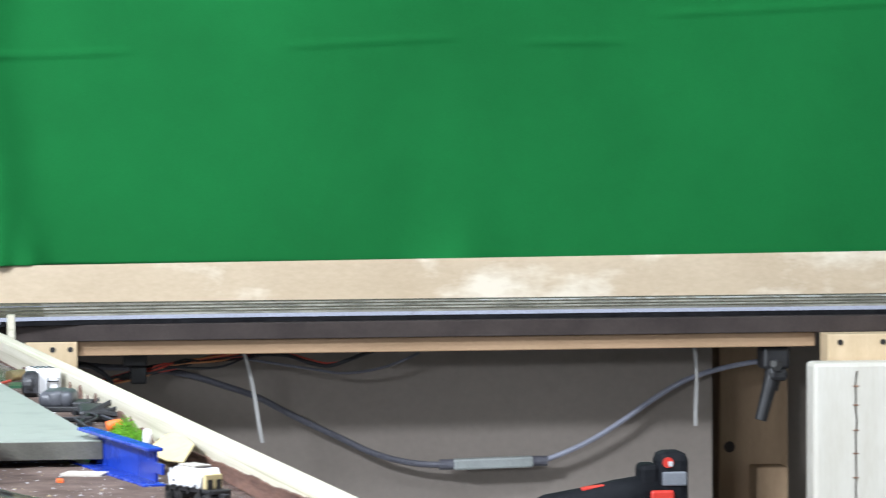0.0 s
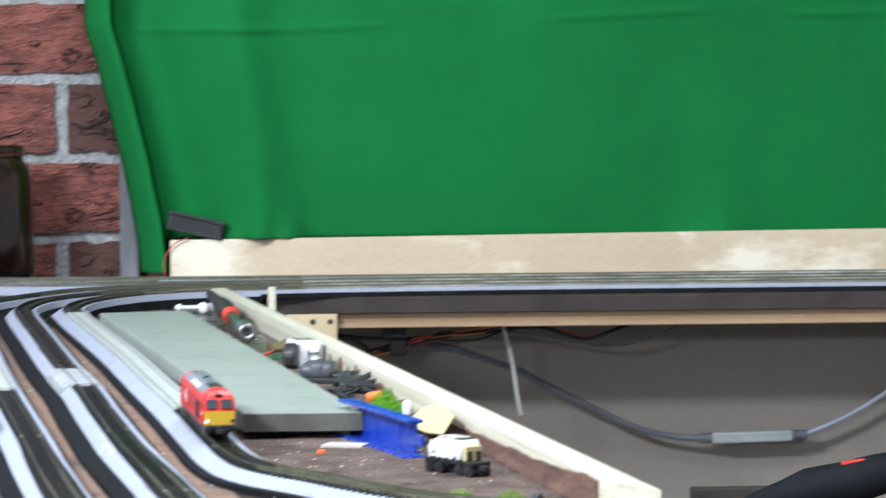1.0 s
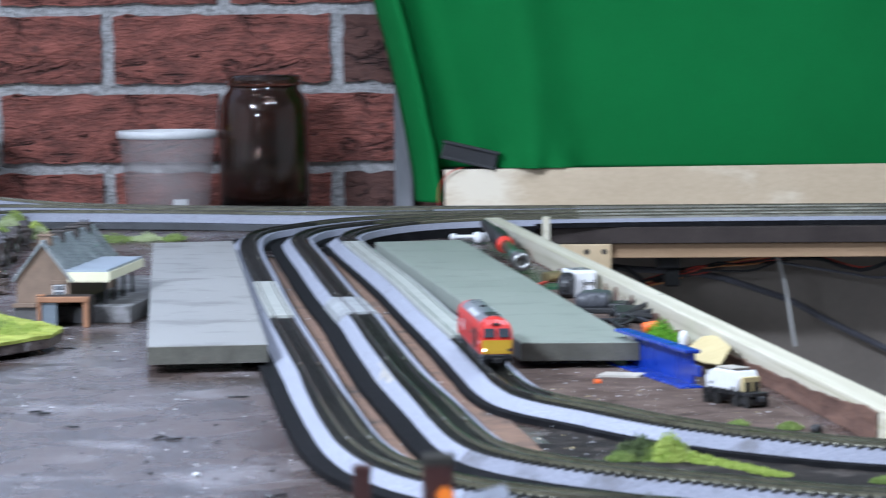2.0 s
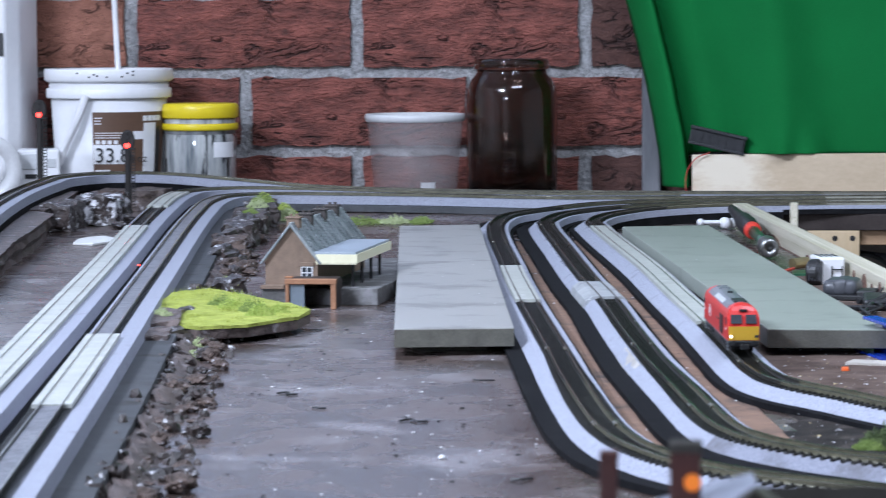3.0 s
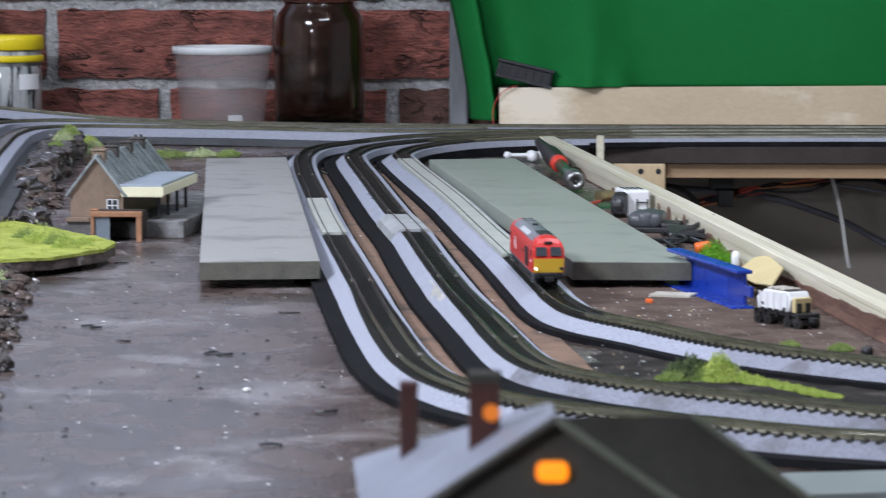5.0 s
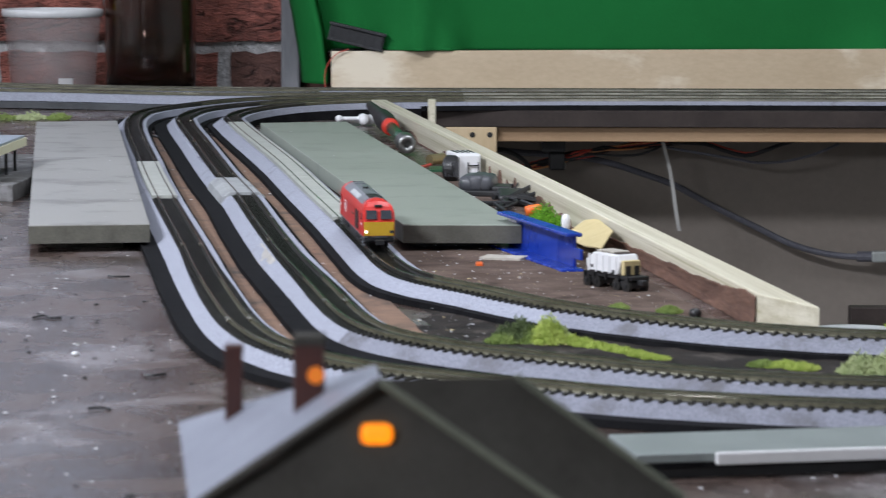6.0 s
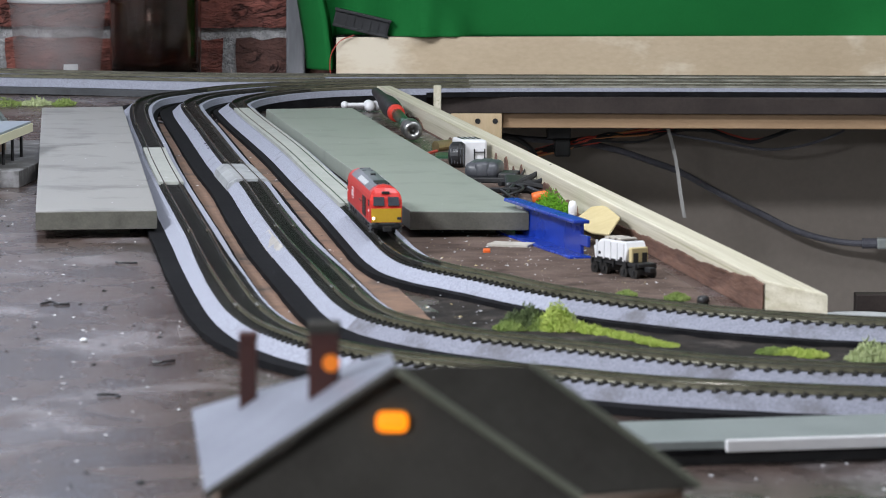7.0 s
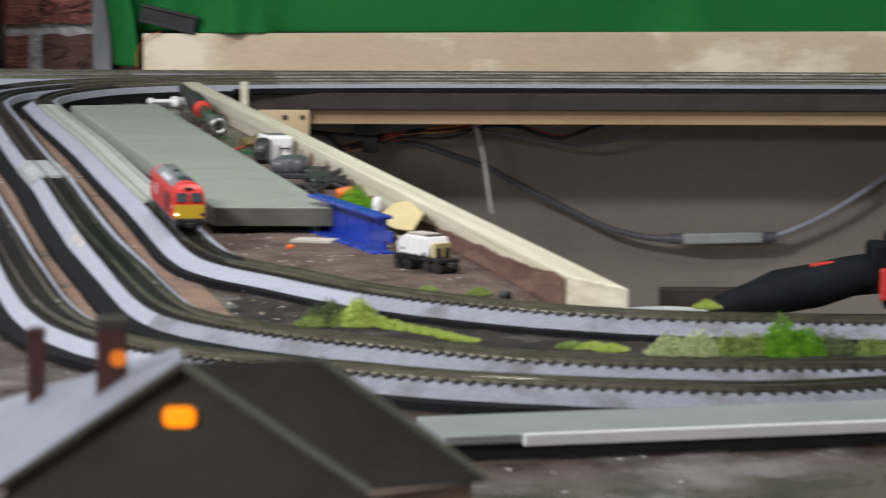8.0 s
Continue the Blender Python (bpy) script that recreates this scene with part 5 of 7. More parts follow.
REDTOOL = shade("red_tool_plastic", (0.50, 0.03, 0.02), (0.60, 0.05, 0.03), 0.4, 30, 300, 0.03)
bm = bmesh.new()
rings = []
for x, z, r in ((0.350, 0.861, 0.004), (0.353, 0.862, 0.0075), (0.368, 0.865, 0.0110), (0.385, 0.869, 0.0138), (0.4045, 0.8755, 0.0166), (0.433, 0.8803, 0.0166), (0.459, 0.8875, 0.0152), (0.490, 0.891, 0.0160)):
    rings.append([bm.verts.new((x - 0.3 * r * math.sin(a), 2.5 + r * math.cos(a), z + r * math.sin(a))) for a in [2 * math.pi * k / 20 for k in range(20)]])
for a, b in zip(rings, rings[1:]):
    for k in range(20):
        bm.faces.new((a[k], a[(k + 1) % 20], b[(k + 1) % 20], b[k]))
bm.faces.new(rings[0][::-1]), bm.faces.new(rings[-1])
part("tool_body", bm, body_m, drill, smooth=True)
part("tool_head", box(bmesh.new(), (0.4860, 2.486, 0.860), (0.5110, 2.514, 0.9245), 0.007), body_m, drill)
part("rear_step", box(bmesh.new(), (0.4725, 2.488, 0.875), (0.4880, 2.512, 0.9150), 0.004), body_m, drill)
part("tool_grip", box(bmesh.new(), (0.4940, 2.487, 0.842), (0.5180, 2.513, 0.885), 0.006), body_m, drill)
part("battery", box(bmesh.new(), (0.478, 2.470, 0.830), (0.530, 2.530, 0.846), 0.004), body_m, drill)
part("trigger", box(bmesh.new(), (0.4800, 2.4825, 0.870), (0.4985, 2.4875, 0.8955), 0.002), REDTOOL, drill, "red trigger")
part("button", rod(bmesh.new(), (0.494, 2.4866, 0.9165), (0.494, 2.4850, 0.9165), 0.0042, seg=16), REDTOOL, drill, "round red button")
part("button_mark", box(bmesh.new(), (0.4940, 2.4842, 0.9135), (0.4975, 2.4852, 0.9175), 0.0004), LIGHTGREY, drill)
part("grey_insert", box(bmesh.new(), (0.4895, 2.4845, 0.8985), (0.5085, 2.4870, 0.9095), 0.0012), ROOFGREY, drill)
part("red_stripe", box(bmesh.new(), (0.428, 2.4930, 0.8950), (0.446, 2.5, 0.8992), 0.001, Matrix.Translation((0.437, 2.5, 0.897)) @ pose(0, 0, 0, 0, -8, 0) @ Matrix.Translation((-0.437, -2.5, -0.8975))), REDTOOL, drill)
tagged(part("dark_board", box(bmesh.new(), (0.338, 2.690, 0.830), (0.425, 2.708, 0.8545), 0.001), FASCIA), "dark brown offcut of board standing on the bench", "board offcut")
saucer = part("saucer", lathe(bmesh.new(), [(0, 0), (0.015, 0), (0.017, 0.003), (0.038, 0.012), (0.0385, 0.0135), (0.036, 0.0130), (0.016, 0.005), (0, 0.004)], pose(0.335, 2.63, 0.830), 40), MILKYRIM, smooth=True)
tagged(saucer, "small pale round dish lying on the bench", "dish")
lath = part("dark_lath", boxes(((0.34, 2.62, 0.846), (0.52, 2.64, 0.856)), bevel=0.001), FASCIA)
lath.location = (0, 0, -0.016)
tagged(lath, "dark flat strip of wood on the bench", "wood strip")


# ---- model buildings and scenery on the baseboard ----
SLATE = shade("blue_grey_model_slate", (0.14, 0.16, 0.17), (0.34, 0.37, 0.38), 0.55, 60, 500, 0.3)
LEAD = shade("pale_blue_lead_roof", (0.24, 0.28, 0.33), (0.32, 0.36, 0.42), 0.45, 30, 400, 0.05)
TINYBRICK = shade("printed_brown_brick", (0.165, 0.115, 0.08), (0.25, 0.175, 0.125), 0.7, 120, 1400, 0.2)
CREAM = shade("cream_fascia_board", (0.72, 0.68, 0.46), (0.80, 0.76, 0.55), 0.5, 40, 400, 0.05)
TERRACOTTA = shade("orange_terracotta", (0.26, 0.125, 0.062), (0.38, 0.19, 0.10), 0.7, 90, 600, 0.2)
STONE = shade("grey_model_stone", (0.075, 0.072, 0.070), (0.15, 0.145, 0.143), 0.7, 60, 500, 0.4, dirt=(0.24, 0.235, 0.24), dirt_size=60)
BLUEGREY = shade("blue_grey_door", (0.14, 0.17, 0.20), (0.19, 0.22, 0.25), 0.55, 30, 300, 0.05)
FLECKED = shade("white_flecked_rock", (0.012, 0.009, 0.0085), (0.075, 0.060, 0.055), 0.35, 60, 300, 0.9, dirt=(0.70, 0.69, 0.72), dirt_size=95, dirt_low=0.50, dirt_high=0.56, depth=0.003, spec=0.5)
# The silvery islands in this colour paint glints along with the flecks.
ROCK = shade("dark_glossy_rock", (0.013, 0.010, 0.009), (0.080, 0.062, 0.057), 0.36, 60, 300, 0.9, dirt=(0.72, 0.71, 0.74), dirt_size=130, dirt_low=0.60, dirt_high=0.64, depth=0.003, spec=0.55)
RUBBLE = shade("brown_grey_rubble", (0.030, 0.021, 0.018), (0.150, 0.110, 0.092), 0.55, 70, 300, 0.9, depth=0.003, dirt=(0.42, 0.40, 0.42), dirt_size=120, dirt_low=0.60, dirt_high=0.65, spec=0.25)
EARTH = shade("brown_painted_scenery", (0.036, 0.026, 0.023), (0.165, 0.128, 0.116), 0.5, 60, 300, 0.9, depth=0.003, dirt=(0.34, 0.32, 0.33), dirt_size=90, dirt_low=0.62, dirt_high=0.70, spec=0.35)
GRASSMAT = shade("bright_green_scatter", (0.24, 0.28, 0.035), (0.46, 0.50, 0.10), 0.95, 90, 700, 0.8, depth=0.002)
MOSS = shade("bright_moss_foam", (0.27, 0.38, 0.05), (0.55, 0.62, 0.17), 0.95, 200, 900, 0.5, depth=0.001)
MOSSVIVID = shade("vivid_green_foam", (0.07, 0.24, 0.008), (0.19, 0.42, 0.02), 0.95, 200, 900, 0.5, depth=0.001)
MOSSDARK = shade("olive_moss_foam", (0.13, 0.20, 0.04), (0.32, 0.40, 0.12), 0.95, 200, 900, 0.5, depth=0.001)
FROND = shade("dark_green_frond", (0.035, 0.058, 0.018), (0.17, 0.22, 0.085), 0.95, 200, 900, 0.5, depth=0.001)
MOSSPALE = shade("pale_sage_foam", (0.33, 0.40, 0.18), (0.58, 0.63, 0.36), 0.95, 200, 900, 0.5, depth=0.001)

DARKSTACK = shade("sooty_brown_stack", (0.035, 0.030, 0.028), (0.085, 0.072, 0.066), 0.75, 90, 600, 0.2)
station = thing("model_station", "small brown brick model station with slate roof and canopy", "model building", at=(-0.3435, 2.205, BZ), rz=-3)
part("stone_base", boxes(((-0.020, -0.004, 0), (0.060, 0.27, 0.0115)), bevel=0.0006), STONE, station, "grey stone platform base")
F, EAVE, APEX, LONG, CAN = 0.0118, 0.0307, 0.0535, 0.175, 0.0352
bm = bmesh.new()
prof = [(-0.0180, F), (0.0180, F), (0.0180, EAVE), (0, APEX), (-0.0180, EAVE)]
a = [bm.verts.new((x, 0, z)) for x, z in prof]
b = [bm.verts.new((x, LONG, z)) for x, z in prof]
bm.faces.new(a), bm.faces.new(b)
for i in range(5):
    bm.faces.new((a[i], a[(i + 1) % 5], b[(i + 1) % 5], b[i]))
wall_part = part("gable_wall", bm, TINYBRICK, station, "brown printed brick walls")
for s in (-1, 1):
    bm = bmesh.new()
    n = 11
    for k in range(n):   # rows of slates, each lapping the next
        t0, t1 = k / n, (k + 1.15) / n
        for q in range(22):
            y0, y1 = -0.0015 + q * LONG / 22 + 0.0004, -0.0015 + (q + 1) * (LONG + 0.003) / 22
            wob = 0.0011 * (q % 2) + 0.0004 * math.sin(q * 1.5 + 0.4)
            p = [(s * (0.0198 * (1 - t)), EAVE - 0.0020 + (APEX - EAVE + 0.0020) * t) for t in (t0, min(1, t1))]
            lo = [bm.verts.new((p[i][0], y, p[i][1] + 0.0004 + wob)) for i, y in ((0, y0), (0, y1), (1, y1), (1, y0))]
            hi = [bm.verts.new((v.co.x + s * 0.0003, v.co.y, v.co.z + (0.0013 if j < 2 else 0.0006))) for j, v in enumerate(lo)]
            bm.faces.new(lo), bm.faces.new(hi)
            for i in range(4):
                bm.faces.new((lo[i], lo[(i + 1) % 4], hi[(i + 1) % 4], hi[i]))
    roof = part("roof", bm, SLATE, station, "blue-grey slate roof slope")
part("ridge", box(bmesh.new(), (-0.0012, -0.002, APEX), (0.0012, LONG + 0.002, APEX + 0.0022), 0.0005), SLATE, station)
for s in (-1, 1):
    bm = bmesh.new()
    rod(bm, (s * 0.0205, -0.0024, EAVE - 0.0030), (0, -0.0024, APEX + 0.0006), 0.0009, seg=6)
    part("bargeboard", bm, SLATE, station)
for y, m in ((0.006, TINYBRICK), (0.048, DARKSTACK), (0.098, DARKSTACK), (0.142, DARKSTACK)):
    c = part("chimney", box(bmesh.new(), (-0.0043, y, APEX - 0.005), (0.0043, y + 0.009, APEX + 0.0042), 0.0004), m, station, "square chimney stack")
    part("chimney_cap", box(bmesh.new(), (-0.0052, y - 0.0008, APEX + 0.0042), (0.0052, y + 0.0098, APEX + 0.0056), 0.0004), m, c)
    for x in (-0.0020, 0.0020):
        part("chimney_pot", rod(bmesh.new(), (x, y + 0.0045, APEX + 0.0056), (x, y + 0.0045, APEX + 0.0074), 0.0011, seg=8), m, c)
win = part("window", boxes(((0.0068, -0.0006, F + 0.0055), (0.0148, 0.0006, F + 0.0140))), WHITE, station, "white sash window")
for i in (0, 1):
    for j in (0, 1):
        part("pane", boxes(((0.0076 + i * 0.0036, -0.0009, F + 0.0062 + j * 0.0040), (0.0104 + i * 0.0036, -0.0005, F + 0.0094 + j * 0.0040))), GLASS, win)
part("lintel", boxes(((0.0058, -0.0010, F + 0.0141), (0.0158, 0.0005, F + 0.0168)), bevel=0.0003), TINYBRICK, station)
part("sill", boxes(((-0.020, -0.0065, F - 0.0010), (-0.004, -0.0006, F + 0.0016)), bevel=0.0003), TINYBRICK, station)
can = part("canopy_roof", boxes(((0.0150, -0.001, CAN - 0.0016), (0.0445, 0.128, CAN + 0.0006)), bevel=0.0003), LEAD, station, "pale blue-grey canopy roof")
part("canopy_fascia", boxes(((0.0172, -0.0022, CAN - 0.0068), (0.0457, -0.0008, CAN - 0.0010))), CREAM, can, "cream canopy fascia")
part("canopy_fascia", boxes(((0.0445, -0.0008, CAN - 0.0068), (0.0457, 0.129, CAN - 0.0010))), CREAM, can, "cream canopy fascia")
for k in range(20):
    x = 0.0175 + k * 0.0014
    part("dagger_board", prism(bmesh.new(), [(x, -0.0021), (x + 0.0011, -0.0021), (x + 0.0011, -0.0010), (x, -0.0010)], CAN - 0.0078, CAN - 0.0067), CREAM, can)
for k in range(4):
    part("canopy_post", rod(bmesh.new(), (0.0400, 0.012 + k * 0.034, F - 0.0003), (0.0400, 0.012 + k * 0.034, CAN - 0.0016), 0.0011, seg=8), BLACK, station, "black canopy post")

gar = thing("model_garage", "open model lean-to with orange timber frame and grey door", "model building", at=(-0.3245, 2.168, BZ), rz=1)
gar.scale = (0.96, 1.0, 0.88)
part("side_wall", boxes(((-0.0168, 0.0, 0), (-0.0156, 0.038, 0.0205))), TINYBRICK, gar)
part("side_wall", boxes(((0.0156, 0.002, 0), (0.0168, 0.038, 0.0205))), FASCIA, gar)
part("back_wall", boxes(((-0.0156, 0.0368, 0), (0.0156, 0.038, 0.0205))), FASCIA, gar)
part("roof_panel", boxes(((-0.0160, 0.004, 0.0206), (0.0160, 0.0375, 0.0218))), FASCIA, gar)
part("door_panel", boxes(((-0.0150, 0.0005, 0), (-0.0050, 0.0020, 0.0190))), BLUEGREY, gar, "blue-grey door panel")
part("top_beam", box(bmesh.new(), (-0.0185, -0.0015, 0.0190), (0.0175, 0.0035, 0.0232), 0.0006), TERRACOTTA, gar, "orange timber beam")
part("corner_post", box(bmesh.new(), (0.0135, -0.0012, 0), (0.0172, 0.0024, 0.0192), 0.0005), TERRACOTTA, gar, "orange timber post")
part("corner_post", box(bmesh.new(), (-0.0180, -0.0012, 0), (-0.0156, 0.0020, 0.0192), 0.0005), TERRACOTTA, gar)
part("red_cap", box(bmesh.new(), (-0.0190, 0.003, 0.0233), (-0.0135, 0.009, 0.0248), 0.0006), TERRACOTTA, gar, "small reddish block")


def clump(name, label, at, size, material, count, seed, spread=(1, 1), leaf=0.0011, parent=None):
    """Loose foam scatter: many small ragged crumbs heaped on the ground."""
    rnd = random.Random(seed)
    verts, faces = [], []
    for _ in range(count):
        a, r = rnd.uniform(0, 6.283), size * math.sqrt(rnd.random())
        x, y = r * math.cos(a) * spread[0], r * math.sin(a) * spread[1]
        top = (1 - (r / size) ** 1.5) * size * 0.9
        c = Vector((x, y, rnd.uniform(0, 1) ** 0.7 * max(top, 0.0006) * rnd.uniform(0.5, 1.25)))
        s = leaf * rnd.uniform(0.5, 1.5)
        q = Euler((rnd.gauss(0, 0.75), rnd.gauss(0, 0.75), rnd.uniform(0, 6.3))).to_matrix()
        i = len(verts)
        verts += [c + q @ Vector(v) * s for v in ((0.42, 0, 0), (-0.22, 0.36, 0), (-0.22, -0.36, 0), (0, 0, 2.1))]
        faces += [(i, i + 2, i + 1), (i, i + 1, i + 3), (i + 1, i + 2, i + 3), (i + 2, i, i + 3)]
    low = min(v.z for v in verts)
    me = bpy.data.meshes.new(name)
    me.from_pydata([tuple(v) for v in verts], [], faces)
    me.materials.append(material)
    ob = new(name, me)
    if parent:
        ob.parent = parent
    ob.location = (at[0], at[1], at[2] - low * 0.6)
    return tagged(ob, label)


mat = thing("grass_mat", "offcut of bright green grass mat on a brown board", "grass mat", at=(-0.350, 2.030, 0.9880), rz=0)
mat.scale = (0.94, 0.88, 1.0)
outline = [(-0.046, -0.040), (-0.030, -0.098), (-0.006, -0.122), (0.022, -0.100), (0.046, -0.045), (0.047, 0.008), (0.026, 0.060), (-0.010, 0.110), (-0.040, 0.125), (-0.060, 0.090), (-0.058, 0.020)]
part("board", prism(bmesh.new(), outline, -0.0014, 0.0048, 0.0008), EARTH, mat, "brown board edge")
bm = bmesh.new()
prism(bm, [(x * 1.01, y * 1.01) for x, y in outline], 0.0048, 0.0060)
bmesh.ops.triangulate(bm, faces=bm.faces)
bmesh.ops.subdivide_edges(bm, edges=bm.edges, cuts=5, use_grid_fill=True)
for v in bm.verts:
    if v.co.z > 0.0054:
        v.co.z += 0.0016 * abs(noise.noise(v.co * 60)) + 0.0012 * abs(noise.noise(v.co * 200)) + 0.0003 + 0.004 * max(0, -v.co.x / 0.05) * max(0, v.co.y / 0.1)
for v in bm.verts:
    k = 1 + 0.025 * noise.noise(v.co * 70) + 0.02 * noise.noise(v.co * 190)
    v.co.x, v.co.y = v.co.x * k, v.co.y * k
part("grass", bm, GRASSMAT, mat, "bright yellow-green scatter")
for k, (x, y, s) in enumerate(((-0.004, 0.02, 0.014), (0.012, -0.01, 0.012), (0.020, -0.035, 0.010), (-0.018, 0.04, 0.010), (0.030, -0.02, 0.008))):
    clump("tuft", "", (x, y, 0.0056), s, (MOSS, MOSSDARK)[k % 2], 900, 40 + k, leaf=0.0007, parent=mat)
verts, faces = [], []
rg = random.Random(93)
while len(faces) < 5200:   # upright fibres
    x, y = rg.uniform(-0.06, 0.048), rg.uniform(-0.122, 0.126)
    inside = False
    for (xa, ya), (xb, yb) in zip(outline, outline[1:] + outline[:1]):
        if (ya > y) != (yb > y) and x < (xb - xa) * (y - ya) / (yb - ya) + xa:
            inside = not inside
    if not inside:
        continue
    h = 0.0014 + 0.0026 * max(0, noise.noise(Vector((x * 55, y * 30, 2)))) + 0.004 * max(0, -x / 0.05) * max(0, y / 0.1)
    z0 = 0.0052 + 0.6 * h * rg.random()
    a, lean = rg.uniform(0, 6.283), rg.uniform(-0.0008, 0.0008)
    i = len(verts)
    verts += [(x - 0.0004 * math.cos(a), y - 0.0004 * math.sin(a), z0), (x + 0.0004 * math.cos(a), y + 0.0004 * math.sin(a), z0), (x + lean, y + lean, z0 + h * rg.uniform(0.6, 1.3))]
    faces.append((i, i + 1, i + 2))
me = bpy.data.meshes.new("fibres")
me.from_pydata(verts, [], faces)
me.materials.append(GRASSMAT)
tagged(new("fibre_fuzz", me), kind="stuff").parent = mat
packing = part("packing_stone", box(bmesh.new(), (-0.02, -0.03, 0), (0.025, 0.03, 0.0044), 0.001, Matrix.Translation((-0.358, 2.04, BZ))), ROCK)
tagged(packing, "dark packing piece propping up the grass mat", "stone")


def rock(at, sx, sy, sz, seed, material=None, label="rough dark painted model rock"):
    bm = bmesh.new()
    bmesh.ops.create_icosphere(bm, subdivisions=3, radius=1)
    off = Vector((seed * 3.7, seed * 1.3, 0))
    for v in bm.verts:
        n = noise.noise(v.co * 1.3 + off) * 0.45 + noise.noise(v.co * 3.1 + off) * 0.25 + abs(noise.noise(v.co * 6 + off)) * 0.16
        v.co = v.co * (0.85 + n)
        v.co = Vector((v.co.x * sx, v.co.y * sy, v.co.z * sz))
    low = min(v.co.z for v in bm.verts)
    for v in bm.verts:
        v.co.z -= low * 0.75
        v.co.z = max(v.co.z, 0)
    ob = part("rock", bm, material or ROCK)
    ob.location = at
    return tagged(ob, label, "rock", "model rocks")


# banks beside the raised lines
def bank(name, key, y0, y1, o0, o1, z_top, label):
    ways = [w for w in WAYS[key] if y0 <= w[0].y <= y1][::3]
    bm = bmesh.new()
    rows = []
    for p, s, d in ways:
        row = []
        for k in range(9):
            t = k / 8
            o = o0 + (o1 - o0) * t
            z = (p.z + z_top) * (1 - t) + BZ * t
            q = p + s * o
            h = noise.noise(Vector((q.x * 45, q.y * 28, k * 0.35))) * 0.007 + noise.noise(Vector((q.x * 140, q.y * 120, k))) * 0.003
            e = math.sin(math.pi * min(1, t * 1.05)) if k else 0
            row.append(bm.verts.new((q.x + s.x * h * e, q.y + s.y * h * e, max(BZ - 0.001, z + (h + 0.004) * e * 0.8))))
        rows.append(row)
    for a, b in zip(rows, rows[1:]):
        for k in range(8):
            bm.faces.new((a[k], a[k + 1], b[k + 1], b[k]))
    return tagged(part(name, bm, EARTH), label, "bank", kind="structure")


bank("rock_bank", "L2", 1.0, 3.12, -0.0345, -0.052, -0.0160, "rough dark brown rock bank below the track")
bank("rock_bank", "L0", 1.7, 3.40, 0.015, 0.05, -0.014, "brown carved scenery bank behind the high track")

rnd = random.Random(11)
for k in range(110):   # rocks along the foot of the inner bank
    y = 1.20 + 1.95 * (k / 110) ** 1.1
    w = min(WAYS["L2"], key=lambda q: abs(q[0].y - y))
    o = rnd.uniform(0.044, 0.066) if y < 2.6 else rnd.uniform(0.042, 0.062)
    s = rnd.uniform(0.0022, 0.0068) if y < 2.4 else rnd.uniform(0.004, 0.009)
    rock((w[0].x - w[1].x * o, w[0].y - w[1].y * o + 0.0, BZ), s, s * rnd.uniform(1, 1.8), s * rnd.uniform(0.4, 0.8), 100 + k, RUBBLE if k % 4 else ROCK)
for k, (x, y, sx, sy, sz) in enumerate(((-0.622, 2.98, 0.007, 0.02, 0.004), (-0.633, 3.06, 0.008, 0.02, 0.005),
                                        (-0.487, 2.88, 0.012, 0.05, 0.012), (-0.502, 3.03, 0.013, 0.05, 0.012), (-0.472, 2.72, 0.011, 0.05, 0.011), (-0.452, 2.56, 0.010, 0.04, 0.009),
                                        (-0.396, 2.26, 0.012, 0.03, 0.009), (-0.385, 2.02, 0.012, 0.04, 0.0075), (-0.372, 1.93, 0.014, 0.04, 0.008))):
    rock((x, y, BZ), sx, sy, sz, 200 + k)
# carved blocks and shiny broken rock beside the high line
def carved(name, x, y, sx, sy, sz, rz, seed, material, label, rough):
    bm = box(bmesh.new(), (-sx, -sy, 0), (sx, sy, sz))
    bmesh.ops.subdivide_edges(bm, edges=bm.edges, cuts=9, use_grid_fill=True)
    off = Vector((seed * 5.3, seed * 2.1, seed))
    for v in bm.verts:
        q = v.co * 60 + off
        n = Vector((noise.noise(q), noise.noise(q + Vector((9, 0, 0))), noise.noise(q + Vector((0, 9, 0))) * 0.7)) * rough
        n += Vector((noise.noise(q * 3.3), noise.noise(q * 3.3 + Vector((9, 0, 0))), noise.noise(q * 3.3 + Vector((0, 9, 0))))) * rough * 0.45
        v.co += n
        v.co.z = max(0, v.co.z)
    ob = part(name, bm, material)
    ob.matrix_world = pose(x, y, BZ, 0, 0, rz)
    return tagged(ob, label, "rock", "model rocks")


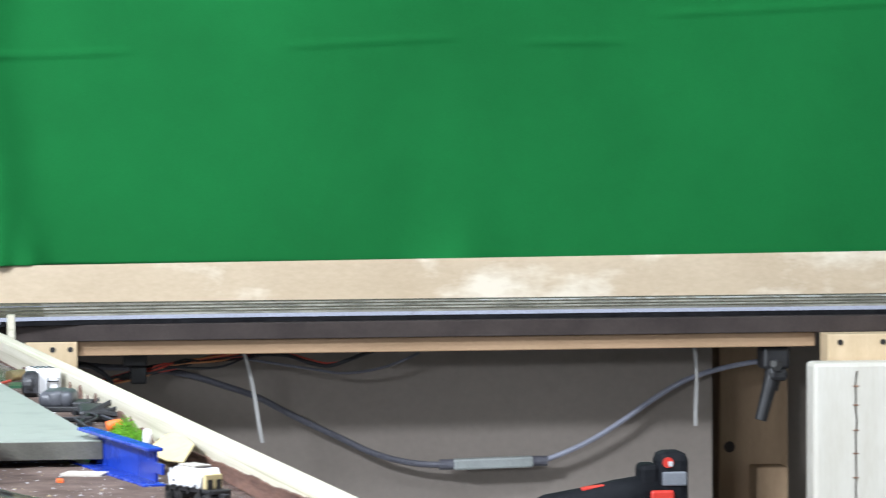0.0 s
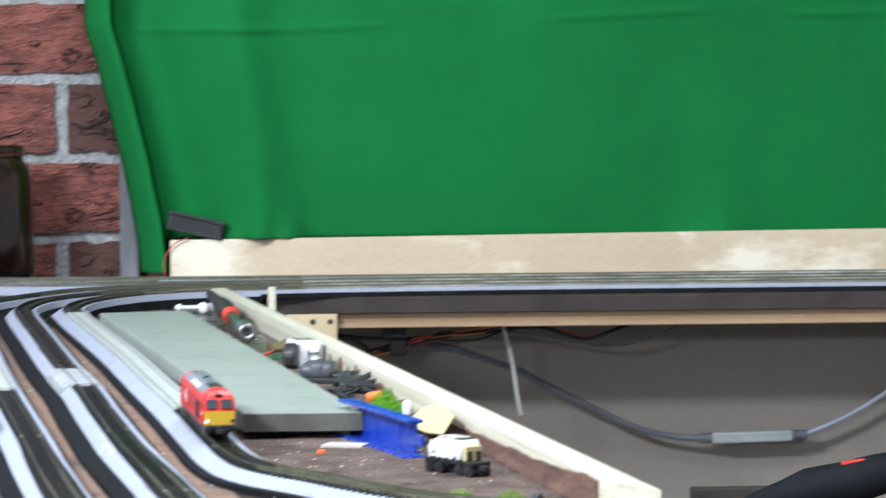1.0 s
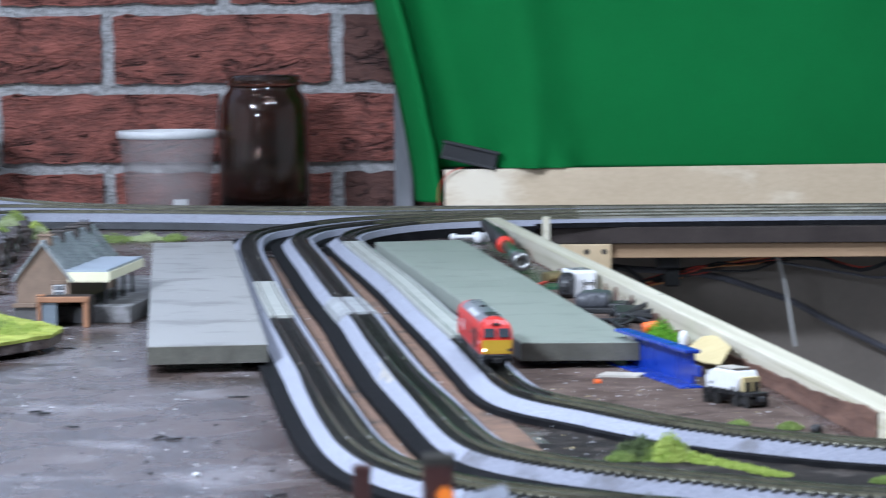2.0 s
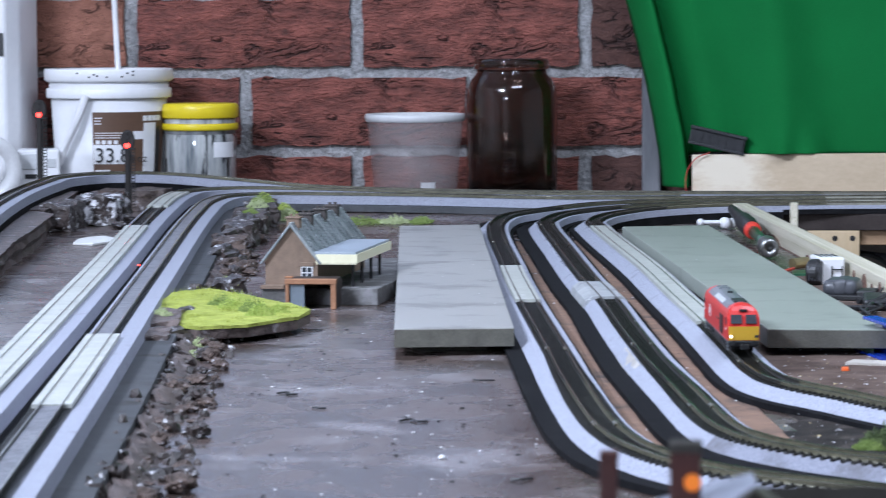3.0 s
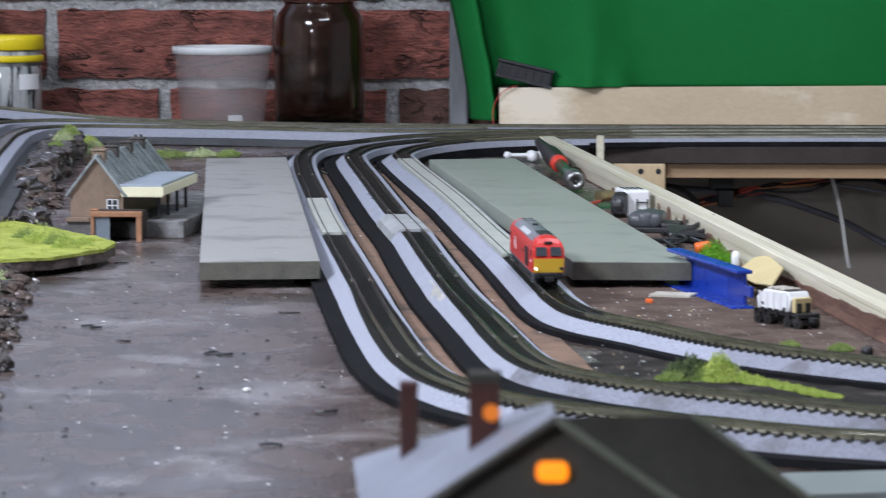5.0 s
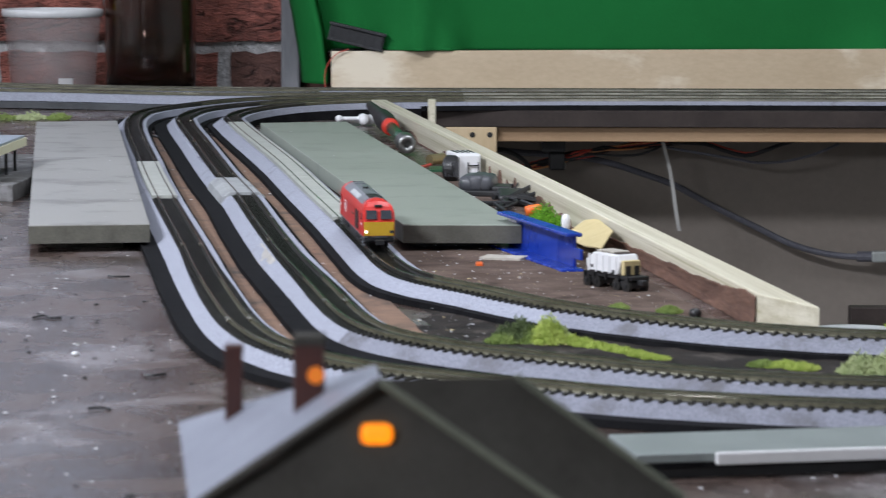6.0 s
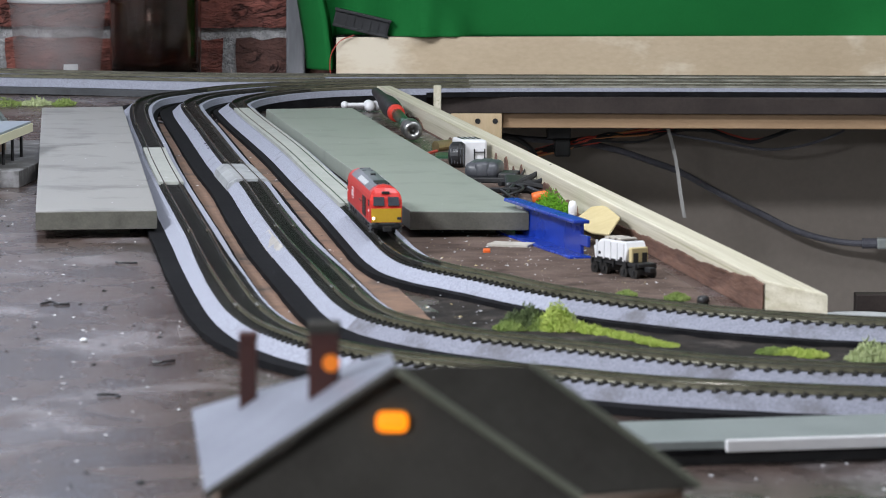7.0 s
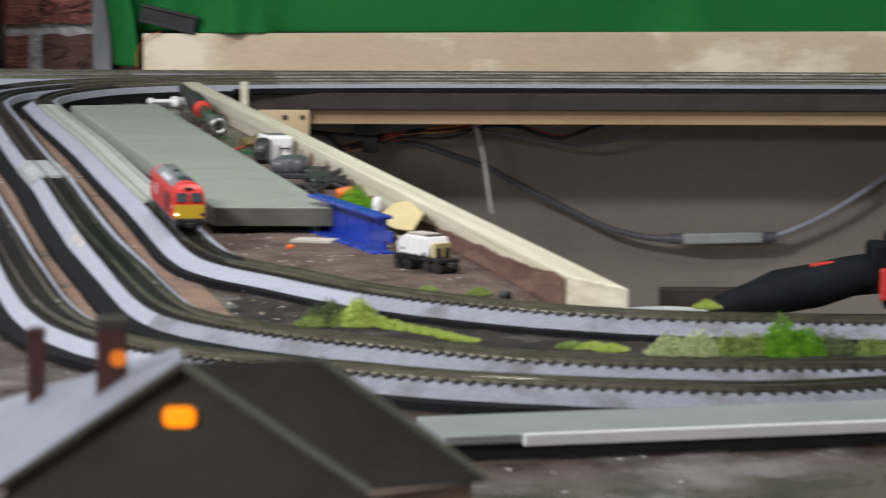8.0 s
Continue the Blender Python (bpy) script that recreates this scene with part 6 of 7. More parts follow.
def cut_block(sections, z, seed):
    """A flat-topped block; sections give y and the left and right edge of its top."""
    bm = bmesh.new()
    rings = []
    for (y0, l0, r0), (y1, l1, r1) in zip(sections, sections[1:]):
        for k in range(8):
            t = k / 8
            y, lo, hi = y0 + (y1 - y0) * t, l0 + (l1 - l0) * t, r0 + (r1 - r0) * t
            row = [(lo, BZ)] + [(lo + (hi - lo) * j / 4, z) for j in range(5)] + [(hi - 0.002 * (j % 2) - 0.0012 * j, z - (z - BZ) * j / 4) for j in range(1, 5)]
            ring = []
            for x, h in row:
                q = Vector((x, y, h)) * 50 + Vector((seed, 0, 0))
                side = 0.4 if h > z - 0.001 else 1.0
                ring.append(bm.verts.new((x + side * (noise.noise(q) * 0.003 + noise.noise(q * 3) * 0.0015), y, max(BZ - 0.0005, h + (noise.noise(q + Vector((0, 7, 0))) * 0.0012 if h < z else 0.0004 * noise.noise(q * 2))))))
            rings.append(ring)
    n = len(rings[0])
    for a, b in zip(rings, rings[1:]):
        for k in range(n - 1):
            bm.faces.new((a[k], a[k + 1], b[k + 1], b[k]))
    bm.faces.new(rings[0])
    bm.faces.new(rings[-1][::-1])
    return tagged(part("carved_block", bm, EARTH), "flat-topped brown carved scenery block beside the track", "rock", "model rocks")


cut_block([(1.9, -0.556, -0.508), (2.2, -0.602, -0.556), (2.42, -0.636, -0.592), (2.489, -0.648, -0.604), (2.68, -0.678, -0.629), (2.85, -0.702, -0.654), (2.90, -0.708, -0.684)], 1.0042, 1)
cut_block([(2.895, -0.716, -0.671), (3.03, -0.726, -0.685), (3.22, -0.738, -0.712)], 1.0055, 2)
carved("shiny_rock", -0.671, 2.965, 0.013, 0.045, 0.0240, 4, 4, ROCK, "shiny broken dark rock with silvery flecks and painted glints", 0.0060)
carved("shiny_rock", -0.655, 3.055, 0.019, 0.045, 0.0255, 6, 5, FLECKED, "broken rock heavily flecked with silvery white", 0.0065)
carved("shiny_rock", -0.668, 3.275, 0.034, 0.030, 0.0200, 3, 6, EARTH, "dark brown broken rock behind the signal", 0.004)
for k, (x, y, sz, rock_m) in enumerate(((-0.501, 3.05, 0.0200, ROCK), (-0.492, 2.93, 0.0185, ROCK), (-0.480, 2.80, 0.0170, ROCK), (-0.466, 2.67, 0.0140, RUBBLE))):
    carved("shiny_rock", x, y, 0.0135, 0.052, sz, 9, 7 + k, rock_m, "shiny broken dark rock with silvery flecks and painted glints", 0.0055)
carved("rock_ledge", -0.388, 1.975, 0.012, 0.045, 0.0140, 9, 11, EARTH, "brown carved ledge below the raised track", 0.003)
carved("rock_ledge", -0.378, 1.895, 0.010, 0.03, 0.0110, 9, 12, EARTH, "brown carved ledge below the raised track", 0.003)
GREENS = (("bright green moss foam clump", MOSS), ("olive green moss foam clump", MOSSDARK), ("pale sage green foam clump", MOSSPALE), ("vivid green bushy foam clump", MOSSVIVID), ("wispy dark green frond clump", FROND))
for k, (x, y, s, g, sp) in enumerate(((0.0325, 1.490, 0.0085, 4, (1.1, 1.4)), (0.0385, 1.492, 0.0115, 4, (0.8, 1.0)), (0.0425, 1.486, 0.0070, 1, (1.0, 1.3)), (0.0505, 1.486, 0.0125, 0, (0.80, 1.0)), (0.0560, 1.488, 0.0080, 2, (0.9, 1.2)), (0.0300, 1.484, 0.0045, 1, (1.8, 2.0)),
                                      (0.0610, 1.482, 0.0042, 0, (1.3, 1.8)), (0.067, 1.475, 0.0036, 0, (1.7, 2.0)), (0.0725, 1.466, 0.0031, 0, (1.8, 2.0)), (0.078, 1.457, 0.0030, 0, (1.8, 2.0)), (0.0835, 1.449, 0.0027, 0, (1.8, 2.2)), (0.089, 1.440, 0.0024, 0, (1.9, 2.2)), (0.094, 1.432, 0.0021, 0, (2.0, 2.4)), (0.098, 1.425, 0.0017, 0, (2, 2.6)), (0.149, 1.404, 0.0035, 0, (2.6, 2.4)), (0.156, 1.400, 0.0030, 0, (2.6, 2.6)), (0.141, 1.408, 0.0024, 1, (3, 3)),
                                      (0.180, 1.388, 0.0095, 2, (1.1, 0.9)), (0.192, 1.386, 0.0110, 2, (1.1, 0.9)), (0.206, 1.386, 0.0100, 1, (1.1, 0.9)), (0.2285, 1.388, 0.0160, 3, (0.75, 0.8)), (0.238, 1.387, 0.0120, 3, (1.0, 0.8)), (0.216, 1.388, 0.0095, 1, (1.0, 0.9)),
                                      (0.250, 1.388, 0.0095, 4, (1.3, 0.9)), (0.268, 1.387, 0.0085, 1, (1.6, 0.9)), (0.292, 1.388, 0.0090, 4, (1.7, 0.9)), (0.2175, 1.545, 0.0040, 0, (1.6, 1.4)),
                                      (0.113, 1.596, 0.0034, 1, (1.8, 2.4)), (0.0894, 1.612, 0.0026, 1, (1.8, 3)),
                                      (-0.500, 3.17, 0.013, 0, (1.0, 2.2)), (-0.485, 3.10, 0.012, 2, (1.1, 2)), (-0.41, 3.05, 0.0075, 1, (3.0, 4)), (-0.378, 3.06, 0.0065, 2, (2.2, 4)), (-0.352, 3.055, 0.0060, 1, (1.8, 4)),
                                      (-0.632, 3.215, 0.0085, 2, (1.0, 1.6)), (-0.640, 3.235, 0.0095, 0, (0.8, 1.5)), (-0.352, 1.90, 0.007, 2, (0.8, 2.4)), (-0.345, 1.85, 0.005, 2, (1.4, 2)), (-0.415, 2.36, 0.006, 2, (1.2, 2.5)), (-0.40, 2.28, 0.005, 1, (2, 2)))):
    ob = clump("moss_clump", GREENS[g][0], (x, y, BZ), s, GREENS[g][1], (600 if sp[1] >= 4 else 2600) if s < 0.012 else 5200, 300 + k, sp, (0.0012 if sp[1] >= 4 else 0.0006) if s < 0.009 else 0.0008)
    tagged(ob, category="moss", group="scatter foam clumps", kind="stuff")

for k, (x, y, z, sz, g) in enumerate(((-0.501, 3.050, 0.0185, 0.012, 1), (-0.497, 3.00, 0.0180, 0.010, 2), (-0.489, 2.91, 0.0170, 0.007, 1), (-0.503, 3.075, 0.0185, 0.010, 0), (-0.388, 1.975, 0.012, 0.006, 2))):
    tagged(clump("moss_clump", GREENS[g][0], (x, y, BZ + z), sz, GREENS[g][1], 700, 500 + k, (1.0, 1.8), 0.0009), category="moss", group="scatter foam clumps", kind="stuff")

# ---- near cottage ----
DARKROOF = shade("dark_grey_roof", (0.060, 0.056, 0.050), (0.088, 0.084, 0.075), 0.8, 40, 500, 0.15, spec=0.1)
PALEROOF = shade("pale_grey_roof", (0.19, 0.20, 0.25), (0.27, 0.285, 0.345), 0.5, 40, 500, 0.1)
VERGE = shade("olive_grey_verge", (0.14, 0.15, 0.115), (0.19, 0.20, 0.155), 0.6, 40, 400, 0.1)
REDSTACK = shade("dark_red_stack", (0.045, 0.013, 0.010), (0.075, 0.022, 0.017), 0.7, 60, 600, 0.2)
ORANGELAMP = glow("orange_window_glow", (1.0, 0.35, 0.006), 0.95)
DIMLAMP = glow("dim_orange_glow", (0.80, 0.20, 0.010), 0.45)
cottage = thing("model_cottage", "dark-roofed model cottage with a lit orange attic window", "model building")
NEAR = 0.72   # the model's scale; its walls reach the board
cottage.matrix_world = Matrix.Translation((0, 0, EYE * (1 - NEAR))) @ Matrix.Diagonal((NEAR, NEAR, NEAR, 1))
FOOT = EYE - (EYE - BZ) / NEAR


def slab(points, thick):
    bm = bmesh.new()
    p = [Vector(q) for q in points]
    nrm = (p[1] - p[0]).cross(p[2] - p[0]).normalized()
    if nrm.z < 0:
        nrm = -nrm
    lo = [bm.verts.new(q - nrm * thick) for q in p]
    hi = [bm.verts.new(q) for q in p]
    bm.faces.new(lo), bm.faces.new(hi)
    n = len(p)
    for i in range(n):
        bm.faces.new((lo[i], lo[(i + 1) % n], hi[(i + 1) % n], hi[i]))
    return bm


R0, R2, K4, K3 = (-0.0151, 0.9345, 1.0455), (0.0242, 0.9597, 1.0425), (0.0745, 0.963, 1.006), (0.0385, 0.9380, 1.0080)
RF, K1, WN = (-0.0177, 0.9956, 1.0411), (-0.0855, 1.093, 1.008), (-0.0700, 0.9380, 1.0078)
# The left slope is coloured paler than the right slope and the gable.
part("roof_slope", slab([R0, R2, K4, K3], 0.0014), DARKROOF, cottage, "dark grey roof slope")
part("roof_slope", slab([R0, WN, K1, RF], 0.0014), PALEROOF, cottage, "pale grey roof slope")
bm = bmesh.new()
pts = [(WN[0] + 0.003, 0.9415, WN[2] - 0.0024), (R0[0], 0.9395, R0[2] - 0.0020), (K3[0] - 0.001, 0.9415, K3[2] - 0.0024), (K3[0] - 0.001, 0.9415, FOOT), (WN[0] + 0.003, 0.9415, FOOT)]
fr = [bm.verts.new(q) for q in pts]
bk = [bm.verts.new((x, y + 0.003, z)) for x, y, z in pts]
bm.faces.new(fr), bm.faces.new(bk)
for i in range(5):
    bm.faces.new((fr[i], fr[(i + 1) % 5], bk[(i + 1) % 5], bk[i]))
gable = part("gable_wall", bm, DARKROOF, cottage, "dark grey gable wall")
for end, nm in ((K3, "valley_strip"), (WN, "bargeboard")):
    bm = bmesh.new()
    rod(bm, (R0[0], R0[1] - 0.001, R0[2] - 0.0006), (end[0], end[1] - 0.001, end[2] - 0.0006), 0.0013, seg=8)
    part(nm, bm, VERGE if nm == "valley_strip" else DARKROOF, cottage, "olive-grey verge strip" if nm == "valley_strip" else "")
bm = bmesh.new()
rod(bm, (R2[0], R2[1], R2[2] + 0.0003), (K4[0], K4[1], K4[2] + 0.0003), 0.0011, seg=8)
part("verge_strip", bm, VERGE, cottage, "olive-grey verge strip")
part("cottage_wall", prism(bmesh.new(), [(-0.0660, 0.9450), (0.0360, 0.9450), (0.0700, 0.966), (0.040, 1.02), (-0.078, 1.085)], FOOT, 1.0045), TINYBRICK, cottage, "brown card walls")
part("attic_window", box(bmesh.new(), (-0.0208, 0.9378, 1.0261), (-0.0116, 0.9392, 1.0319), 0.0019), ORANGELAMP, gable, "attic window glowing orange")
for x, y, w, z0, z1 in ((-0.0632, 1.036, 0.0027, 1.012, 1.0418), (-0.0370, 0.975, 0.0045, 1.021, 1.0530)):
    c = part("chimney", box(bmesh.new(), (x - w, y - w, z0), (x + w, y + w, z1 - 0.003), 0.0004), REDSTACK, cottage, "dark red chimney stack")
    part("chimney_cap", box(bmesh.new(), (x - w * 1.08, y - w * 1.08, z1 - 0.003), (x + w * 1.08, y + w * 1.08, z1), 0.0005), DARKROOF if w > 0.003 else REDSTACK, c)
part("chimney_lamp", rod(bmesh.new(), (-0.0348, 0.9692, 1.0414), (-0.0348, 0.9707, 1.0414), 0.0025, seg=16), DIMLAMP, cottage, "small orange glow on the chimney")
# faint red post at the cottage's far side
tagged(part("red_post", rod(bmesh.new(), (-0.0749, 0.648, BZ), (-0.0749, 0.648, 1.0490), 0.0020, seg=12), REDSTACK), "short dark red model post", "post")

# ---- near platform with white edge ----
GREYPLAT_N = shade("blue_grey_foamboard", (0.205, 0.23, 0.228), (0.26, 0.287, 0.283), 0.5, 30, 500, 0.08, depth=0.0004)
near = thing("model_platform", "grey-green model platform with a white front edge", "model platform")
d = Vector((0.1763, 0.0379)).normalized()
n = Vector((d.y, -d.x))
p0 = Vector((0.0630, 1.1650))
q = lambda s, o: tuple(p0 + d * s + n * o)
part("deck", prism(bmesh.new(), [q(0, -0.006), q(0.95, -0.007), q(0.95, 0.0395), q(-0.002, 0.0395)], 0.9888, 0.992, 0.0005), GREYPLAT_N, near)
part("board_core", prism(bmesh.new(), [q(0.001, 0.0), q(0.95, 0.0), q(0.95, 0.0385), q(0.0, 0.0385)], 0.9868, 0.9888), UNDERLAY, near, "dark board core")
part("white_edge", prism(bmesh.new(), [q(0.026, 0.0397), q(0.95, 0.0397), q(0.95, 0.0418), q(0.026, 0.0418)], 0.9878, 0.9923, 0.0007), WHITE, near, "white front edge strip")
part("underside", prism(bmesh.new(), [q(0.003, 0.004), q(0.95, 0.004), q(0.95, 0.036), q(0.003, 0.036)], BZ, 0.9868), BLACK, near)

# ---- clutter along the batten ----
DARKSHELL = shade("dark_grey_shell", (0.055, 0.057, 0.066), (0.09, 0.093, 0.105), 0.4, 40, 400, 0.05)
BLUEPLASTIC = shade("glossy_blue_plastic", (0.012, 0.035, 0.30), (0.02, 0.06, 0.42), 0.28, 20, 300, 0.05)
GREENTOOL = shade("dark_green_plastic", (0.02, 0.07, 0.04), (0.04, 0.11, 0.06), 0.3, 40, 300, 0.03)
STEEL = shade("scratched_steel", (0.20, 0.20, 0.195), (0.38, 0.38, 0.37), 0.34, 60, 500, 0.1, metal=0.9)
ORANGE = shade("orange_plastic", (0.75, 0.12, 0.02), (0.85, 0.18, 0.03), 0.4, 40, 300, 0.03)
CARD = shade("yellow_card", (0.56, 0.45, 0.22), (0.66, 0.55, 0.30), 0.7, 30, 300, 0.05)
OFFCUT = shade("grey_rough_offcut", (0.38, 0.35, 0.30), (0.55, 0.51, 0.45), 0.8, 40, 300, 0.2)
STAIN = shade("brown_bark", (0.065, 0.030, 0.020), (0.21, 0.115, 0.08), 0.65, 40, 220, 0.6, stretch=(1, 0.4, 2.5), depth=0.002)

tool = thing("hand_tool", "black and green hand tool with red ring and steel end", "tool")
m = look((-0.0250, 2.615, 0.9925), (-0.064, 3.02, 1.0005)) @ Matrix.Diagonal((0.86, 0.86, 1.6, 1))
part("grip", lathe(bmesh.new(), [(0, 0.245), (0.0045, 0.245), (0.0055, 0.22), (0.0065, 0.19), (0.0092, 0.160), (0.0100, 0.135), (0.0090, 0.112), (0.0080, 0.108), (0, 0.108)], m @ pose(0, 0, 0, 180), 24), BLACK, tool, "black bulbous grip", smooth=True)
part("ring", lathe(bmesh.new(), [(0, 0.108), (0.0082, 0.108), (0.0086, 0.105), (0.0082, 0.099), (0, 0.096)], m @ pose(0, 0, 0, 180), 24), REDTOOL, tool, "red ring", smooth=True)
part("shaft", lathe(bmesh.new(), [(0, 0.096), (0.0056, 0.096), (0.0052, 0.05), (0.0058, 0.02), (0, 0.02)], m @ pose(0, 0, 0, 180), 20), GREENTOOL, tool, "dark green shaft", smooth=True)
part("end_disc", lathe(bmesh.new(), [(0, 0.02), (0.0088, 0.02), (0.0093, 0.017), (0.0093, 0.004), (0.0085, 0), (0.0035, 0), (0.0030, 0.004), (0, 0.004)], m @ pose(0, 0, 0, 180), 28), STEEL, tool, "steel end disc", smooth=True)

bone = thing("plastic_fitting", "small white plastic fitting with knobbed ends", "fitting", at=(-0.078, 2.985, BZ), rz=10)
part("shank", rod(bmesh.new(), (-0.012, 0, 0.0065), (0.010, 0, 0.0065), 0.0018, seg=10), WHITE, bone)
for x, y, r in ((-0.0125, 0, 0.0034), (0.010, 0.004, 0.0052), (0.010, -0.005, 0.0052), (0.0165, 0, 0.0048)):
    bm = bmesh.new()
    bmesh.ops.create_uvsphere(bm, u_segments=14, v_segments=8, radius=r, matrix=Matrix.Translation((x, y, 0.0065 if r < 0.004 else 0.0056)))
    part("knob", bm, WHITE, bone, smooth=True)

cab = thing("loco_cab_piece", "white and black model cab moulding lying on its side", "model part", at=(0.0195, 2.385, BZ), rz=12)
cab.scale = (0.84, 0.84, 0.90)
part("cab_shell", box(bmesh.new(), (-0.0110, -0.012, 0), (0.0110, 0.030, 0.0225), 0.002), WHITE, cab)
drum = part("black_end", lathe(bmesh.new(), [(0, -0.006), (0.0085, -0.006), (0.0105, -0.004), (0.0108, 0.003), (0.0090, 0.006), (0, 0.006)], pose(-0.0150, -0.012, 0.0108, 90, 0, 62), 24), BLACK, cab, "black ribbed round end")
for k in range(5):
    part("drum_rib", box(bmesh.new(), (-0.0222 + k * 0.0024, -0.0200 - k * 0.0009, 0.0045), (-0.0212 + k * 0.0024, -0.0190 - k * 0.0009, 0.0170), 0.0003), DARKSHELL, drum)
for k in range(4):
    part("slot", box(bmesh.new(), (-0.0080 + k * 0.0045, 0.000, 0.0224), (-0.0055 + k * 0.0045, 0.024, 0.0228)), BLACK, cab)
for z in (0.006, 0.0125):
    part("handrail", boxes(((-0.001, -0.0136, z), (0.009, -0.0126, z + 0.0008)), ((-0.001, -0.0136, 0.003), (-0.0002, -0.0126, 0.0155)), ((0.0082, -0.0136, 0.003), (0.009, -0.0126, 0.0155))), BLACK, cab)
shell = thing("loco_shell", "dark grey model body shell lying among the clutter", "model part", at=(0.0275, 2.265, BZ), rz=-8)
shell.scale = (0.84, 0.9, 0.92)
part("shell_body", box(bmesh.new(), (-0.0140, -0.020, 0.003), (0.0140, 0.020, 0.0155), 0.0045), DARKSHELL, shell, smooth=True)
part("shell_band", box(bmesh.new(), (-0.0060, -0.0206, 0.004), (0.0065, 0.0205, 0.0160), 0.003), DARKSHELL, shell, smooth=True)
part("skirt", box(bmesh.new(), (-0.0165, -0.026, 0.001), (0.0225, 0.026, 0.0050), 0.0008), BLACK, shell)
part("arm", box(bmesh.new(), (0.0140, -0.024, 0.002), (0.0300, 0.006, 0.0085), 0.0015), BLACK, shell)
bits = thing("scrap_pieces", "tangle of black plastic sprue and wire scraps", "scraps")
rs = random.Random(5)
for k in range(16):
    a = rs.uniform(0, 3.14)
    x, y = rs.uniform(0.036, 0.066), rs.uniform(2.12, 2.26)
    part("scrap", rod(bmesh.new(), (x - 0.010 * math.cos(a), y - 0.03 * math.sin(a), BZ + 0.0018 + rs.uniform(0, 0.003)), (x + 0.010 * math.cos(a), y + 0.03 * math.sin(a), BZ + 0.003 + rs.uniform(0, 0.009)), rs.uniform(0.0008, 0.0022), seg=6), BLACK, bits)
part("scrap_bar", rod(bmesh.new(), (0.0440, 2.17, BZ + 0.0040), (0.0708, 2.20, BZ + 0.0165), 0.0030, 0.0010, seg=8), BLACK, bits)
part("scrap_plate", box(bmesh.new(), (0.040, 2.17, BZ), (0.062, 2.23, BZ + 0.008), 0.002), BLACK, bits)
part("scrap_loop", pipe(bmesh.new(), [(0.036, 2.16, BZ + 0.003), (0.042, 2.125, BZ + 0.004), (0.050, 2.135, BZ + 0.006), (0.047, 2.17, BZ + 0.006), (0.038, 2.18, BZ + 0.004)], 0.0009, 0.005, 6), BLACK, bits)
tagged(part("orange_bottle", lathe(bmesh.new(), [(0, 0), (0.0030, 0), (0.0034, 0.003), (0.0034, 0.0085), (0.0022, 0.0102), (0, 0.0105)], pose(0.0545, 2.05, BZ + 0.0086, 82, 0, 100), 18), ORANGE, smooth=True), "tiny orange plastic bottle among the scraps", "bottle")
tagged(clump("moss_clump", "bright green foam offcut among the scraps", (0.0655, 2.03, BZ), 0.0170, MOSSVIVID, 3200, 77, (0.80, 1.3), 0.0008), category="moss", group="scatter foam clumps", kind="stuff")
tagged(part("white_bottle", lathe(bmesh.new(), [(0, 0), (0.0026, 0), (0.0033, 0.003), (0.0035, 0.0085), (0.0026, 0.0125), (0, 0.0135)], pose(0.0780, 2.01, BZ) @ Matrix.Diagonal((0.8, 0.8, 0.8, 1)), 20), WHITE, smooth=True), "tiny rounded white bottle standing by the batten", "bottle")
brk = thing("blue_bracket", "glossy blue plastic channel bracket lying on the board", "bracket")
a, b = Vector((0.036, 1.935)), Vector((0.0775, 1.782))
u = (b - a).normalized()
v = Vector((-u.y, u.x))
M = Matrix(((v.x, u.x, 0, a.x), (v.y, u.y, 0, a.y), (0, 0, 1, BZ), (0, 0, 0, 1)))
L = (b - a).length
part("web", box(bmesh.new(), (-0.001, 0.022, 0), (0.001, L - 0.010, 0.0200), 0.0005, M), BLUEPLASTIC, brk)
part("web_tab", box(bmesh.new(), (-0.001, L - 0.012, 0.0065), (0.001, L + 0.002, 0.0125), 0.0005, M), BLUEPLASTIC, brk)
part("top_flange", box(bmesh.new(), (-0.008, 0.022, 0.0192), (0.001, L, 0.0212), 0.0006, M), BLUEPLASTIC, brk)
part("bottom_flange", box(bmesh.new(), (-0.012, 0.018, 0.0002), (0.001, L + 0.004, 0.0020), 0.0006, M), BLUEPLASTIC, brk)
part("white_patch", box(bmesh.new(), (-0.0022, 0.026, 0.0125), (-0.0008, 0.040, 0.0180), 0.0006, M), WHITE, brk)
bm = prism(bmesh.new(), [(0.073, 1.93), (0.088, 1.97), (0.0955, 1.95), (0.100, 1.86), (0.090, 1.80), (0.082, 1.84)], 0, 0.0008)
ob = part("card_scrap", bm, CARD)
ob.matrix_world = pose(0, 0, BZ + 0.010) @ pose(0.088, 1.88, 0, 0, -22, 0) @ pose(-0.088, -1.88, 0)
tagged(ob, "bent scrap of yellow card leaning on the batten", "card")

wagon = thing("model_wagon", "white and black model hopper wagon off the rails", "model wagon", at=(0.0925, 1.703, BZ), rz=-58)
wagon.scale = (0.91, 0.91, 0.91)
part("underframe", box(bmesh.new(), (-0.0235, -0.0062, 0.0070), (0.0235, 0.0062, 0.0092), 0.0004), BLACK, wagon)
bm = prism(bmesh.new(), [(-0.019, 0.0093), (0.011, 0.0093), (0.0135, 0.0165), (0.0110, 0.0208), (-0.0125, 0.0208), (-0.0205, 0.0160)], -0.0068, 0.0068, 0.0007)
bmesh.ops.transform(bm, matrix=pose(0, 0, 0, 90), verts=bm.verts)
part("hopper", bm, WHITE, wagon, "white hopper body")
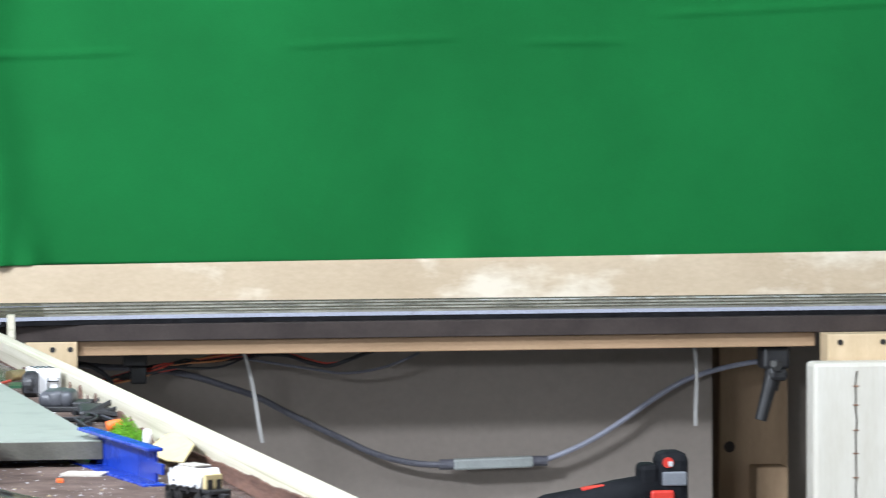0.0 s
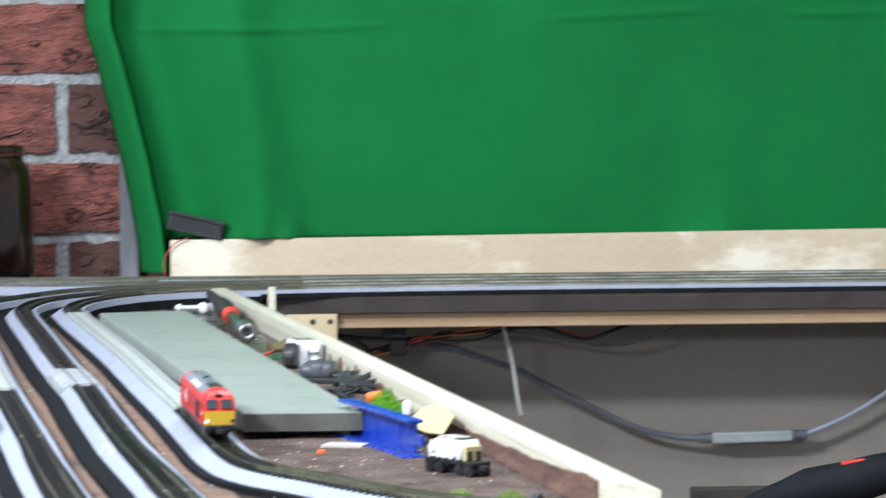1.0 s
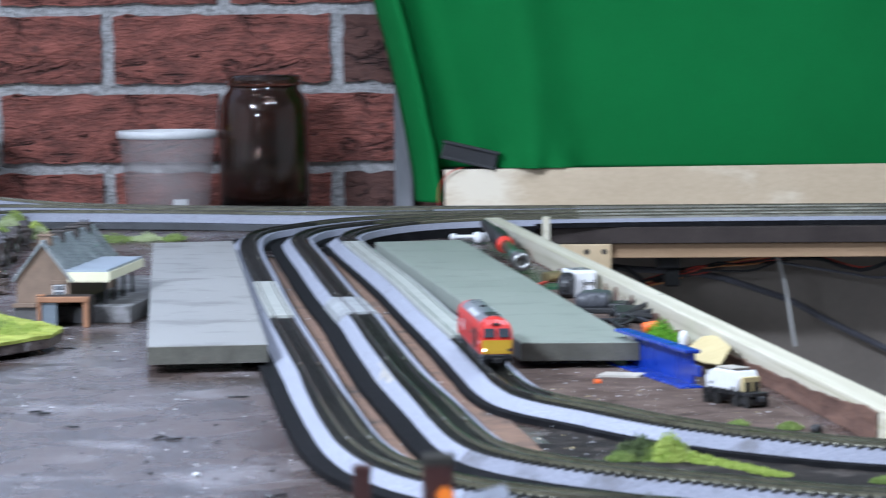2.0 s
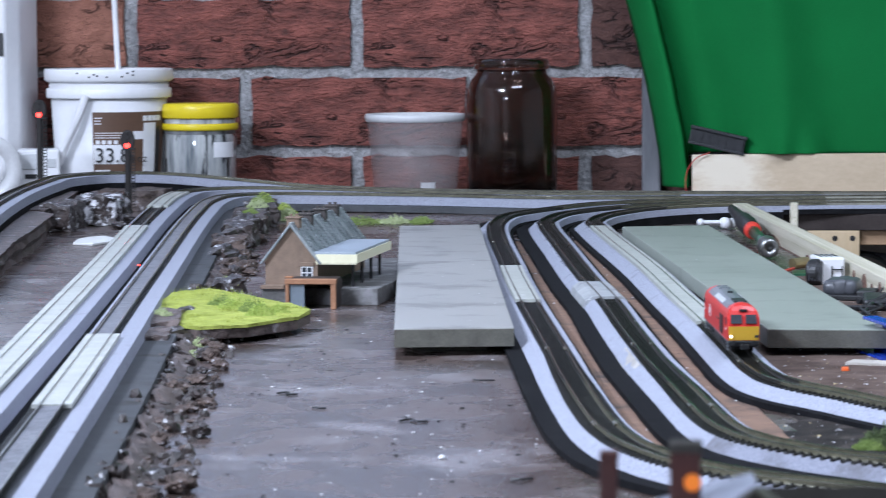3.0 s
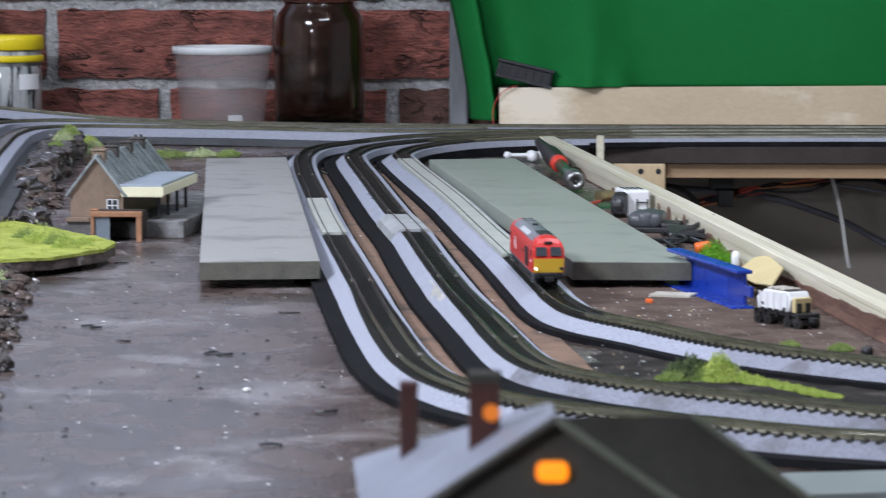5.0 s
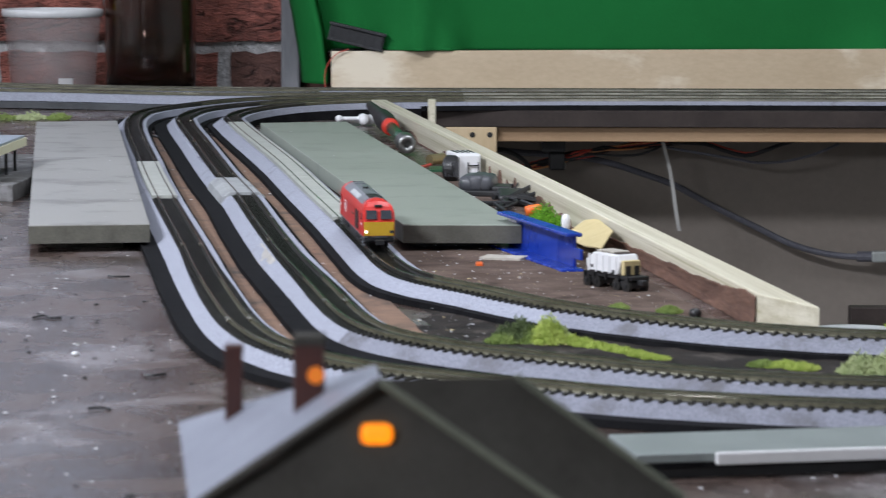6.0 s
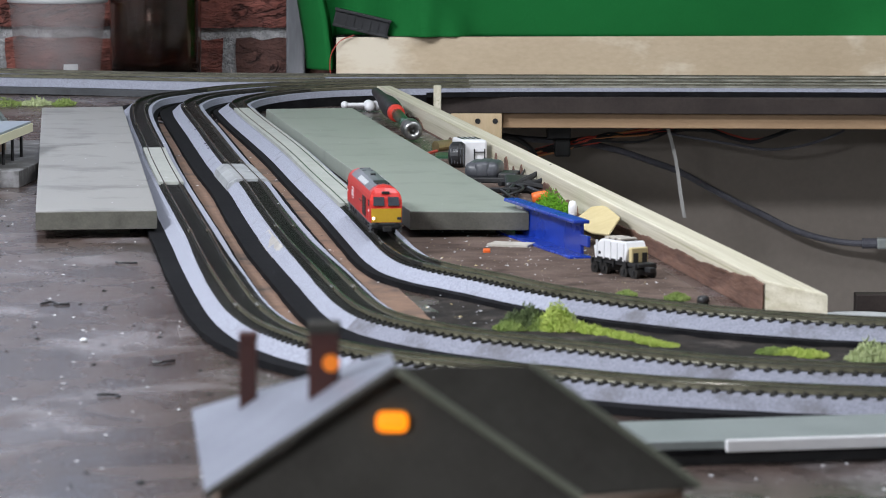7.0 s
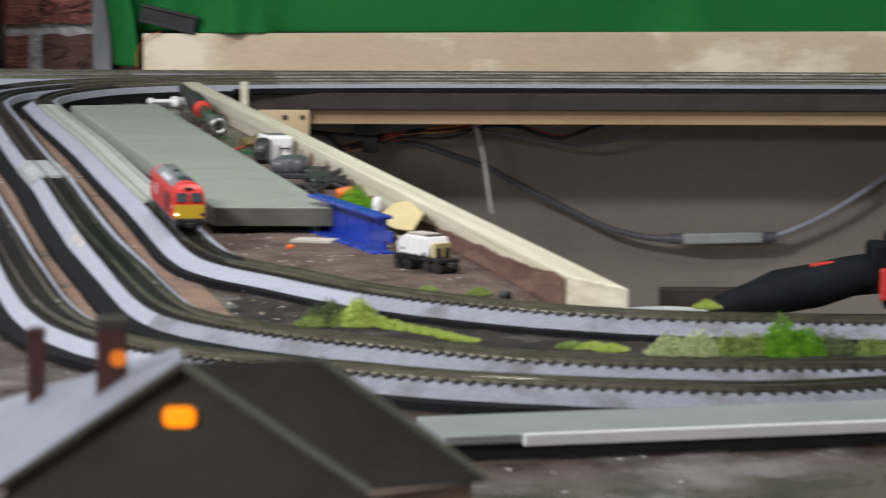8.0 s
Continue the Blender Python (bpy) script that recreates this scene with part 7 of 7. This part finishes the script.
part("hopper_inside", box(bmesh.new(), (-0.0105, -0.0050, 0.0206), (0.0092, 0.0050, 0.0211), 0.0002), FASCIA, wagon, "dark hopper opening")
part("end_panel", box(bmesh.new(), (0.0132, -0.0058, 0.0093), (0.0162, 0.0058, 0.0178), 0.0006), CARD, wagon, "beige end panel")
for x in (-0.0088, -0.0028, 0.0032):
    part("hatch", box(bmesh.new(), (x - 0.0022, -0.0058, 0.0209), (x + 0.0020, 0.0058, 0.0222), 0.0005), OFFCUT, wagon, "worn grey roof hatch")
for k in (-0.0030, 0.0030):
    part("end_slot", prism(bmesh.new(), [(0.0158, k - 0.0016), (0.0166, k - 0.0016), (0.0166, k + 0.0016), (0.0158, k + 0.0016)], 0.0094, 0.0148), BLACK, wagon)
for x in (-0.0145, 0.0145):
    bog = part("bogie", box(bmesh.new(), (x - 0.0078, -0.0058, 0.0026), (x + 0.0078, 0.0058, 0.0062), 0.0006), BLACK, wagon)
    part("bolster", box(bmesh.new(), (x - 0.0024, -0.0050, 0.0060), (x + 0.0024, 0.0050, 0.0072)), BLACK, bog)
    for dx in (-0.0048, 0.0048):
        for s in (-1, 1):
            part("wheel", rod(bmesh.new(), (x + dx, s * 0.0046, 0.0036), (x + dx, s * 0.0068, 0.0036), 0.0036, seg=16), DARKMETAL, bog)
            part("axle_box", box(bmesh.new(), (x + dx - 0.0012, s * 0.0066, 0.0026), (x + dx + 0.0012, s * 0.0076, 0.0052), 0.0003), BLACK, bog)
for s in (-1, 1):
    for x in (-0.0215, -0.012, 0.0, 0.012, 0.0215):
        part("frame_rib", box(bmesh.new(), (x - 0.0006, s * 0.0061, 0.0058), (x + 0.0006, s * 0.0074, 0.0092)), BLACK, wagon)
    for x in (-0.0165, -0.0095, -0.0030, 0.0035, 0.0100):
        part("body_rib", box(bmesh.new(), (x - 0.0005, s * 0.0066, 0.0095), (x + 0.0005, s * 0.0076, 0.0196), 0.0002), WHITE, wagon)
    part("sill_shadow", box(bmesh.new(), (-0.0175, s * 0.0067, 0.0094), (0.0108, s * 0.0072, 0.0103)), BLACK, wagon)
    part("body_mark", box(bmesh.new(), (-0.015, s * 0.0068, 0.0118), (-0.0130, s * 0.0071, 0.0134)), BLACK, wagon)
    part("body_mark", box(bmesh.new(), (0.006, s * 0.0068, 0.0100), (0.0085, s * 0.0071, 0.0118)), BLACK, wagon)
part("coupling", box(bmesh.new(), (0.0232, -0.0020, 0.0046), (0.0288, 0.0020, 0.0074), 0.0005), BLACK, wagon)
part("coupling", box(bmesh.new(), (-0.0288, -0.0020, 0.0046), (-0.0232, 0.0020, 0.0074), 0.0005), BLACK, wagon)
tagged(part("wood_offcut", boxes(((-0.0075, -0.012, 0), (0.0085, 0.012, 0.0022)), bevel=0.0004), OFFCUT), "thin pale wood offcut lying on the board", "offcut").matrix_world = pose(0.037, 1.842, BZ, 0, 0, 72)
tagged(part("black_bead", lathe(bmesh.new(), [(0, 0), (0.0022, 0.0004), (0.0032, 0.0022), (0.0026, 0.0044), (0, 0.0052)], pose(0.1243, 1.580, BZ), 16), BLACK, smooth=True), "small black rounded bead near the batten", "bead")
tagged(part("wood_peg", box(bmesh.new(), (-0.0035, -0.010, 0), (0.0035, 0.010, 0.0235), 0.001, Matrix.Translation((-0.0065, 2.995, BZ))), PINE), "short pale wooden peg standing behind the batten", "peg")
brass = thing("brass_fitting", "tiny brass and green electronic fitting", "fitting", at=(-0.003, 2.50, BZ))
part("barrel", rod(bmesh.new(), (-0.004, 0, 0.006), (0.007, 0.01, 0.0065), 0.0042, seg=14), shade("dull_brass", (0.35, 0.28, 0.14), (0.5, 0.42, 0.24), 0.35, 60, 400, 0.1, metal=0.8), brass)
part("green_board", box(bmesh.new(), (-0.004, -0.05, 0.0005), (0.010, -0.012, 0.0025)), GREENTOOL, brass)
part("red_lead", rod(bmesh.new(), (-0.014, -0.03, 0.0016), (-0.003, -0.012, 0.0035), 0.0012, seg=6), REDWIRE, brass)

# brown stain left by glue along the batten's inner face
bm = bmesh.new()
HEIGHTS = ((0.70, 0.0), (0.73, 0.0050), (0.76, 0.0070), (0.82, 0.0090), (0.91, 0.0105), (0.95, 0.0127), (0.985, 0.0162), (1.0, 0.0150))
side = Vector((-(BAT0.y - BAT1.y), -(BAT1.x - BAT0.x))).normalized()   # away from the wood
rows = []
for k in range(401):
    t = k / 400
    p = BAT0.lerp(BAT1, t)
    if t < 0.70:   # broken patches only
        h = 0.0010 if noise.noise(Vector((t * 16, 9.1, 0))) < 0.12 else 0.003 + 0.012 * abs(noise.noise(Vector((t * 46, 1.7, 0))))
    else:
        (t0, h0), (t1, h1) = next(q for q in zip(HEIGHTS, HEIGHTS[1:]) if q[0][0] <= t <= q[1][0])
        h = h0 + (h1 - h0) * (t - t0) / (t1 - t0) + 0.0012 * noise.noise(Vector((t * 60, 1.7, 0))) + 0.0007 * noise.noise(Vector((t * 240, 4.7, 0)))
    for mid, half, up in ((0.19, 0.026, 0.0075), (0.473, 0.004, 0.0120), (0.502, 0.007, 0.0135), (0.545, 0.006, 0.0125), (0.562, 0.003, 0.0070), (0.611, 0.022, 0.0090)):
        if abs(t - mid) < half:
            h = max(h, up * (1 - 0.6 * ((t - mid) / half) ** 2) + 0.0014 * noise.noise(Vector((t * 300, 2.2, 0))))
    h = min(max(h, 0.0006), 0.0164)
    out = 0.0009 + 0.0004 * noise.noise(Vector((t * 80, 0, 3)))
    rows.append([bm.verts.new((p.x + side.x * o, p.y + side.y * o, BZ + z)) for o, z in ((out + 0.0006, 0.0003), (out, h * 0.5), (out, h - 0.0003), (0.0001, h))])
for a, b in zip(rows, rows[1:]):
    for j in range(3):
        bm.faces.new((a[j], b[j], b[j + 1], a[j + 1]))
bmesh.ops.transform(bm, matrix=batten.matrix_world.inverted(), verts=bm.verts)
stain = part("bark_layer", bm, STAIN, batten, "dark brown bark layer")


# ---- crumbs and flakes on the boards ----
def litter(name, label, count, seed, x0, x1, y0, y1, lo, hi, material, flat=0.35, z=BZ):
    rnd = random.Random(seed)
    verts, faces = [], []
    for _ in range(count):
        c = Vector((rnd.uniform(x0, x1), rnd.uniform(y0, y1), z + 0.0003))
        if c.y > 1.46 and c.x > 0.14 - 0.1323 * (c.y - 1.483):   # nothing past the batten
            continue
        s = lo + (hi - lo) * rnd.random() ** 3
        a = rnd.uniform(0, 6.28)
        e = rnd.uniform(0.4, 2.2)
        i = len(verts)
        for k in range(5):
            b = a + k * 1.2566
            r = s * rnd.uniform(0.6, 1.2)
            verts.append((c.x + r * math.cos(b), c.y + r * math.sin(b) * e, c.z))
        verts.append((c.x, c.y, c.z + s * flat))
        faces += [(i + k, i + (k + 1) % 5, i + 5) for k in range(5)]
    me = bpy.data.meshes.new(name)
    me.from_pydata(verts, [], faces)
    me.materials.append(material)
    return tagged(new(name, me), label, "litter", kind="stuff")


FLAKE = shade("white_foam_flake", (0.62, 0.62, 0.65), (0.80, 0.80, 0.82), 0.7, 40, 300, 0.05)
litter("foam_flakes", "white foam flakes scattered over the brown board", 2400, 1, -0.55, 0.15, 1.05, 3.1, 0.00022, 0.0013, FLAKE)
litter("dark_crumbs", "dark crumbs and bark flakes scattered on the board", 700, 2, -0.40, -0.06, 1.05, 2.9, 0.0003, 0.0020, BLACK)
litter("brown_crumbs", "brown wood crumbs lying near the batten", 420, 3, 0.0, 0.15, 1.45, 2.1, 0.0002, 0.0010, CARD)
litter("dust_flakes", "pale flecks and shavings scattered over the brown dust", 1100, 31, -0.01, 0.15, 1.47, 2.3, 0.0002, 0.0011, FLAKE, z=BZ + 0.0011)
litter("wood_shavings", "tan wood shavings scattered over the brown dust", 420, 32, -0.01, 0.15, 1.47, 2.3, 0.0002, 0.0012, CARD, z=BZ + 0.0011)
litter("grit", "dark loose grit between the front tracks", 1400, 4, 0.0, 0.6, 1.17, 1.46, 0.0004, 0.0016, EARTH)
verts, faces = [], []
rnd = random.Random(6)
ico = bmesh.new()
bmesh.ops.create_icosphere(ico, subdivisions=1, radius=1)
ball = [v.co.copy() for v in ico.verts]
ball_faces = [[v.index for v in f.verts] for f in ico.faces]
ico.free()
for _ in range(900):   # rubble along the foot of the bank
    w = min(WAYS["L2"][::12], key=lambda q, y=rnd.uniform(1.1, 2.25): abs(q[0].y - y))
    o = 0.032 + 0.036 * rnd.random() ** 1.8
    c = Vector((w[0].x - w[1].x * o, w[0].y - w[1].y * o + rnd.uniform(-0.03, 0.03), BZ + rnd.random() * max(0, 0.009 - (o - 0.032) * 0.4)))
    s = 0.0008 + 0.0046 * rnd.random() ** 2.8
    q = Euler([rnd.uniform(0, 6.3) for _ in range(3)]).to_matrix()
    i = len(verts)
    e = Vector((rnd.uniform(0.7, 1.5), rnd.uniform(0.7, 1.5), rnd.uniform(0.4, 0.8)))
    verts += [c + q @ Vector((v.x * e.x, v.y * e.y, v.z * e.z)) * s * rnd.uniform(0.65, 1.2) for v in ball]
    faces += [[i + k for k in f] for f in ball_faces]
me = bpy.data.meshes.new("rubble")
me.from_pydata([tuple(v) for v in verts], [], faces)
me.materials.append(ROCK)
tagged(new("rubble", me), "glossy grey rubble heaped along the rock bank", "rubble", kind="stuff")
litter("platform_flakes", "tiny white flecks lying on the long platforms", 60, 14, -0.27, 0.0, 1.90, 2.7, 0.0003, 0.0010, FLAKE, z=0.9991)
rnd = random.Random(8)
for k, (x, y, s) in enumerate(((-0.265, 1.68, 0.006), (-0.1865, 1.571, 0.007), (-0.24, 1.62, 0.004), (-0.1185, 1.378, 0.005), (-0.17, 1.75, 0.006), (-0.30, 2.02, 0.004), (-0.132, 1.281, 0.005))):
    bm = bmesh.new()
    pipe(bm, [(-s, rnd.uniform(-0.3, 0.3) * s, 0.0007), (-0.4 * s, rnd.uniform(-0.8, 0.8) * s, 0.0009), (0.3 * s, rnd.uniform(-0.8, 0.8) * s, 0.0008), (s, rnd.uniform(-0.3, 0.3) * s, 0.0007)], 0.00055, 0.0008, 6)
    ob = part("twig", bm, BLACK)
    ob.matrix_world = pose(x, y, BZ, 0, 0, rnd.uniform(-30, 30))
    tagged(ob, "short dark twig lying on the brown board", "twig", "twigs on the board")
tagged(part("red_scrap", boxes(((-0.208, 2.985, BZ), (-0.200, 3.0, BZ + 0.0022)), bevel=0.0004), REDTOOL), "tiny red plastic scrap on the board", "scrap")
tagged(part("red_scrap", boxes(((0.048, 1.61, BZ), (0.058, 1.614, BZ + 0.0012)), bevel=0.0003), REDTOOL), "tiny red plastic scrap on the board", "scrap")
tagged(part("orange_crumb", boxes(((0.021, 1.805, BZ), (0.025, 1.815, BZ + 0.0022)), bevel=0.0006), ORANGE), "tiny orange crumb lying on the board", "crumb")
# Glowing bead added to show a red reflection on the track.
tagged(part("red_glint", lathe(bmesh.new(), [(0, 0), (0.0016, 0), (0.0016, 0.0012), (0.0009, 0.0022), (0, 0.0025)], pose(-0.4750, 2.337, 0.9985) @ Matrix.Diagonal((0.6, 0.6, 0.6, 1)), 12), REDLAMP, smooth=True), "tiny glowing bead for a red reflection between the rails", "lamp")
bm = prism(bmesh.new(), [(-0.028, -0.05), (0.0, -0.07), (0.024, -0.03), (0.028, 0.03), (0.010, 0.075), (-0.012, 0.05), (-0.024, 0.02)], 0, 0.0022, 0.0008)
ob = part("plaster_patch", bm, PLASTER)
ob.matrix_world = pose(-0.607, 2.80, BZ, 0, 0, 10) @ Matrix.Diagonal((0.62, 0.7, 1, 1))
tagged(ob, "small spill of white plaster on the board", "plaster")
for x, y, r in ((-0.1589, 1.4415, 0.0018), (-0.1118, 1.4948, 0.0026), (-0.36, 2.63, 0.002)):
    ob = part("foam_crumb", lathe(bmesh.new(), [(0, 0), (r, 0.0003), (r * 1.05, r * 0.6), (r * 0.5, r), (0, r * 1.05)], pose(x, y, BZ), 10), WHITE, smooth=True)
    tagged(ob, "rounded white foam crumb on the board", "crumb", "foam crumbs")
sc = thing("track_screw", "small steel screw lying beside the track", "screw", at=(-0.239, 2.80, BZ))
part("shank", rod(bmesh.new(), (-0.011, 0.03, 0.0012), (0.010, 0, 0.0012), 0.0010, seg=8), STEEL, sc)
part("screw_head", box(bmesh.new(), (0.006, -0.012, 0), (0.016, 0.006, 0.0030), 0.0008), STEEL, sc)
tagged(part("wire_end", pipe(bmesh.new(), [(-0.202, 2.70, BZ + 0.006), (-0.197, 2.685, BZ + 0.0055), (-0.190, 2.69, BZ + 0.006), (-0.186, 2.70, BZ + 0.008)], 0.0012, 0.003, 6), WHITE), "curled white wire end beside the track", "wire")

# ---- the bricks of the back wall ----
BRICK_DARK = shade("dark_brown_brick", (0.075, 0.035, 0.030), (0.15, 0.070, 0.055), 0.85, 26, 210, 1.0, wild=0.2, depth=0.006, stretch=(1, 1, 1.9), warp=0.8, crack=17)
BRICK_TAN = shade("tan_clay_brick", (0.25, 0.105, 0.068), (0.42, 0.185, 0.125), 0.85, 26, 210, 1.0, wild=0.15, depth=0.006, stretch=(1, 1, 1.9), warp=0.8, crack=17, dirt=(0.06, 0.025, 0.02), dirt_size=150, dirt_low=0.64, dirt_high=0.68)
shapes = {}


def brick_mesh(kind, length):
    bm = bmesh.new()
    h, nx, nz = 0.0725, 16, 5
    off = Vector((kind * 9.1, kind * 4.7, 0))
    front = []
    for j in range(nz + 1):
        row = []
        for i in range(nx + 1):
            x, z = (i / nx - 0.5) * length, (j / nz - 0.5) * h
            edge = 0.0030 * noise.noise(Vector((x * 55, z * 55, 1)) + off)
            row.append(bm.verts.new((x + edge, -0.0035 - 0.0026 * noise.noise(Vector((x * 24, z * 60, 2)) + off) - 0.0014 * noise.noise(Vector((x * 60, z * 160, 7)) + off), z + edge * 1.3)))
        front.append(row)
    for a, b in zip(front, front[1:]):
        for i in range(nx):
            bm.faces.new((a[i], a[i + 1], b[i + 1], b[i]))
    rim = front[0] + [r[-1] for r in front[1:-1]] + front[-1][::-1] + [r[0] for r in front[-2:0:-1]]
    back = [bm.verts.new((v.co.x, 0.010, v.co.z)) for v in rim]
    n = len(rim)
    for i in range(n):
        bm.faces.new((rim[i], rim[(i + 1) % n], back[(i + 1) % n], back[i]))
    return bm


rnd = random.Random(21)
for c in range(-2, 9):
    z = 1.0313 + 0.0843 * c + 0.042
    start = -0.595 if c % 2 == 0 else -0.7195
    for k in range(-3, 3):
        x = start + 0.2452 * k + 0.1226
        kind = rnd.randrange(4)
        dark = (x > -0.2 and c % 2) or (c == -1 and x > -0.2)
        tan = (k == -1 and c % 2 and c > 0)
        m = BRICK_DARK if dark else BRICK_TAN if tan else BRICK
        key = (kind, m.name)
        if key not in shapes:
            shapes[key] = part("brick", brick_mesh(kind, 0.2305), m, wall_north)
            ob = shapes[key]
        else:
            ob = again(shapes[key], "brick", Matrix(), wall_north)
        ob.matrix_basis = pose(x, WALL_Y + 0.0035 + rnd.uniform(-0.0012, 0.0012), z, 0, rnd.uniform(-0.3, 0.3), 0)
